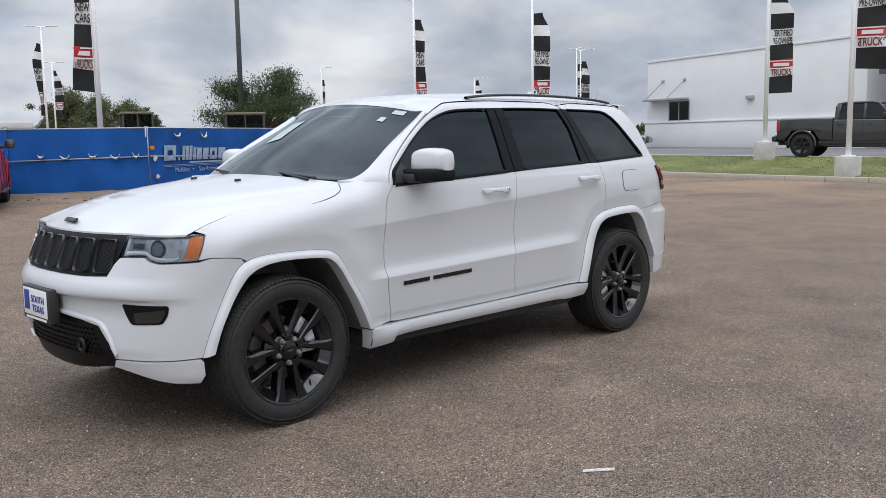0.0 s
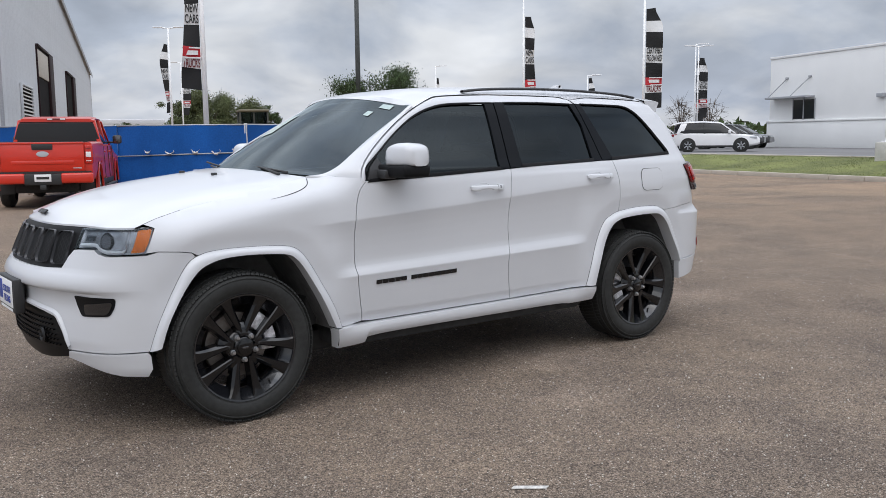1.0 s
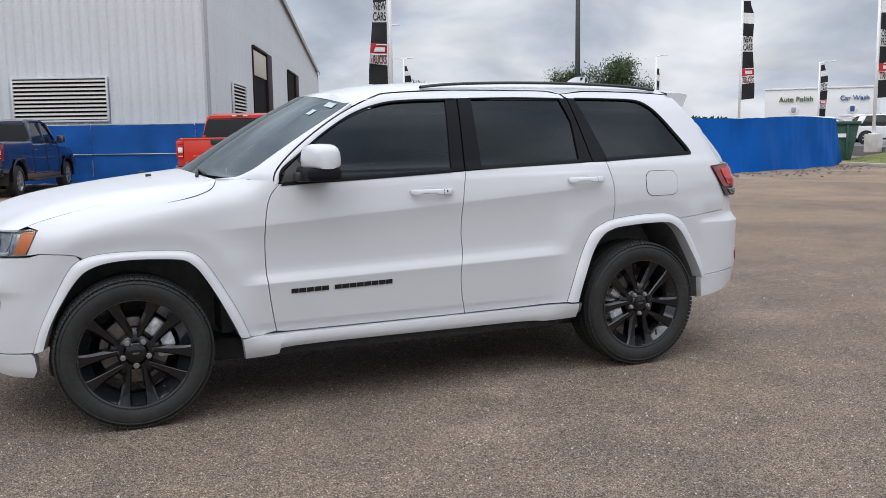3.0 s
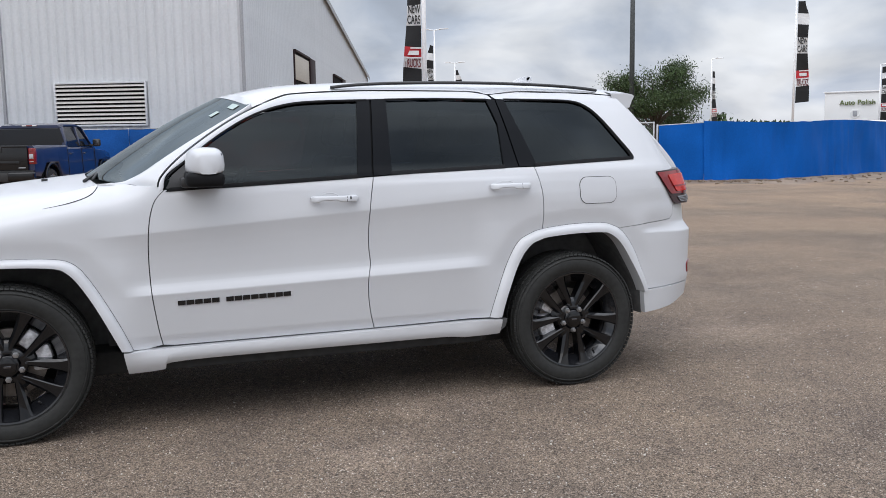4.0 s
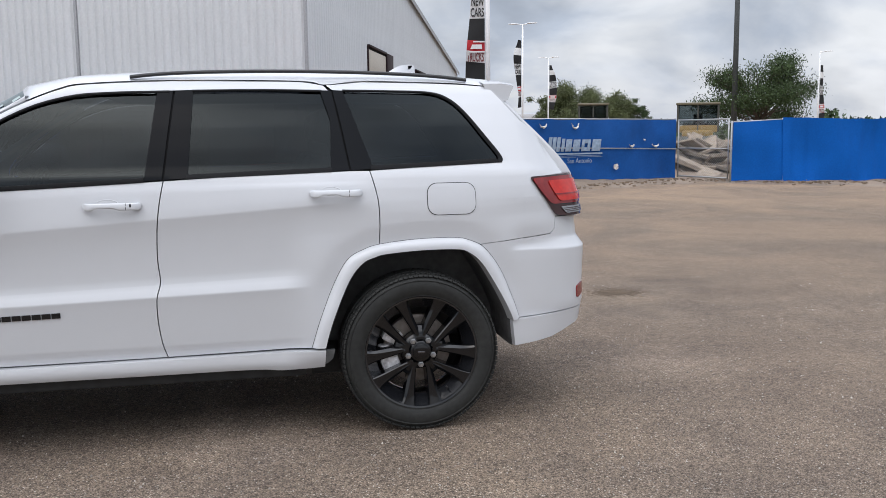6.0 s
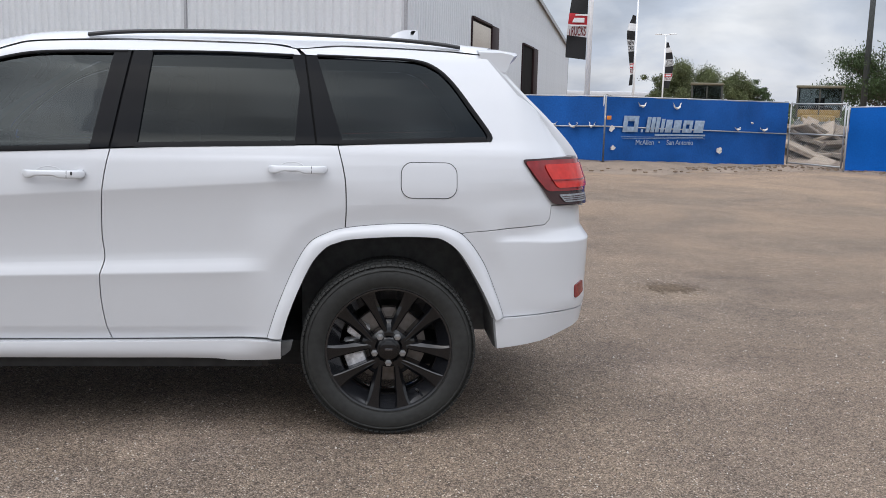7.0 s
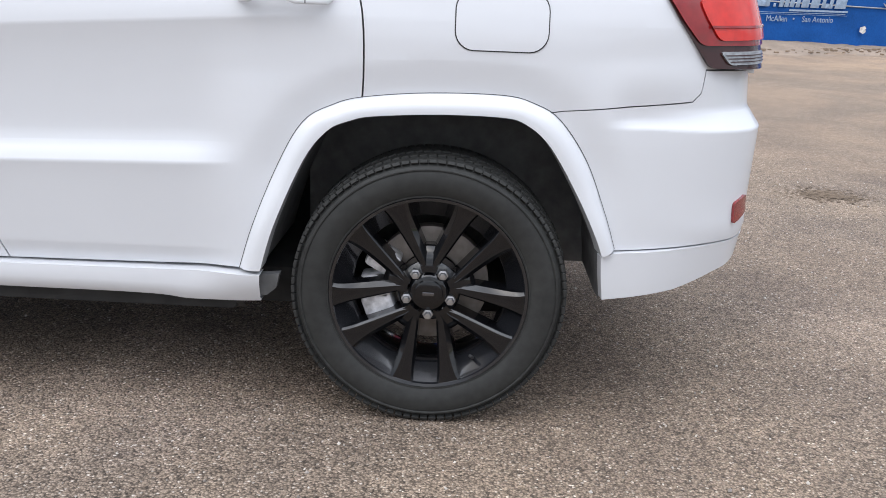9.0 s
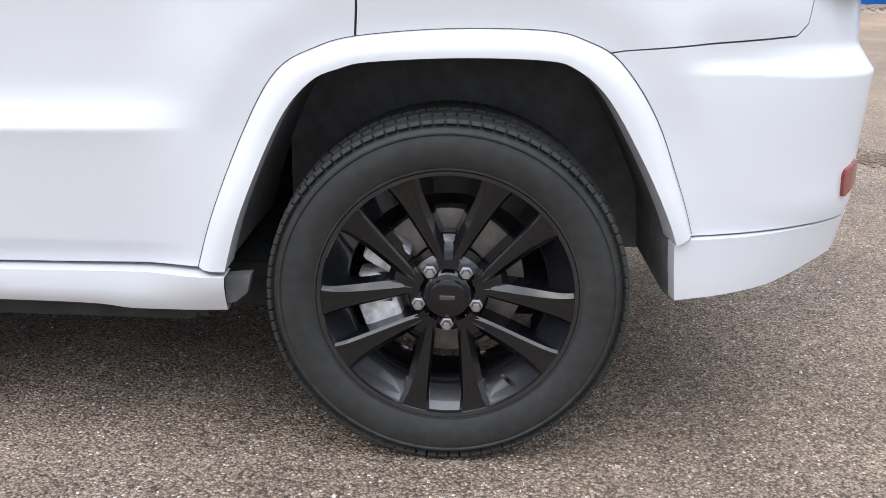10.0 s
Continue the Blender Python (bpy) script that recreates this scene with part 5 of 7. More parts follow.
CAR_RED = mat("red_car_paint", (0.60, 0.022, 0.006), 0.35, coat=0.6, grain=0.03, scale=3)
CAR_BLUE = mat("dark_blue_car_paint", (0.006, 0.014, 0.062), 0.3, coat=1.0, grain=0.05, scale=3)
CAR_GREY = mat("dark_grey_car_paint", (0.024, 0.025, 0.028), 0.35, coat=1.0, grain=0.05, scale=3)
CAR_WHITE = mat("plain_white_car_paint", (0.78, 0.78, 0.79), 0.35, coat=1.0, grain=0.02, scale=3)
FAR_GLASS = mat("far_car_glass", (0.012, 0.013, 0.015), 0.08)
BLUE_GLASS = mat("dark_window_glass", (0.02, 0.022, 0.025), 0.1)
GREEN_BIN = mat("dark_green_bin", (0.02, 0.07, 0.05), 0.6, grain=0.2, scale=10, stain=0.2, stain_scale=2)
YELLOW_MACHINE = mat("yellow_machine_paint", (0.27, 0.175, 0.045), 0.5, grain=0.15, scale=8)
CAB_FRAME = mat("cab_frame_paint", (0.06, 0.06, 0.05), 0.6, grain=0.2, scale=8)
RUBBLE_MAT = mat("broken_concrete", (0.235, 0.19, 0.145), 0.95, grain=0.25, scale=8, bump=0.4, random_tint=0.5)


def thing_mesh(name, bm, material, label, category, group="", kind="", **kw):
    return tagged(part(name, bm, material, None, "", **kw), label, category, group, kind)


# ground: one sheet of asphalt to the horizon
bm = bmesh.new()
bmesh.ops.create_grid(bm, x_segments=2, y_segments=2, size=2500)
tagged(part("ground", bm, ASPHALT), "worn brown-grey chip-seal asphalt lot", "ground", kind="structure")

# a white paint strip and a dark oil spot on the asphalt
bm = boxm(-.070, .070, -.014, .014, .002, .005)
for v in bm.verts:
    v.co.x += .012 * math.sin(40 * v.co.y)
ob = thing_mesh("paint_strip", bm, mat("worn_road_paint", (.50, .48, .45), .85, grain=.35, scale=70), "short worn white paint strip on the asphalt", "road marking")
ob.matrix_world = pose(.52, -1.53, 0, 0, 0, -38)
OIL = mat("oil_stain", (0.150, 0.112, 0.080), 0.9, grain=0.4, scale=80, spec=.1)
rng = random.Random(4)
bm = bmesh.new()
for k in range(620):
    cx, cy, r = rng.gauss(0, .115), rng.gauss(0, .085), rng.uniform(.004, .014)
    bm.faces.new([bm.verts.new((cx + r * rng.uniform(.6, 1.3) * math.cos(a), cy + r * rng.uniform(.6, 1.3) * math.sin(a), .0025 + .000004 * k)) for a in [2 * math.pi * j / 7 for j in range(7)]])
thing_mesh("oil_stain", bm, OIL, "dark speckled oil stain on the asphalt", "stain", kind="stuff").matrix_world = pose(5.28, 3.27, 0, 0, 0, 8)
# loose pebbles scattered over the near lot
pebble_points, pebble_faces = [], []
for k in range(15000):
    x, y = rng.uniform(-4.5, 9), min(rng.uniform(-4.4, 4.5), rng.uniform(-4.4, 5.5))
    r = rng.uniform(.0022, .0048) if k % 12 else rng.uniform(.005, .008)
    q = Matrix.Translation((x, y, r * .4)) @ Euler((rng.uniform(0, 3), rng.uniform(0, 3), rng.uniform(0, 3))).to_matrix().to_4x4()
    i = len(pebble_points)
    pebble_points += [q @ Vector(p) for p in ((r, 0, 0), (0, r, 0), (-r, 0, 0), (0, -r, 0), (0, 0, r * .8), (0, 0, -r * .8))]
    for a, b in ((0, 1), (1, 2), (2, 3), (3, 0)):
        pebble_faces += [(i + a, i + b, i + 4), (i + b, i + a, i + 5)]
pebble_mesh = bpy.data.meshes.new("pebbles")
pebble_mesh.from_pydata(pebble_points, [], pebble_faces)
PEBBLE = mat("pebble", (0.36, 0.32, 0.28), 0.9)
pebble_tone = PEBBLE.node_tree.nodes.new("ShaderNodeNewGeometry")
pebble_ramp = PEBBLE.node_tree.nodes.new("ShaderNodeValToRGB")
pebble_ramp.color_ramp.elements[0].color, pebble_ramp.color_ramp.elements[1].color = (.13, .11, .095, 1), (.62, .57, .51, 1)
PEBBLE.node_tree.links.new(pebble_tone.outputs["Random Per Island"], pebble_ramp.inputs[0])
PEBBLE.node_tree.links.new(pebble_ramp.outputs[0], PEBBLE.node_tree.nodes["Principled BSDF"].inputs["Base Color"])
pebble_mesh.materials.append(PEBBLE)
tagged(new("pebbles", pebble_mesh), "loose pale and dark pebbles on the asphalt", "gravel", kind="stuff")


def kerb_x(y):
    return lerp([(-30, 20.0), (-6, 22.6), (5, 23.6), (9, 24.1), (13, 25.0), (16, 25.6), (19, 26.3), (21.5, 26.9), (60, 34)], y)


# kerb stones along the grass
for k in range(30):
    y0 = -16 + 1.28 * k
    x0, x1 = kerb_x(y0), kerb_x(y0 + 1.27)
    if k == 0:
        kerb = tagged(new("kerb"), "pale concrete kerb beside the grass", "kerb", kind="structure")
    bm = boxm(-.15, 0, 0, math.hypot(x1 - x0, 1.27) - .012, -.05, .15, bevel=.018)
    ob = part("kerb_stone", bm, KERB_MAT, kerb)
    ob.matrix_basis = pose(x0, y0, 0, 0, 0, -math.degrees(math.atan2(x1 - x0, 1.27)))

# grass bank rising to the driveway
rows = []
for k in range(60):
    y = -22 + 0.76 * k
    x = kerb_x(y)
    rows.append([Vector((x + d, y, .12 + .40 * ease(0, 5.5, d) + .035 * noise.noise((x + d, y, 0)))) for d in (0, .4, 1, 1.7, 2.5, 3.3, 4.2, 5, 5.8, 6.4)])
tagged(part("grass_bank", turn_out(grid_mesh(rows), (28, 5, -5)), GRASS_SOIL), "short patchy green grass bank", "grass", kind="structure")
bm = bmesh.new()
for k in range(16000):
    y = rng.uniform(-4, 22.5)
    d = rng.uniform(.05, 6.2)
    x = kerb_x(y) + d
    z = .12 + .40 * ease(0, 5.5, d)
    a, h, w = rng.uniform(0, 6.3), rng.uniform(.015, .045), .012
    dx, dy = w * math.cos(a), w * math.sin(a)
    lx, ly = rng.uniform(-.03, .03), rng.uniform(-.03, .03)
    bm.faces.new([bm.verts.new(p) for p in ((x - dx, y - dy, z - .01), (x + dx, y + dy, z - .01), (x + lx, y + ly, z + h))])
thing_mesh("grass", bm, GRASS_BLADE, "short green lawn grass", "grass", kind="stuff", flat=True)
# driveway and forecourt behind the grass, on the higher level
bm = bmesh.new()
pts = [(kerb_x(y) + 6.3, y) for y in (-22, -6, 5, 13, 19, 24)] + [(40, 36), (60, 80), (140, 80), (140, -22)]
vs = [bm.verts.new((x, y, .50)) for x, y in pts]
bm.faces.new(vs)
ext = bmesh.ops.extrude_face_region(bm, geom=list(bm.faces))
bmesh.ops.translate(bm, vec=(0, 0, -.7), verts=[v for v in ext["geom"] if isinstance(v, bmesh.types.BMVert)])
bmesh.ops.recalc_face_normals(bm, faces=bm.faces)
tagged(part("driveway", bm, DRIVE_MAT, flat=True), "grey asphalt driveway above the grass", "road", kind="structure")
for k in range(13):
    y0 = -16 + 3.0 * k
    x0, x1 = kerb_x(y0) + 6.3, kerb_x(y0 + 2.98) + 6.3
    if k == 0:
        edge_kerb = tagged(new("driveway_kerb"), "low concrete edge of the driveway", "kerb", kind="structure")
    ob = part("kerb_stone", boxm(-.25, 0.05, 0, 2.97, -.2, .08, bevel=.015), KERB_MAT, edge_kerb)
    ob.matrix_basis = pose(x0, y0, .48, 0, 0, -math.degrees(math.atan2(x1 - x0, 2.98)))

# sandy bank at the foot of the fence
rows = []
foot = catmull([(-20, 29.6), (-8, 27.6), (0, 24.9), (4.5, 22.4), (8.8, 18.9), (12, 20.1), (14.9, 21.3), (16.5, 18.9), (19, 18.0), (25.5, 20.2), (27.5, 22.5)], 10)
for i, (x, y) in enumerate(foot):
    hump = .13 * math.exp(-((x - 8.8) / 3.2) ** 2) + .045
    rows.append([Vector((x + .05 * d, y + d, max(-.03, hump * math.exp(-(max(-d - .1, 0) / .75) ** 2) + .05 * noise.noise((x * 1.3, (y + d) * 1.3, 3)) - (.06 if d < -1.9 else 0)))) for d in (-2.4, -1.9, -1.4, -1.0, -.7, -.45, -.25, 0, .3, .8, 2.0)])
tagged(part("dirt_bank", turn_out(grid_mesh(rows), (5, 20, -30)), SAND), "pale sandy dirt washed along the fence", "dirt", kind="structure")
bm = bmesh.new()
for k in range(900):
    x, y = foot[rng.randrange(len(foot) - 1)]
    x, y = x + rng.uniform(-.6, .6), y - abs(rng.gauss(.3, .8))
    a, r = rng.uniform(0, 6.3), rng.uniform(.01, .05)
    box(bm, -r, r, -r * .7, r * .7, 0, r * .8, 0, Matrix.Translation((x, y, .03)) @ Matrix.Rotation(a, 4, "Z"))
for k in range(420):
    x, y = foot[rng.randrange(len(foot) - 1)]
    x, y = x + rng.uniform(-.9, .9), y - abs(rng.gauss(.3, .5))
    a, r = rng.gauss(0, .6), rng.uniform(.04, .16)
    tube(bm, (x, y, .06), (x + r * math.cos(a), y + r * math.sin(a) * .5, .05 + rng.uniform(0, .04)), .007, .004, 4, False)
thing_mesh("dirt_clods", bm, mat("clod", (0.21, 0.155, 0.11), 0.95, grain=.3, scale=5), "clods and litter in the dirt by the fence", "dirt", kind="stuff", flat=True)


# ---- fence ----
def fence_run(name, label, points, cloth, height, base, strands=True, sag=.02):
    """A run of pipe posts, rails and a cloth screen tied to them, panel by panel."""
    run = thing(name, label, "fence", (points[0][0], points[0][1], 0))
    ox, oy = points[0][:2]
    for i, (x, y) in enumerate(points):
        bm = bmesh.new()
        tube(bm, (x - ox, y - oy, base(x) - .3), (x - ox, y - oy, height(x) + .04), .027, n=10)
        part("post", bm, GALVANISED, run)
    for i, ((x0, y0), (x1, y1)) in enumerate(zip(points, points[1:])):
        n = max(4, int(math.hypot(x1 - x0, y1 - y0) / .12))
        rows = []
        for j in range(9):
            v = j / 8
            row = []
            for k in range(n + 1):
                u = k / n
                x, y = x0 + (x1 - x0) * u, y0 + (y1 - y0) * u
                top = height(x) - sag * abs(math.sin(u * math.pi * 5)) - .012 * noise.noise((x * 3, i, 0))
                low = base(x) + .05 + .035 * noise.noise((x * 2.2, i * 7, 2))
                z = low + (top - low) * v
                bulge = .075 * noise.noise((x * .9, z * 1.1, i)) + .028 * noise.noise((x * 2.6, z * .7, i + 9)) + .016 * math.sin(x * 7 + 2 * z)
                row.append(Vector((x - ox + bulge * .3, y - oy - .062 + bulge, z)))
            rows.append(row)
        part("screen_cloth", turn_out(grid_mesh(rows), (x0 - ox, y0 - oy + 8, .9)), cloth, run)
        bm = bmesh.new()
        tube(bm, (x0 - ox, y0 - oy, height(x0)), (x1 - ox, y1 - oy, height(x1)), .021, n=8)
        part("top_rail", bm, GALVANISED, run)
        if strands:
            bm = bmesh.new()
            tube(bm, (x0 - ox, y0 - oy - .105, base(x0) + .93), (x1 - ox, y1 - oy - .105, base(x1) + .93), .017, n=8)
            part("middle_rail", bm, GALVANISED, run)
    return run


def base_h(x):
    return .14 * math.exp(-((x - 8.8) / 3.0) ** 2)


LINE = [(-17, 30.2), (-13, 29.1), (-9, 28.1), (-5.4, 27.0), (-2.6, 26.3), (.3, 25.4), (3.2, 23.6), (6.0, 21.4), (8.8, 19.1)]
fence = fence_run("screened_fence", "pipe fence with worn blue windscreen cloth", LINE, FENCE_CLOTH, lambda x: 1.83, base_h)
ban = fence_run("banner_fence", "pipe fence with a torn blue printed contractor banner", [(8.85, 19.12), (14.9, 21.7)], FENCE_CLOTH, lambda x: 1.83, base_h)
# printed marks on the banner: plain shapes for the firm's name, and the two towns below
along = math.degrees(math.atan2(2.58, 6.05))
B0 = Matrix.Translation((0, 0, 0)) @ pose(0, 0, 0, 0, 0, along)
PRINT = mat("pale_banner_print", (0.27, 0.35, 0.46), 0.8, grain=0.2, scale=12)
length = math.hypot(6.05, 2.58)
BASE_Z = .93


def print_block(u, w, h, lean=.16, hole=0.0):
    """One slanted block of the printed name, with a slot where the frame of it is open."""
    bm = bmesh.new()
    for x0, x1, z0, z1 in (((0, w, 0, h),) if not hole else ((0, hole, 0, h), (w - hole, w, 0, h), (hole, w - hole, 0, hole), (hole, w - hole, h - hole, h))):
        for v in box(bm, u * length + x0, u * length + x1, -.115, -.105, BASE_Z + z0, BASE_Z + z1, .006):
            v.co.x += lean * (v.co.z - BASE_Z)
    part("print_block", bm, PRINT, ban).matrix_basis = B0


print_block(.074, .50, .42, .10, .14)
print_block(.166, .07, .08)
for u, w, h in ((.190, .13, .40), (.214, .13, .40), (.238, .13, .40), (.265, .12, .36), (.290, .22, .34), (.332, .26, .33)):
    print_block(u, w, h)
print_block(.382, .34, .33, .16, .11)
print_block(.444, .34, .33)
for u0, u1, z0, z1 in ((.24, .51, .84, .885), (.07, .50, .800, .812), (.075, .51, .765, .773)):
    part("print_bar", boxm(u0 * length, u1 * length, -.112, -.104, z0, z1), PRINT, ban).matrix_basis = B0
for words, u in (("McAllen", .19), ("San Antonio", .375)):
    part_ob = lettering(words, ban, PRINT, (0, 0, 0), 0, 0, 0, .19, .003)
    part_ob.matrix_basis = B0 @ pose(u * length, -.112, .66, 90, 0, 0)
part("print_dot", boxm(.262 * length, .269 * length, -.112, -.104, .65, .69), PRINT, ban).matrix_basis = B0
TORN = mat("torn_white_backing", (0.62, 0.60, 0.56), 0.9, grain=0.2, scale=20)
def tear(owner, matrix, u, z, w, h, sag=.6):
    """A torn, hanging crescent of cloth with a pale edge."""
    rows = []
    for k in range(9):
        a = math.pi * k / 8
        x, zz = u - w * math.cos(a) + .02 * math.sin(7 * a + 5 * u), z - h * math.sin(a) ** (.7 + .5 * abs(math.sin(3 * u)))
        th = (.006 + .022 * math.sin(a) ** 2) * (.6 + .8 * abs(math.sin(5.3 * a + 9 * u)))
        rows.append([Vector((x, -.118 - .03 * math.sin(a), zz - th)), Vector((x, -.135 - .05 * math.sin(a), zz)), Vector((x, -.112, zz + th))])
    part("torn_flap", turn_out(grid_mesh(rows), (u, .5, z)), TORN, owner).matrix_basis = matrix


for u, z, w, h in ((.164, 1.70, .12, .10), (.345, 1.72, .13, .15), (.69, 1.10, .10, .07), (.845, 1.10, .14, .08), (.77, 1.25, .03, .03)):
    tear(ban, B0, u * length, z, w, h)
for u, z, r in ((.595, .46, .12), (.03, .52, .09), (.02, 1.02, .10)):
    bm = bmesh.new()
    pts = [bm.verts.new((u * length + r * rng.uniform(.6, 1.2) * math.cos(a), -.116, z + .8 * r * rng.uniform(.6, 1.2) * math.sin(a))) for a in [2 * math.pi * k / 13 for k in range(13)]]
    bm.faces.new(pts)
    part("hole_patch", bm, TORN, ban, "torn hole showing the pale dirt behind").matrix_basis = B0
seg = math.hypot(2.8, 2.3)
M1 = pose(6.0 + 17, 21.4 - 30.2, 0, 0, 0, math.degrees(math.atan2(-2.3, 2.8)))
M0 = pose(3.2 + 17, 23.6 - 30.2, 0, 0, 0, math.degrees(math.atan2(-2.2, 2.8)))
for m in (M0, M1):
    for u, z, w, h in ((.25, 1.12, .07, .06), (.42, 1.12, .12, .10), (.62, 1.14, .10, .09), (.78, 1.13, .12, .12), (.93, 1.15, .08, .12)):
        tear(fence, m, u * seg, z + .02, w, h)
part("sign_tag", boxm(8.86 + 17, 8.98 + 17, 19.0 - 30.2, 19.02 - 30.2, 1.24, 1.34, bevel=.01), mat("orange_tag", (.6, .2, .02), .6), fence, "small orange tag")

# open gate panel with bare chain link, rubble behind it
gate = thing("chain_link_gate", "bare chain-link gate in a pipe frame", "gate", (14.98, 21.62, 0))
gx, gy = .62, -1.9
for a, b in (((0, 0, .06), (0, 0, 1.83)), ((gx, gy, .06), (gx, gy, 1.83)), ((0, 0, 1.80), (gx, gy, 1.80)), ((0, 0, .95), (gx, gy, .95)), ((0, 0, .10), (gx, gy, .10))):
    bm = bmesh.new()
    tube(bm, a, b, .022, n=8)
    part("gate_bar", bm, GALVANISED, gate)
bm = bmesh.new()
for k in range(-26, 28):
    for sgn in (1, -1):
        z0, u0, u1 = .075 * k, 0.0, 1.0
        za, zb = (z0, z0 + 2.0) if sgn == 1 else (z0 + 2.0, z0)
        ua, ub = 0.0, 1.0
        if za > zb:
            za, zb, ua, ub = zb, za, 1.0, 0.0
        lo, hi = max(za, .1), min(zb, 1.8)
        if hi <= lo:
            continue
        f0, f1 = (lo - za) / (zb - za), (hi - za) / (zb - za)
        p, q = ua + (ub - ua) * f0, ua + (ub - ua) * f1
        tube(bm, (gx * p, gy * p, lo), (gx * q, gy * q, hi), .0022, n=3, caps=False)
part("chain_link", bm, GALVANISED, gate)
sheet = fence_run("sheeted_fence", "fence covered with a bright blue plastic sheet", [(15.4, 19.2), (16.75, 18.82)], SHEET_BLUE, lambda x: 1.70 + .05 * (x - 15.4), lambda x: 0.0, False, .01)
line = catmull([(16.72, 18.80), (17.6, 18.62), (19.0, 18.5), (20.6, 18.78), (22.2, 19.3), (23.9, 19.92), (25.6, 20.6)], 16)
rows = []
for j in range(13):
    v = j / 12
    row = []
    for k, (x, y) in enumerate(line):
        top = 1.80 + .035 * math.sin(.9 * x) + .02 * noise.noise((x * 2.5, 3, 1))
        low = .02 + .03 * noise.noise((x * 1.8, 7, 2))
        z = low + (top - low) * v
        fold = .05 * noise.noise((x * .8, z * .9, 4)) + .045 * math.sin(3.1 * x + 1.2 * z + 2 * noise.noise((x * .6, 0, 5))) * (1 - .5 * v) + .035 * noise.noise((x * 5, z * .8, 8)) + .014 * math.sin(15 * x + 3 * noise.noise((x, z, 6)))
        row.append(Vector((x - 15.4 + fold * .3, y - 19.2 - .05 - fold - .05 * (1 - v) ** 2, z)))
    rows.append(row)
part("screen_cloth", turn_out(grid_mesh(rows), (4, 9, .9)), SHEET_BLUE, sheet)
for x, y in line[::16]:
    bm = bmesh.new()
    tube(bm, (x - 15.4, y - 19.2 + .05, -.3), (x - 15.4, y - 19.2 + .05, 1.74), .027, n=10)
    part("post", bm, GALVANISED, sheet)
rows = [[Vector((25.6 + .75 * v * (1 - .35 * u) - 15.4, 20.6 + .35 * v - 19.2, 1.70 * (1 - v * .92) * (1 - u) + .03)) for u in np.linspace(0, 1, 6)] for v in np.linspace(0, 1, 6)]
part("hanging_sheet_end", turn_out(grid_mesh(rows), (9, 3, 1)), SHEET_BLUE, sheet)
pile = thing("rubble_pile", "pile of broken concrete slabs and earth", "rubble", (17.5, 25.5, 0))
for k in range(120):
    r = abs(rng.gauss(0, 1.5))
    a = rng.uniform(0, 6.3)
    sx, sy, sz = rng.uniform(.10, .55), rng.uniform(.08, .38), rng.uniform(.03, .10)
    bm = bmesh.new()
    for v in box(bm, -sx, sx, -sy, sy, -sz, sz, .03, None, 1):
        v.co += Vector([.08 * noise.noise(v.co * 3 + Vector((k, q, 0))) for q in range(3)])
    part("slab", bm, RUBBLE_MAT, pile).matrix_basis = pose(r * math.cos(a) * 1.5, r * math.sin(a), max(.08, .95 - .42 * r + rng.uniform(-.2, .2)), rng.uniform(-40, 40), rng.uniform(-40, 40), rng.uniform(0, 360))
for k in range(26):
    a, r = rng.uniform(3.6, 5.8), rng.uniform(.3, 2.4)
    bm = bmesh.new()
    sx, sy = rng.uniform(.5, 1.1), rng.uniform(.3, .6)
    for v in box(bm, -sx, sx, -sy, sy, -.06, .06, .02, None, 1):
        v.co += Vector([.14 * noise.noise(v.co * 2 + Vector((k, q, 9))) for q in range(3)])
    part("slab", bm, RUBBLE_MAT, pile).matrix_basis = pose(1.6 * r * math.cos(a), r * math.sin(a), max(.15, 1.05 - .36 * r), rng.uniform(-35, 35), rng.uniform(-30, 30), rng.uniform(0, 360))
rows = [[Vector((4.5 * r * math.cos(a), 3.2 * r * math.sin(a), 1.0 * (1 - r) ** 1.2 + .12 * noise.noise((3 * r * math.cos(a), 3 * r * math.sin(a), 1)))) for a in [2 * math.pi * k / 24 for k in range(25)]] for r in (0.01, .2, .4, .6, .8, 1.0)]
part("earth", turn_out(grid_mesh(rows), (0, 0, -3)), SAND, pile)


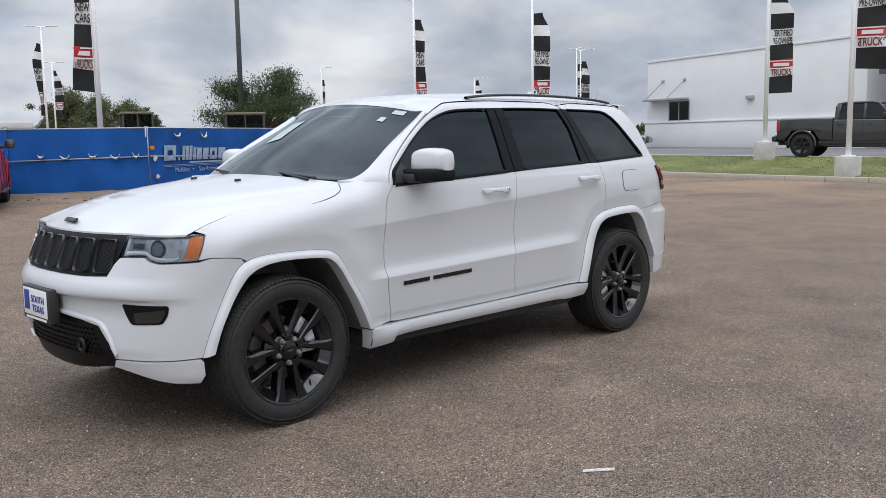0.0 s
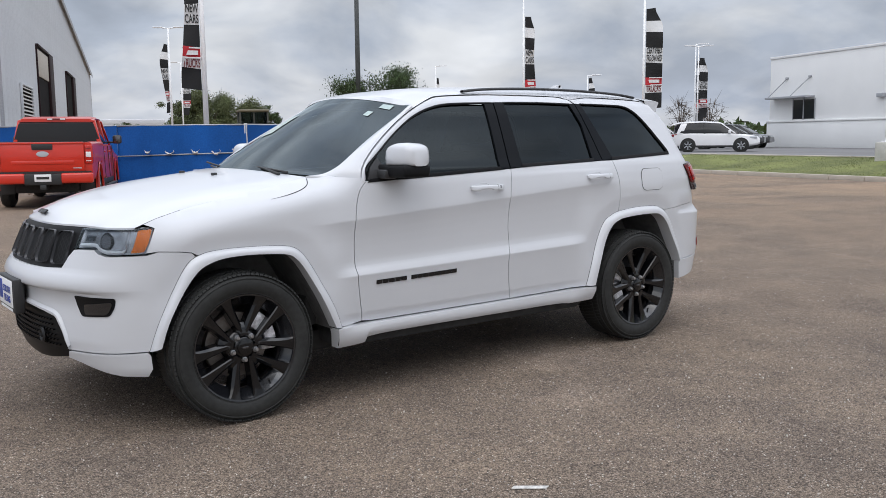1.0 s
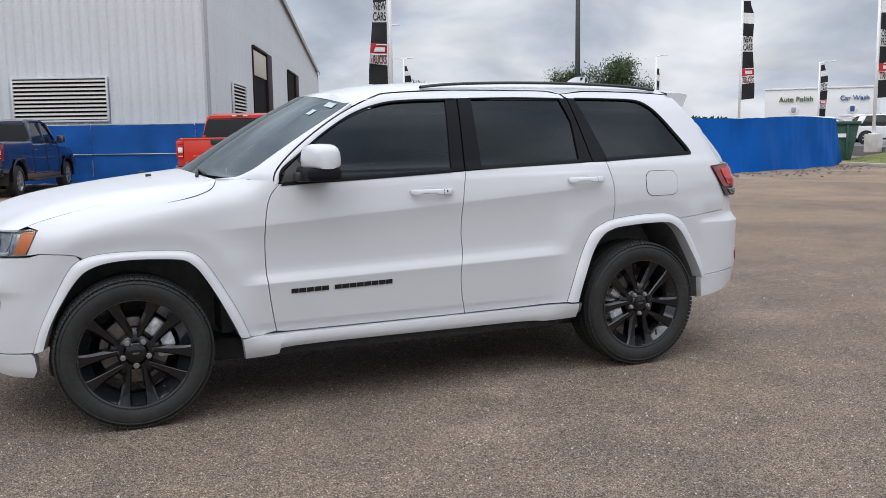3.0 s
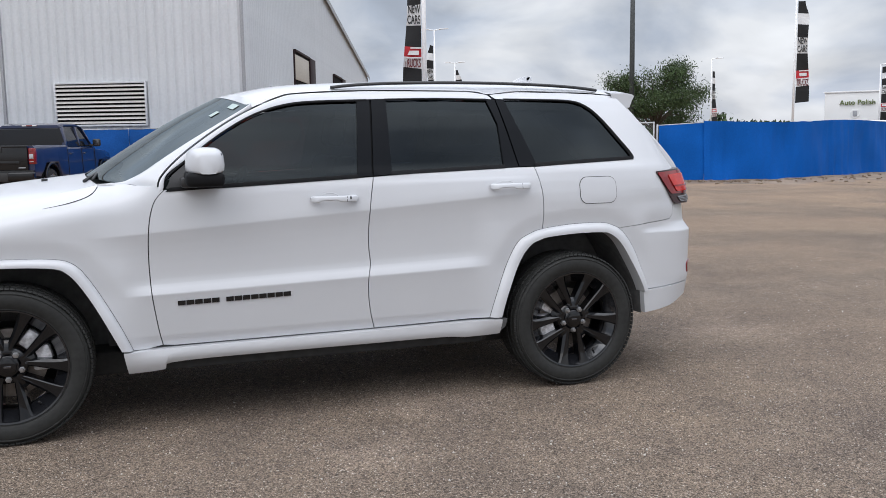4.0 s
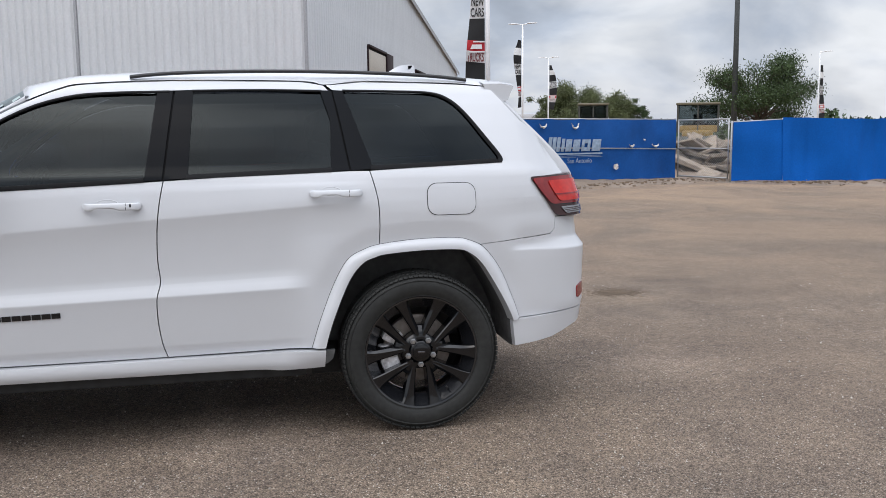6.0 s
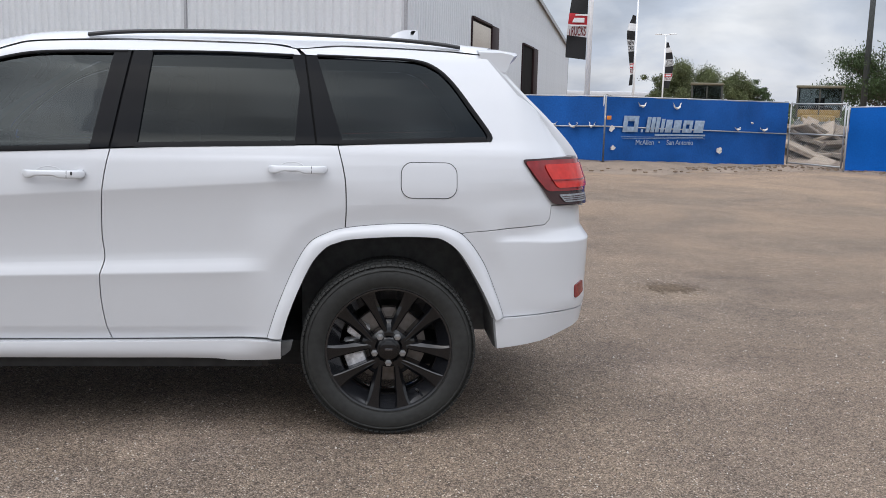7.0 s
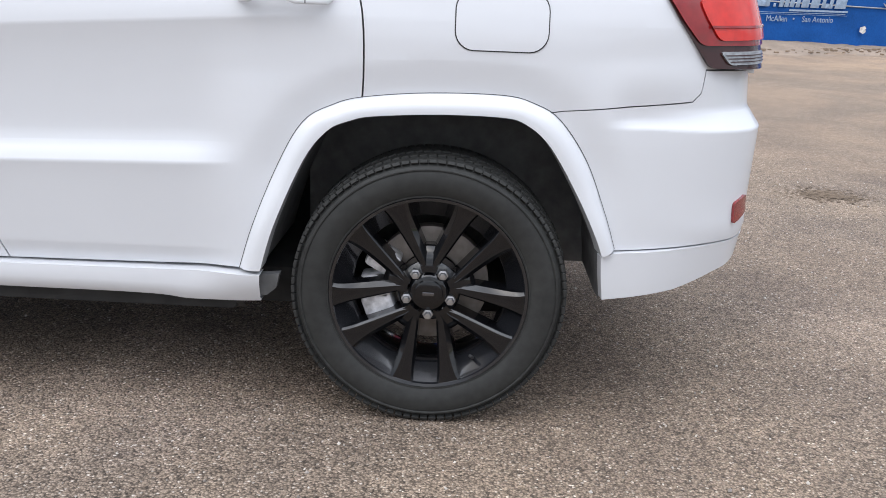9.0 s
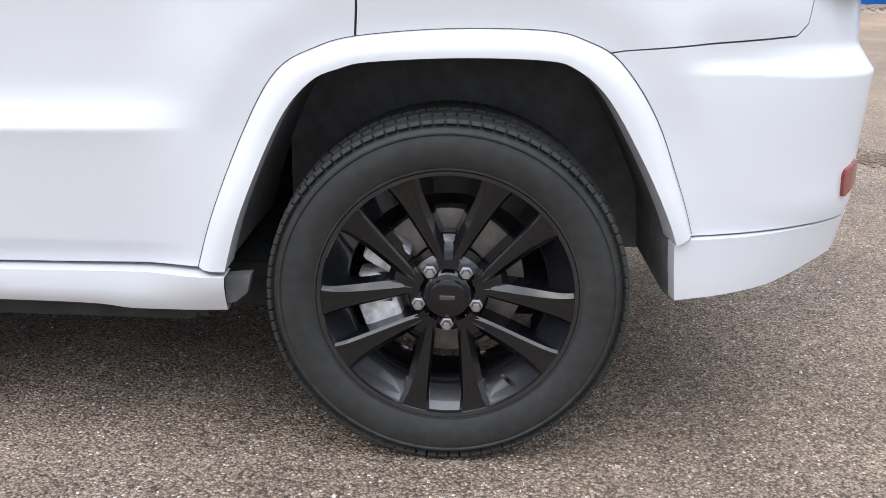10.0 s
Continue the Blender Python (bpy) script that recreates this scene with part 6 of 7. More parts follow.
def loader(place, turn, w=1.6, tall=3.2, arm=False):
    """A machine whose roofed, glazed cab shows above the fence."""
    m = thing("loader", "dusty yellow earth-moving machine with a roofed cab behind the fence", "digger", place, turn, "machines behind the fence")
    part("body", boxm(-1.6, 2.1, -.8, .8, .6, 1.55, bevel=.12), YELLOW_MACHINE, m)
    part("engine_cover", boxm(.9, 2.2, -.62, .62, 1.5, 2.0, bevel=.12), YELLOW_MACHINE, m)
    h = w / 2
    part("cab_roof", boxm(-.86, .86, -h - .10, h + .10, tall - .13, tall, bevel=.045), CAB_ROOF, m)
    for x in (-.74, .74):
        for y in (-h, h):
            part("cab_post", boxm(x - .05, x + .05, y - .05, y + .05, 1.45, tall - .12, bevel=.015), CAB_FRAME, m)
    for x in (-.74, .74):
        part("cab_post", boxm(x - .03, x + .03, -.035, .035, 1.45, tall - .12, bevel=.01), CAB_FRAME, m)
        part("cab_glass", boxm(x - .006, x + .006, -h + .05, h - .05, 1.85, tall - .14), CAB_GLASS, m)
        part("cab_panel", boxm(x - .02, x + .02, -h + .05, h - .05, 1.45, 1.83, bevel=.01), YELLOW_MACHINE, m)
    for y in (-h, h):
        part("cab_glass", boxm(-.69, .69, y - .006, y + .006, 1.85, tall - .14), CAB_GLASS, m)
        part("cab_panel", boxm(-.69, .69, y - .02, y + .02, 1.45, 1.83, bevel=.01), YELLOW_MACHINE, m)
    seat = part("seat", boxm(-.25, .25, -.25, .25, 1.5, 1.75, bevel=.05), SEAT, m)
    part("seat_back", boxm(.15, .28, -.24, .24, 1.7, 2.45, bevel=.05), SEAT, seat)
    for x in (-1.1, 1.3):
        for y in (-.85, .85):
            t = part("wheel", lathe([(-.2, .3), (-.22, .5), (-.15, .66), (.15, .66), (.22, .5), (.2, .3)], 24), RUBBER, m)
            t.location = (x, y, .66)
    if arm:
        for y in (-.45, .45):
            part("lift_arm", boxm(-3.0, -1.2, y - .10, y + .10, 1.15, 1.5, bevel=.05), YELLOW_MACHINE, m)
        part("bucket", hull([(-3.7, .95, .95, .15, .95, .06), (-3.0, 1.05, 1.05, .10, 1.25, .08)]), CAB_FRAME, m)
    return m


CAB_GLASS = glass("cab_glass", (.55, .58, .58), ior=1.2)
CAB_ROOF = mat("cab_roof_paint", (.17, .15, .10), .6, grain=.2, scale=8)


# ---- flag poles ----
def flag_cloth(parent, width, tall, turn, seed, words, stripes, slack=0.0):
    """A tall feather banner: bands of cloth, each a part, waving; lettered bands carry their words."""
    r = random.Random(seed)
    ph = r.uniform(0, 6)
    total = sum(h for h, _, _ in stripes)
    z = tall
    holder = new("banner")
    holder.parent = parent
    holder.matrix_basis = pose(0, 0, 0, 0, 0, turn)

    def at(u, zz):
        wave = .10 * math.sin(1.5 * zz + ph) * u + .05 * math.sin(4.2 * zz + 2 * u + ph) * u
        edge = width * (1 - .45 * ease(tall - .9, tall, zz)) * (1 - slack * (.5 + .5 * math.sin(1.1 * zz + ph)))
        return Vector((.09 + edge * u, wave, zz - .07 * u * math.sin(zz + ph)))

    for h, material, text in stripes:
        hh = h / total * (tall - stripes_low)
        rows = [[at(u, z - hh * k / 6) for u in np.linspace(0, 1, 8)] for k in range(7)]
        part("cloth_band", grid_mesh(rows), material, holder)
        if text:
            lines = text.split("|")
            for i, line in enumerate(lines):
                zz = z - hh * (i + .5) / len(lines)
                size = hh / len(lines) * 1.12
                full = (at(1, zz).x - at(0, zz).x) * .90
                for sgn in (1, -1):
                    if line == "#":
                        b = boxm(-full * .38, full * .38, -.004, .004, -hh * .20, hh * .20)
                        part("logo_bar", b, FLAG_WHITE, holder).matrix_basis = pose(at(.5, zz).x, at(.5, zz).y - sgn * .035, zz)
                        for edge in (-.46, .46):
                            b = boxm(-full * .58, full * .58, -.004, .004, -hh * .06, hh * .06)
                            part("logo_edge", b, FLAG_WHITE, holder).matrix_basis = pose(at(.5, zz).x, at(.5, zz).y - sgn * .030, zz + edge * hh)
                    else:
                        lettering(line, holder, DARK_RED_PRINT if line == "TRUCKS" else BLACK_PRINT, (at(.5, zz).x, at(.5, zz).y - sgn * .05, zz), 90, 0, 0 if sgn == 1 else 180, size, bold=.022, fit=full)
        z -= hh


stripes_low = 3.0
NEW_CARS = [(.55, FLAG_BLACK, ""), (.5, FLAG_WHITE, ""), (.6, FLAG_BLACK, ""), (.75, FLAG_WHITE, "NEW|CARS"), (.8, FLAG_BLACK, ""), (.38, FLAG_RED, "#"), (.38, FLAG_WHITE, "TRUCKS"), (.75, FLAG_BLACK, "")]
PRE_OWNED = [(.55, FLAG_BLACK, ""), (.5, FLAG_WHITE, ""), (.7, FLAG_BLACK, ""), (.7, FLAG_WHITE, "CERTIFIED|PRE-OWNED"), (.7, FLAG_BLACK, ""), (.36, FLAG_RED, "#"), (.36, FLAG_WHITE, "TRUCKS"), (.75, FLAG_BLACK, "")]


def flag_pole(x, y, z, tall, turn, low, high, stripes, width=.8, lamp=0, seed=0, radius=.075, slack=0.0, block=False):
    global stripes_low
    stripes_low = low - z
    p = thing("lamp_pole", "white steel lamp pole with a striped sales banner", "lamp pole", (x, y, z), 0, "lamp poles with banners")
    bm = bmesh.new()
    tube(bm, (0, 0, 0), (0, 0, tall), radius, radius * .62, 14)
    part("pole", bm, POLE_WHITE, p)
    flag_cloth(p, width, high - z, turn, seed, None, stripes, slack)
    for a in {0: (), 1: (180,), 2: (0,), 3: (0, 180)}[lamp]:
        bm = bmesh.new()
        tube(bm, (0, 0, tall - .05), (.5, 0, tall + .02), .035, n=8)
        box(bm, .35, 1.0, -.14, .14, tall, tall + .06, .02)
        part("lamp_head", bm, POLE_WHITE, p).matrix_basis = pose(0, 0, 0, 0, 0, a - 35)
    if block:
        part("pole_foot", boxm(-.16, .16, -.16, .16, .66, .70, bevel=.01), POLE_WHITE, p)
        part("concrete_base", boxm(-.29, .29, -.29, .29, -.2, .66, bevel=.03), CONCRETE, p)
    return p


flag_pole(9.25, 22.9, 0, 9.5, 165, 2.95, 7.0, NEW_CARS, .60, 0, 3, .09, .30)
flag_pole(20.3, 55.7, 0, 8.9, 150, 3.3, 7.8, NEW_CARS, .52, 3, 5, .08, .6)
flag_pole(29.5, 77.7, 0, 8.6, -20, 3.8, 7.9, PRE_OWNED, .72, 3, 6, .08, .55)
flag_pole(33.2, 34.7, .3, 9.0, -40, 3.0, 8.2, NEW_CARS, .66, 1, 8, .07, .22)
flag_pole(35.0, 27.4, .45, 8.3, -45, 2.8, 7.9, PRE_OWNED, .85, 2, 9, .085, 0, True)
flag_pole(50.0, 35.4, .5, 7.0, -50, 2.6, 6.7, PRE_OWNED, .56, 3, 12, .06)
flag_pole(46.2, 42.2, .5, 5.3, -45, 2.2, 5.6, NEW_CARS, .46, 2, 14, .06, .3)
flag_pole(48.9, 64.3, .3, 7.8, -40, 2.2, 7.0, NEW_CARS, .46, 2, 16, .07, .5)
flag_pole(57.0, 41.0, .5, 8.0, -50, 2.4, 7.2, NEW_CARS, .6, 2, 17, .06, .3)
flag_pole(29.0, 11.45, .45, 9.5, -62, 2.85, 6.5, PRE_OWNED, .78, 0, 21, .085, 0, True)
flag_pole(24.6, 6.75, .05, 9.5, -66, 3.25, 6.9, PRE_OWNED, .82, 0, 23, .085, 0, True)
dark = thing("utility_pole", "tall dark wooden utility pole", "pole", (50.5, 80.7, 0))
bm = bmesh.new()
tube(bm, (0, 0, 0), (0, 0, 22), .30, .22, 14)
part("pole_shaft", bm, POLE_DARK, dark)


# ---- trees ----
def tree(name, label, x, y, tall, spread, seed, leaves, leaf, low=.25, size=.30, count=9, thick=1.0, dome=False):
    """A tapered trunk with limbs, and a crown of small leaves gathered round the twigs, with gaps."""
    r = random.Random(seed)
    t = thing(name, label, "tree", (x, y, 0), 0, "trees behind the fence")
    bm = bmesh.new()
    tube(bm, (0, 0, -.3), (0, 0, tall * .38), .22 * thick, .15 * thick, 9)
    tips = []
    for k in range(count):
        a = 2 * math.pi * k / count + r.uniform(-.3, .3)
        reach, h = spread * r.uniform(.45, 1.0), tall * r.uniform(low + .1, .97)
        if dome:
            f = ((7 * k) % count + .5) / count
            a = 2.4 * k
            h, reach = tall * (low + .12 + (.86 - low) * f), spread * r.uniform(.75, 1.0) * math.sqrt(1 - .80 * f * f)
        elif h > tall * .8:
            reach *= .55
        p0 = Vector((0, 0, tall * r.uniform(.2, .38)))
        p1 = Vector((reach * .5 * math.cos(a), reach * .5 * math.sin(a), (p0.z + h) / 2 + .5))
        p2 = Vector((reach * math.cos(a), reach * math.sin(a), h))
        tube(bm, p0, p1, .09 * thick, .06 * thick, 6)
        tube(bm, p1, p2, .06 * thick, .02, 6)
        for j in range(7):
            q = p1.lerp(p2, r.uniform(.2, 1)) + Vector((r.gauss(0, .5), r.gauss(0, .5), r.gauss(0, .4)))
            tube(bm, p1.lerp(p2, .5), q, .025, .008, 4, False)
            tips.append(q)
        tips.append(p2)
    part("trunk", bm, BARK, t)
    bm = bmesh.new()
    for k in range(leaves):
        c = tips[r.randrange(len(tips))]
        s = min(spread * .105, .55)
        p = c + Vector((r.gauss(0, s), r.gauss(0, s), r.gauss(0, s * .75)))
        if p.z < tall * low:
            continue
        e = Euler((r.uniform(0, 6.3), r.uniform(0, 6.3), r.uniform(0, 6.3))).to_matrix()
        l = size * r.uniform(.5, 1.3)
        bm.faces.new([bm.verts.new(p + e @ Vector(v)) for v in ((-l, 0, 0), (0, l * .42, 0), (l, 0, .1 * l), (0, -l * .42, 0))])
    part("crown", bm, leaf, t, flat=True)
    return t


tree("tree", "loose green mesquite tree with wispy twigs", 54.6, 82.6, 9.3, 6.2, 2, 33000, LEAF_DARK, .22, .125, 37, dome=True)
tree("tree", "dense olive-green tree behind the fence", 33.2, 80.5, 6.5, 3.5, 5, 60000, LEAF_OLIVE, .1, .09, 18)
tree("tree", "dense olive-green tree behind the fence", 31.0, 81.5, 5.3, 1.8, 6, 24000, LEAF_OLIVE, .1, .09, 12)
tree("tree", "dense olive-green tree behind the fence", 36.6, 80.0, 5.5, 3.0, 7, 44000, LEAF_OLIVE, .08, .09, 16)
tree("tree", "low dark green tree behind the fence", 39.2, 80.0, 4.2, 1.6, 10, 16000, LEAF_DARK, .08, .09, 10)


def palm(x, y, tall, reach, seed):
    """A short palm: a ringed trunk and a round head of arching fronds with leaflets."""
    r = random.Random(seed)
    p = thing("palm_tree", "small round-headed green palm behind the fence", "tree", (x, y, 0), 0, "trees behind the fence")
    bm = bmesh.new()
    for k in range(8):
        tube(bm, (0, 0, (tall - reach) * k / 8 - .1), (0, 0, (tall - reach) * (k + 1) / 8), .20, .17, 9)
    part("trunk", bm, BARK, p)
    bm = bmesh.new()
    for k in range(46):
        a, rise = r.uniform(0, 6.28), r.uniform(-.3, 1.3)
        side = Vector((-math.sin(a), math.cos(a), 0))
        for j in range(14):
            u = j / 13
            c = Vector((reach * u * math.cos(a), reach * u * math.sin(a), tall - reach + reach * (rise * u - .75 * u * u)))
            l = .34 * reach * math.sin(math.pi * (.12 + .85 * u))
            for sgn in (1, -1):
                tip = c + side * (sgn * l) + Vector((.25 * l * math.cos(a), .25 * l * math.sin(a), -.35 * l))
                bm.faces.new([bm.verts.new(q) for q in (c, c + Vector((.05 * math.cos(a), .05 * math.sin(a), .03)), tip)])
    part("crown", bm, LEAF_DARK, p, flat=True)


palm(26.4, 84.0, 3.9, 1.5, 8)
tree("tree", "small round green tree far behind the fence", 21.5, 100.0, 5.4, 2.4, 9, 1500, LEAF_DARK, .2, .3, 8)
tree("shrub", "low green shrubs on the skyline", 62.0, 92.0, 3.4, 3.4, 11, 1600, LEAF_DARK, .05, .35, 8)
tree("shrub", "low green shrubs on the skyline", 70.0, 90.0, 3.2, 3.4, 12, 1600, LEAF_DARK, .05, .35, 8)
tree("tree", "bare pale winter tree", 84.8, 64.2, 6.3, 2.0, 15, 0, LEAF_DARK, .2, .3, 26, thick=.45)
tree("tree", "bare pale winter tree", 87.2, 62.0, 6.2, 2.0, 19, 0, LEAF_DARK, .2, .3, 26, thick=.45)
bm = bmesh.new()
for k in range(9000):
    a = radians(rng.uniform(-25, 75))
    d = rng.uniform(190, 230)
    h = 3.4 + 1.6 * noise.noise((a * 14, 0, 5)) + 1.0 * noise.noise((a * 50, 0, 9))
    p = Vector((d * math.sin(a), d * math.cos(a), rng.uniform(0, max(h, .8))))
    l = rng.uniform(.5, 1.2)
    e = Euler((rng.uniform(0, 6.3), rng.uniform(0, 6.3), rng.uniform(0, 6.3))).to_matrix()
    bm.faces.new([bm.verts.new(p + e @ Vector(v)) for v in ((-l, 0, 0), (0, l * .6, 0), (l, 0, 0), (0, -l * .6, 0))])
thing_mesh("far_woods", bm, LEAF_DARK, "low dark woods on the horizon", "woods", kind="stuff", flat=True)


# ---- metal hall ----
CX, CY = 3.90, 25.31
DA, DB = Vector((-.912, .410, 0)), Vector((.326, .9455, 0))
hall = thing("metal_hall", "large pale ribbed metal hall with louvres and dark doorways", "building", (CX, CY, 0))


def rib_panel(width, tall_at, openings):
    """A sheet of ribbed siding, its top cut to the roof, as a shared mesh builder."""
    bm = bmesh.new()
    prof = []
    n = 3
    for k in range(n):
        x0 = width * k / n
        w = width / n
        prof += [(x0, 0), (x0 + w * .40, 0), (x0 + w * .46, -.035), (x0 + w * .58, -.035), (x0 + w * .64, 0)]
    prof.append((width, 0))
    low = [bm.verts.new((x, y, 0)) for x, y in prof]
    top = [bm.verts.new((x, y, tall_at(x))) for x, y in prof]
    for k in range(len(prof) - 1):
        bm.faces.new((low[k], low[k + 1], top[k + 1], top[k]))
    return bm


TALL = 10.8
turn_a = math.degrees(math.atan2(-DA.y, -DA.x))
me = None
for k in range(30):
    if me is None:
        ob = part("siding_sheet", rib_panel(.915, lambda x: TALL, ()), METAL_SIDING, hall, sharp=20)
        me = ob.data
    else:
        ob = new("siding_sheet", me)
        ob.parent = hall
    p = DA * (.915 * (k + 1))
    ob.matrix_basis = pose(p.x, p.y, 0, 0, 0, turn_a)
turn_b = math.degrees(math.atan2(DB.y, DB.x))


def roof_b(m):
    return 10.85 - .104 * m


for k in range(47):
    m0 = .93 * k
    ob = part("siding_sheet", rib_panel(.93, lambda x: roof_b(m0 + x), ()), METAL_SIDING, hall, sharp=20)
    p = DB * m0
    ob.matrix_basis = pose(p.x, p.y, 0, 0, 0, turn_b)
for p, h in ((Vector((0, 0, 0)), TALL), (DB * 43.72, roof_b(43.72)), (DA * 8.2, TALL)):
    part("corner_trim", boxm(-.05, .05, -.05, .05, 0, h, bevel=.01), METAL_TRIM, hall).matrix_basis = pose(p.x, p.y, 0, 0, 0, turn_b)
rows = [[Vector((0, 0, 0)) + DB * m + Vector((.04, -.10, roof_b(m) + dz)) + DA * d for m in (0, 43.9)] for d, dz in ((-.12, -.14), (-.14, .10), (0, .12), (14, .12))]
part("roof_edge", turn_out(grid_mesh(rows), (0, 20, 3)), METAL_TRIM, hall, flat=True)


def louvre(m0, m1, z0, z1, direction, turn, slats):
    w = abs(m1 - m0)
    lv = thing_part("louvre", hall)
    p = direction * m0
    lv.matrix_basis = pose(p.x, p.y, 0, 0, 0, turn)
    # dark sheet, painted as the shade between the slats
    part("shade_backing", boxm(0, w, -.045, -.038, z0, z1), OPENING_SHADE, lv)
    for x0, x1, a, b in ((-.06, .0, z0 - .06, z1 + .06), (w, w + .06, z0 - .06, z1 + .06), (0, w, z1, z1 + .06), (0, w, z0 - .06, z0)):
        part("louvre_frame", boxm(x0, x1, -.11, -.03, a, b, bevel=.006), METAL_SIDING, lv)
    for k in range(slats):
        zz = z0 + (z1 - z0) * (k + .5) / slats
        b = boxm(0, w, -.052, .052, -.008, .008)
        ob_ = part("slat", b, LOUVRE_MAT, lv)
        ob_.matrix_basis = pose(0, -.075, zz, 42, 0, 0)


louvre(6.36, 3.32, 2.02, 3.34, DA, turn_a, 10)
louvre(4.1, 6.95, 2.05, 3.36, DB, turn_b, 10)
for m0, m1, z1, lit in ((9.25, 14.6, 5.15, True), (22.0, 27.1, 5.02, False)):
    d = thing_part("doorway", hall)
    p = DB * m0
    d.matrix_basis = pose(p.x, p.y, 0, 0, 0, turn_b)
    w = m1 - m0
    # flat dark sheet on the siding, the hall's inner darkness in its colour
    part("door_shade_sheet", boxm(0, w, -.05, -.042, 0, z1), OPENING_SHADE, d)
    part("door_jamb", boxm(-.05, .0, -.10, -.03, 0, z1 + .06, bevel=.01), MAROON, d)
    part("door_jamb", boxm(w - 1.5, w + .05, -.16, -.03, 0, z1 + .06, bevel=.01), MAROON, d, "wide maroon door jamb")
    part("door_head", boxm(0, w - 1.5, -.14, -.03, z1, z1 + .10, bevel=.01), MAROON, d)
    if lit:
        part("roller_door", boxm(.10, w - 1.6, -.10, -.055, z1 - 1.15, z1 - .10, bevel=.01), mat("roller_door", (.50, .46, .40), .7, grain=.1, scale=10), d)


# ---- white stucco sales building ----
W0, W1 = Vector((56.0, 33.7, .5)), Vector((49.8, 15.6, .5))
wlen = (W1 - W0).length
wturn = math.degrees(math.atan2(W1.y - W0.y, W1.x - W0.x))
sales = thing("sales_building", "plain white stucco sales building with a shaded window", "building", W0, wturn)
part("wall", boxm(0, wlen, 0, 12, 0, 6.2, bevel=.04), STUCCO, sales)
part("wall_cap", boxm(-.06, wlen + .06, -.06, 12.06, 6.2, 6.36, bevel=.02), STUCCO, sales)
part("base_ledge", boxm(-.10, wlen + .05, -.12, 0, 0, 1.75, bevel=.03), STUCCO, sales)
part("ledge_cap", boxm(-.14, wlen + .05, -.18, 0, 1.75, 1.87, bevel=.02), STUCCO, sales)
win = thing_part("window", sales)
part("pane", boxm(2.55, 3.55, -.03, .0, 1.95, 3.25), BLUE_GLASS, win)
part("pane", boxm(3.62, 4.65, -.03, .0, 1.95, 3.25), BLUE_GLASS, win)
for x in (2.5, 3.55, 4.65):
    part("window_frame", boxm(x, x + .07, -.06, .0, 1.9, 3.3), METAL_TRIM, win)
can = thing_part("canopy", sales)
part("canopy_slab", boxm(.4, 4.6, -.75, 0, 3.36, 3.50, bevel=.02), METAL_TRIM, can)
for x in (.7, 3.0):
    bm = bmesh.new()
    tube(bm, (x, -.7, 3.50), (x + 1.1, -.02, 4.75), .03, n=8)
    box(bm, x + 1.0, x + 1.25, -.1, 0, 4.7, 4.85, .02)
    part("canopy_tie", bm, METAL_TRIM, can)
part("wall_lamp", boxm(10.2, 10.75, -.25, 0, 3.1, 3.35, bevel=.03), METAL_TRIM, sales)
part("wing_wall", boxm(wlen, wlen + 12, 2.2, 12, 0, 6.2, bevel=.04), STUCCO, sales)
part("fascia", boxm(wlen + 1.2, wlen + 12, -.6, 2.2, 4.0, 6.6, bevel=.04), mat("dark_grey_fascia", (.10, .105, .115), .5, grain=.08, scale=3), sales)
front = thing_part("shop_front", sales)
for k in range(6):
    x = wlen + .15 + 1.75 * k
    part("pane", boxm(x, x + 1.68, 2.10, 2.14, .1, 2.7), BLUE_GLASS, front)
    part("mullion", boxm(x + 1.68, x + 1.75, 2.06, 2.18, 0, 2.8), METAL_TRIM, front)
part("transom", boxm(wlen + .1, wlen + 10.7, 2.06, 2.18, 2.72, 2.86), METAL_TRIM, front)

# car-wash building far behind with its signs
wash = thing("car_wash_building", "long white car-wash building with lettered signs", "building", (53.3, 55.2, .3), -50)
part("wall", boxm(0, 8.4, 0, 8, 0, 4.3, bevel=.03), STUCCO, wash)
part("parapet", boxm(-.08, 8.48, -.08, 8.08, 4.3, 4.42, bevel=.02), STUCCO, wash)
GREEN_SIGN, BLUE_SIGN = mat("green_sign_letters", (.10, .14, .02), .5), mat("blue_sign_letters", (.02, .10, .28), .5)
lettering("Auto Polish", wash, GREEN_SIGN, (2.45, -.08, 3.50), 90, 0, 0, .56, .05)
lettering("Car Wash", wash, BLUE_SIGN, (6.85, -.08, 3.50), 90, 0, 0, .52, .05)
for x, tone in ((2.3, METAL_TRIM), (6.7, BLUE_SIGN)):
    emblem = thing_part("sign_mark", wash)
    part("sign_disc", lathe([(-.07, .0), (-.07, .34), (-.03, .38), (0, .38)], 20), STUCCO, emblem).matrix_basis = pose(x, 0, 2.62)
    part("sign_figure", boxm(x - .16, x + .16, -.10, -.06, 2.42, 2.84, bevel=.05), tone, emblem)
    part("sign_scroll", boxm(x - .95, x + .95, -.05, 0, 2.02, 2.20, bevel=.03), STUCCO, emblem)
part("door", boxm(7.2, 8.1, -.03, 0, 0, 2.2), BLUE_GLASS, wash)
low = thing("storage_building", "long low pale building far behind the fence", "building", (22, 104, 0), -14)
part("wall", boxm(0, 14, 0, 12, 0, 3.2, bevel=.05), mat("tan_stucco", (.45, .40, .34), .9, grain=.05, scale=3), low)
part("roof", boxm(-.4, 14.4, -.5, 12.4, 3.2, 3.95, bevel=.1), mat("pale_metal_roof", (.6, .61, .63), .5, grain=.05, scale=1), low)

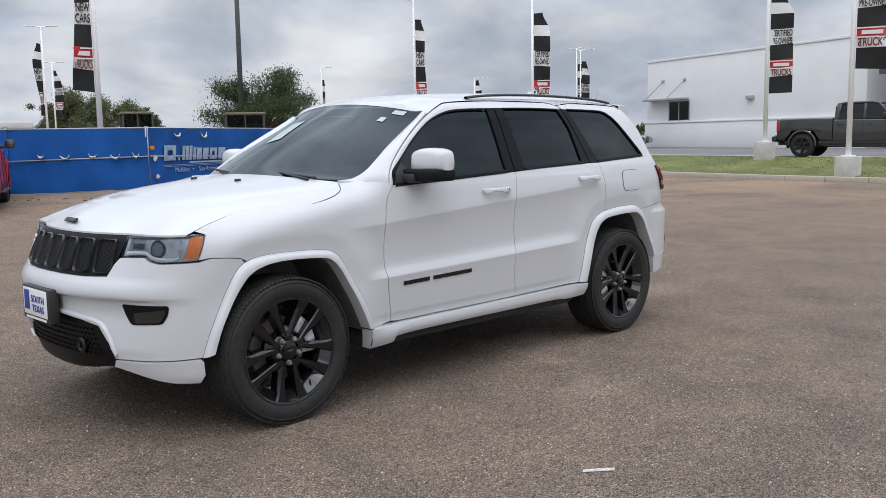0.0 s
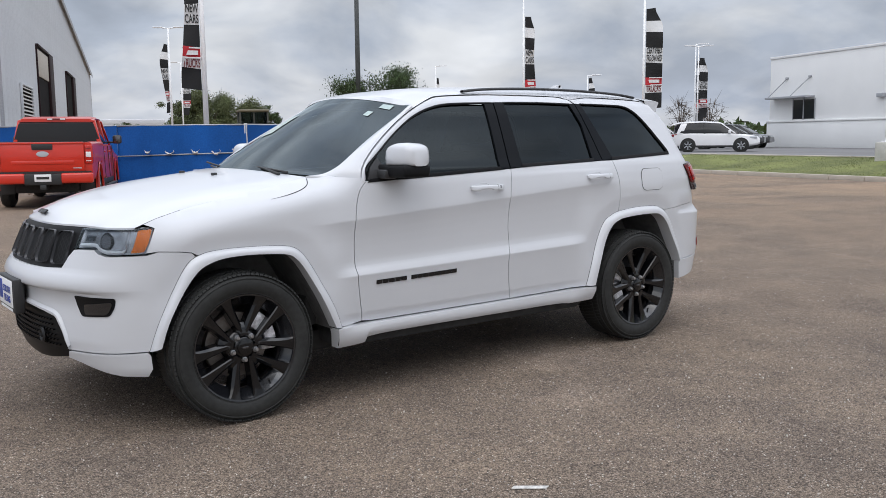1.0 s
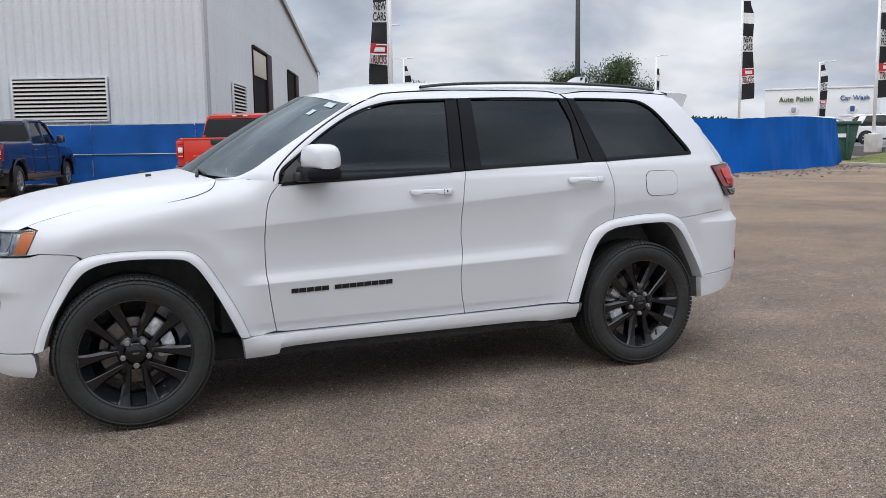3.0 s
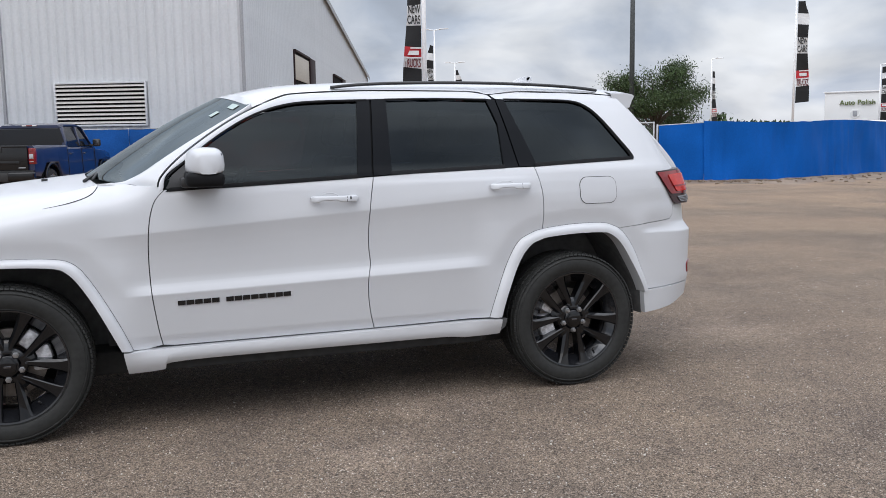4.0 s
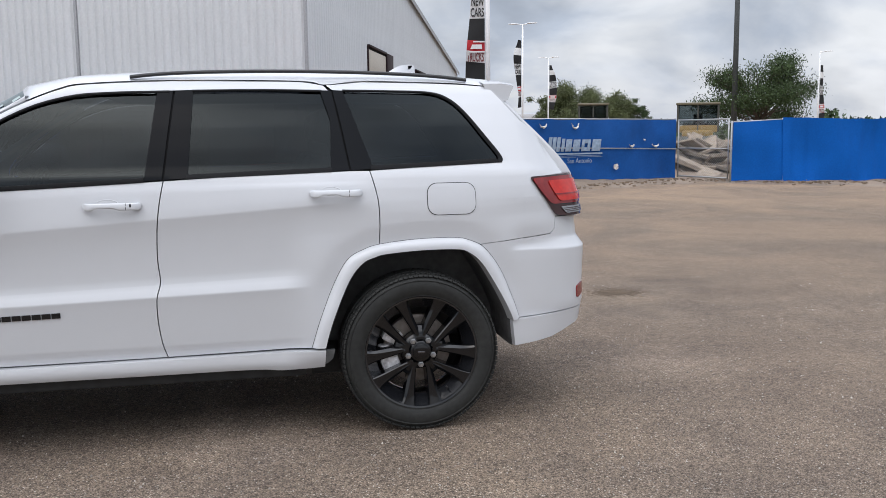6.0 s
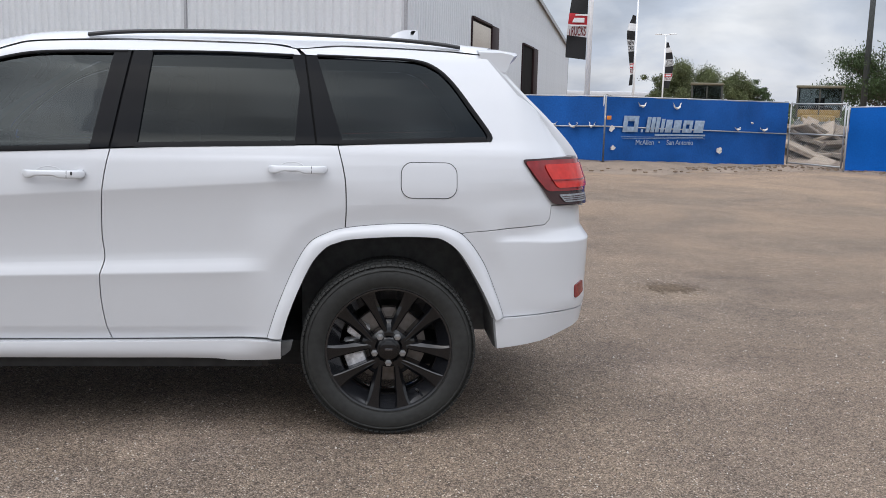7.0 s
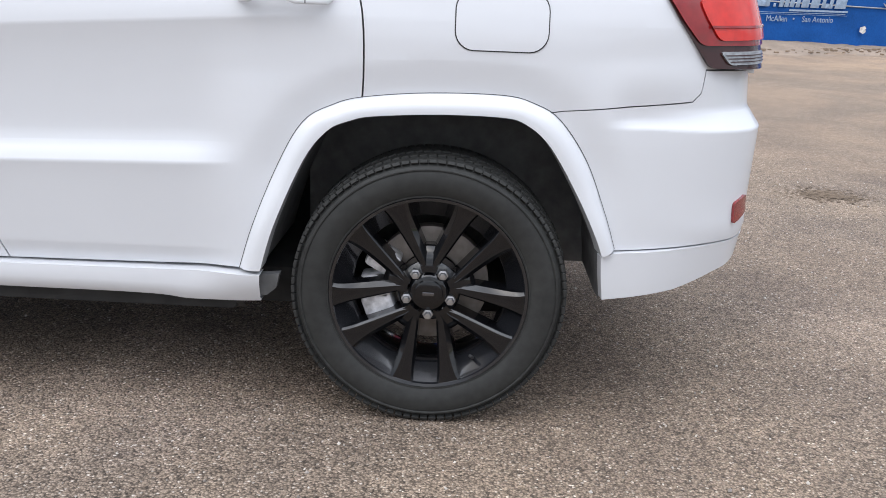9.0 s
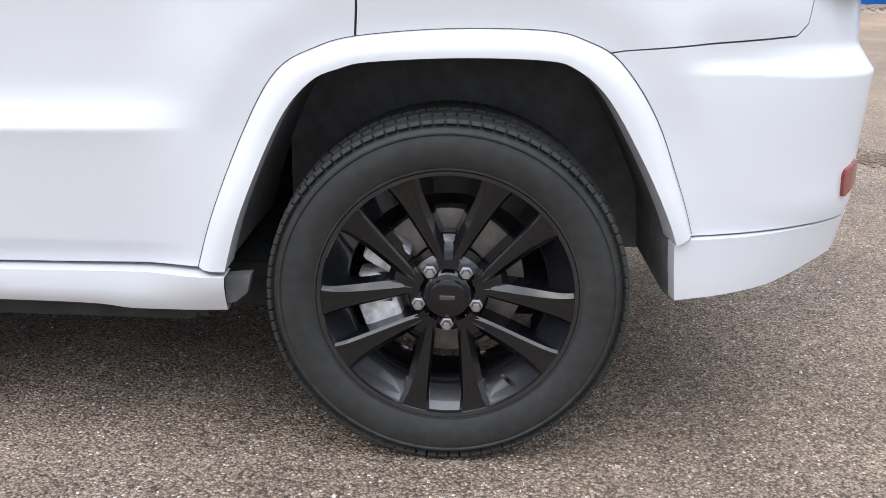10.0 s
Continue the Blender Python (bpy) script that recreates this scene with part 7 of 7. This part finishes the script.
# skip bin at the end of the sheeted fence
skip = thing("skip_bin", "dark green steel refuse skip", "skip", (28.3, 23.3, 0), -45)
bm = bmesh.new()
for v in box(bm, -.9, .9, -.75, .75, .12, 1.55, .02):
    if v.co.z < .8:
        v.co.x *= .72
part("bin_body", bm, GREEN_BIN, skip)
part("bin_rim", boxm(-.98, .98, -.83, .83, 1.55, 1.68, bevel=.02), GREEN_BIN, skip)
for x in (-.5, .0, .5):
    part("bin_rib", boxm(x - .05, x + .05, -.82, -.74, .2, 1.55, bevel=.01), GREEN_BIN, skip)
part("bin_bar", boxm(-.45, .45, -.835, -.825, 1.05, 1.2), WHITE_TRIM, skip)


# ---- parked vehicles ----
def hull(stations, segs=5):
    """A body from cross-sections (x, half width at foot, half width at top, z foot, z top, corner radius)."""
    bm = bmesh.new()
    rings = []
    for x, w0, w1, z0, z1, r in stations:
        ring = []
        for cy, cz, a0 in ((1, 1, 0), (-1, 1, 90), (-1, -1, 180), (1, -1, 270)):
            w = w1 if cz > 0 else w0
            for k in range(segs):
                a = radians(a0 + 90 * k / (segs - 1))
                ring.append(bm.verts.new((x, cy * (w - r) + r * math.cos(a), (z1 - r if cz > 0 else z0 + r) + r * math.sin(a))))
        rings.append(ring)
    for p, q in zip(rings, rings[1:]):
        for k in range(len(p)):
            bm.faces.new((p[k], p[(k + 1) % len(p)], q[(k + 1) % len(p)], q[k]))
    bm.faces.new(rings[0])
    bm.faces.new(rings[-1][::-1])
    bmesh.ops.recalc_face_normals(bm, faces=bm.faces)
    return bm


def add_wheels(car, xs, half, radius, width=.26, rim_material=None):
    first = None
    for x in xs:
        for side in (1, -1):
            if first is None:
                first = thing_part("wheel", car)
                part("tyre", lathe([(.0, radius * .62), (.02, radius * .86), (.06, radius * .98), (width - .06, radius * .98), (width - .02, radius * .9), (width, radius * .64)], 28), RUBBER, first)
                part("rim", lathe([(width - .02, radius * .66), (width - .04, radius * .60), (width - .09, radius * .3), (width - .07, radius * .16), (width - .06, .0)], 20), rim_material or STEEL, first)
                for k in range(6):
                    part("spoke", boxm(-radius * .07, radius * .07, width - .07, width - .02, radius * .12, radius * .62, bevel=.01), rim_material or STEEL, first).matrix_basis = pose(0, 0, 0, 0, 60 * k, 0)
                first.matrix_basis = pose(x, half - width, radius, 0, 0, 0)
            else:
                c = copy_thing(first, pose(x, side * (half - width), radius, 0, 0, 0 if side == 1 else 180))
                c.parent = car


def pickup(place, turn, paint, label, up=0.0, tail=None, bumper=None, rims=None, wheel=.40, size=1.0, cladding=None, group="parked pickup trucks"):
    """A four-door pickup: x ahead, origin under the tailgate."""
    car = thing("pickup_truck", label, "pickup truck", place, turn, group)
    bumper = bumper or paint
    tail = tail or paint
    u = up
    part("bed", hull([(.06, .94, .95, .62 + u, 1.36 + u, .05), (.3, .98, .97, .58 + u, 1.38 + u, .06), (.48, 1.0, .98, .74 + u, 1.38 + u, .06), (.60, 1.01, .98, .92 + u, 1.38 + u, .06), (1.36, 1.01, .98, .92 + u, 1.38 + u, .06), (1.48, 1.0, .98, .74 + u, 1.38 + u, .06), (1.60, 1.0, .98, .56 + u, 1.38 + u, .06), (2.03, 1.0, .98, .54 + u, 1.38 + u, .06)]), paint, car)
    part("bed_opening", boxm(.16, 1.95, -.86, .86, 1.372 + u, 1.386 + u), BLACK_PLASTIC, car)
    part("cab", hull([(2.06, 1.0, .97, .52 + u, 1.32 + u, .06), (3.0, 1.0, .97, .50 + u, 1.32 + u, .06), (4.0, 1.0, .97, .50 + u, 1.30 + u, .06), (4.12, 1.0, .96, .60 + u, 1.29 + u, .08), (4.28, 1.01, .95, .90 + u, 1.27 + u, .08), (5.14, 1.01, .92, .90 + u, 1.22 + u, .10), (5.28, 1.0, .90, .62 + u, 1.21 + u, .12), (5.55, .97, .88, .58 + u, 1.18 + u, .13), (5.78, .90, .80, .62 + u, 1.06 + u, .14)]), paint, car)
    part("window_band", hull([(2.08, .93, .80, 1.28 + u, 1.80 + u, .05), (2.26, .94, .76, 1.28 + u, 1.90 + u, .06), (3.4, .94, .77, 1.28 + u, 1.91 + u, .06), (3.75, .93, .78, 1.28 + u, 1.78 + u, .06), (4.32, .90, .86, 1.24 + u, 1.33 + u, .03)]), FAR_GLASS, car)
    part("roof", hull([(2.12, .80, .74, 1.83 + u, 1.90 + u, .03), (2.4, .80, .74, 1.86 + u, 1.955 + u, .045), (3.3, .80, .74, 1.87 + u, 1.96 + u, .045), (3.62, .79, .74, 1.81 + u, 1.90 + u, .04)]), paint, car)
    for side in (1, -1):
        for x0, x1, lean in ((2.055, 2.20, -.09), (3.04, 3.13, .0), (4.02, 4.10, .52)):
            bm = bmesh.new()
            for v in box(bm, x0, x1, side * .905 - .045, side * .905 + .04, 1.27 + u, 1.87 + u, .012):
                f = (v.co.z - 1.27 - u) / .6
                v.co.y -= side * .13 * f
                v.co.x -= lean * f
            part("window_post", bm, paint, car)
        for x in (2.055, 3.05, 4.03):
            bm = bmesh.new()
            for v in box(bm, x, x + .012, side * 1.0 - .012, side * 1.0 + .003, .56 + u, 1.28 + u):
                v.co.y -= side * .030 * (v.co.z - .52 - u) / .8
            part("door_seam", bm, BLACK_PLASTIC, car)
        for x in (2.18, 3.18):
            part("door_handle", boxm(x, x + .2, side * .985 - .025, side * .985 + .035, 1.13 + u, 1.165 + u, bevel=.012), CHROME_DARK if cladding else paint, car)
        arm = part("mirror", boxm(3.74, 3.88, min(side * 1.03, side * 1.24), max(side * 1.03, side * 1.24), 1.32 + u, 1.53 + u, bevel=.05, segs=3), BLACK_PLASTIC, car)
        part("mirror_arm", boxm(3.78, 3.86, min(side * .92, side * 1.06), max(side * .92, side * 1.06), 1.33 + u, 1.38 + u, bevel=.015), BLACK_PLASTIC, arm)
        part("mirror_glass", boxm(3.735, 3.741, side * 1.135 - .08, side * 1.135 + .08, 1.345 + u, 1.505 + u, bevel=.002), CHROME_DARK, arm)
        lamp = part("tail_lamp", boxm(.03, .17, side * .89 - .075, side * .89 + .085, .92 + u, 1.31 + u, bevel=.022), BRIGHT_RED_LENS if not cladding else RED_LENS, car)
        part("lamp_lens", boxm(.022, .032, side * .88 - .05, side * .88 + .05, 1.06 + u, 1.17 + u, bevel=.003), WHITE_TRIM if not cladding else LAMP_SILVER, lamp)
        part("lamp_rib", boxm(.022, .032, side * .88 - .05, side * .88 + .05, .975 + u, .99 + u), WHITE_TRIM if not cladding else LAMP_SILVER, lamp)
        part("lamp_rib", boxm(.022, .032, side * .88 - .05, side * .88 + .05, 1.235 + u, 1.25 + u), RED_LENS, lamp)
        part("rocker", boxm(1.55, 4.12, side * .955 - .03, side * .955 + .045, .40 + u, .56 + u, bevel=.03), cladding or BLACK_PLASTIC, car)
        part("running_board", boxm(1.75, 3.95, side * 1.02 - .07, side * 1.02 + .05, .36 + u, .405 + u, bevel=.015), BLACK_PLASTIC, car)
        for x in (.98, 4.71):
            lines = []
            for r, d in ((.445, -.06), (.45, .012), (.485, .018), (.515, .002)):
                lines.append([Vector((x + r * math.cos(a), side * (1.0 + d), .44 + u + r * math.sin(a) * 1.02)) for a in [math.pi * (k - .6) / 14.8 for k in range(17)]])
            part("wheel_arch", turn_out(grid_mesh(lines), (x, 0, .44 + u)), paint if not cladding else BLACK_GLOSS, car)
            part("wheel_well", lathe([(0, .46), (.012, .46), (.012, .0)], 28), DARK_VOID, car).matrix_basis = pose(x, side * .80, .44 + u, 0, 0, 0 if side == 1 else 180)
    part("tailgate", boxm(-.005, .06, -.80, .80, .77 + u, 1.355 + u, bevel=.025), tail, car)
    part("tailgate_crease", boxm(-.016, .0, -.60, .60, .92 + u, 1.00 + u, bevel=.012), tail, car)
    part("tailgate_spoiler", boxm(-.022, .02, -.80, .80, 1.33 + u, 1.375 + u, bevel=.014), tail, car)
    part("tailgate_handle", boxm(-.028, .0, -.20, .20, 1.22 + u, 1.345 + u, bevel=.014), BLACK_PLASTIC, car)
    part("tailgate_badge", lathe([(-.035, .0), (-.03, .105), (-.01, .12)], 20), LAMP_SILVER, car).matrix_basis = pose(.0, 0, 1.13 + u, 0, 0, -90) @ Matrix.Diagonal((1, .5, .5, 1))
    part("tailgate_mark", boxm(-.01, .0, -.74, -.58, .83 + u, .85 + u), LAMP_SILVER, car)
    part("bumper_gap", boxm(-.03, .06, -.92, .92, .735 + u, .775 + u), BLACK_PLASTIC, car)
    for y0, y1 in ((-.97, -.34), (.34, .97)):
        part("rear_bumper", boxm(-.14, .05, y0, y1, .53 + u, .74 + u, bevel=.045, segs=3), bumper, car)
    part("bumper_step", boxm(-.13, .04, -.36, .36, .50 + u, .73 + u, bevel=.025), BLACK_PLASTIC, car)
    part("hitch", boxm(-.16, .3, -.06, .06, .40 + u, .50 + u, bevel=.015), BLACK_PLASTIC, car)
    part("number_plate", boxm(-.140, -.128, -.16, .16, .57 + u, .72 + u, bevel=.003), WHITE_TRIM, car)
    part("plate_bar", boxm(-.143, -.138, -.12, .12, .62 + u, .67 + u), BLACK_PRINT, car)
    brake_light = part("brake_lamp", boxm(2.10, 2.16, -.20, .20, 1.875 + u, 1.91 + u, bevel=.008), DARK_RED_LENS, car)
    for y in (-.19, .08):
        part("cargo_lamp", boxm(2.095, 2.11, y, y + .11, 1.878 + u, 1.906 + u), WHITE_TRIM, brake_light)
    part("chassis", boxm(.3, 5.4, -.62, .62, .32 + u, .62 + u, bevel=.05), DARK_VOID, car)
    for y in (-.78, .78):
        part("mud_flap", boxm(.42, .44, y - .14, y + .14, .30 + u, .62 + u, bevel=.004), BLACK_PLASTIC, car)
    add_wheels(car, (.98, 4.71), 1.0, wheel, .28, rims)
    car.scale = (size, size, size)
    return car


def crossover(place, turn, paint, label, size=1.0):
    """A small sport-utility car: x ahead, origin under the tail."""
    car = thing("parked_car", label, "car", place, turn, "parked cars on the forecourt")
    part("body", hull([(.02, .78, .76, .45, .98, .1), (.18, .9, .86, .34, 1.02, .1), (1.0, .92, .88, .28, 1.03, .08), (3.2, .92, .88, .28, 1.0, .08), (3.9, .90, .84, .30, .94, .1), (4.5, .84, .74, .36, .84, .14), (4.65, .70, .6, .42, .74, .12)]), paint, car)
    part("window_band", hull([(.15, .80, .62, .98, 1.40, .06), (.55, .86, .66, .98, 1.58, .08), (1.8, .87, .68, .98, 1.62, .08), (2.6, .87, .68, .98, 1.56, .08), (3.55, .84, .78, .96, 1.02, .03)]), FAR_GLASS, car)
    part("roof", hull([(.0, .64, .60, 1.44, 1.50, .02), (.5, .70, .64, 1.54, 1.64, .04), (1.7, .72, .66, 1.57, 1.67, .04), (2.5, .71, .66, 1.52, 1.62, .04), (2.75, .7, .66, 1.46, 1.54, .03)]), paint, car)
    for side in (1, -1):
        for x0, x1, lean in ((.28, .62, -.25), (1.72, 1.82, .03), (3.35, 3.45, .78)):
            bm = bmesh.new()
            for v in box(bm, x0, x1, side * .85 - .02, side * .85 + .03, .98, 1.56, .01):
                f = (v.co.z - .98) / .58
                v.co.y -= side * .17 * f
                v.co.x -= lean * f
            part("window_post", bm, BLACK_PLASTIC if x0 == 1.72 else paint, car)
        part("sill", boxm(.9, 3.5, side * .90 - .02, side * .90 + .03, .26, .38, bevel=.02), BLACK_PLASTIC, car)
        part("mirror", boxm(3.0, 3.15, min(side * .88, side * 1.08), max(side * .88, side * 1.08), 1.0, 1.16, bevel=.03), paint, car)
        part("tail_lamp", boxm(.03, .35, side * .80 - .06, side * .80 + .085, .84, .98, bevel=.02), RED_LENS, car)
        part("head_lamp", boxm(4.1, 4.5, side * .72 - .1, side * .72 + .1, .72, .84, bevel=.03), LAMP_SILVER, car)
        for x in (.92, 3.68):
            # dark disc on the flank, painted as the shade inside the arch
            part("arch_shadow", lathe([(0, .41), (.012, .41), (.012, .0)], 28), DARK_VOID, car).matrix_basis = pose(x, side * .915, .36, 0, 0, 0 if side == 1 else 180)
    add_wheels(car, (.92, 3.68), .955, .355, .22, LAMP_SILVER)
    if size != 1.0:
        car.scale = (size, size, size)
    return car


pickup((2.80, 16.0, 0), 68, CAR_RED, "bright red pickup truck parked before the blue fence", size=1.02)
# blue truck's dark rocker carries a brownish reflection in its base colour
pickup((-2.75, 19.6, 0), 73, CAR_BLUE, "dark blue pickup truck parked before the blue fence", tail=BLACK_GLOSS, bumper=BLACK_GLOSS, cladding=mat("rocker_reflected_brown", (.10, .075, .06), .4, grain=.1, scale=6))
pickup((31.25, 11.8, .5), -82, CAR_GREY, "lifted dark grey pickup truck on the driveway", up=.06, bumper=BLACK_PLASTIC, rims=BLACK_GLOSS, wheel=.45)
crossover((38.7, 28.5, .5), -53, CAR_WHITE, "white crossover car parked past the grass")
crossover((40.5, 34.0, .5), -53, CAR_WHITE, "white crossover car parked past the grass")
crossover((43.5, 41.5, .5), -60, CAR_WHITE, "white crossover car parked past the grass")
crossover((47.0, 33.6, .5), -60, CAR_GREY, "dark crossover car on the forecourt")
crossover((52.0, 36.2, .5), -70, CAR_GREY, "dark crossover car on the forecourt")
loader((21.7, 46.1, 0), 70)
loader((25.9, 41.3, 0), 62, 2.1, 3.05, arm=True)
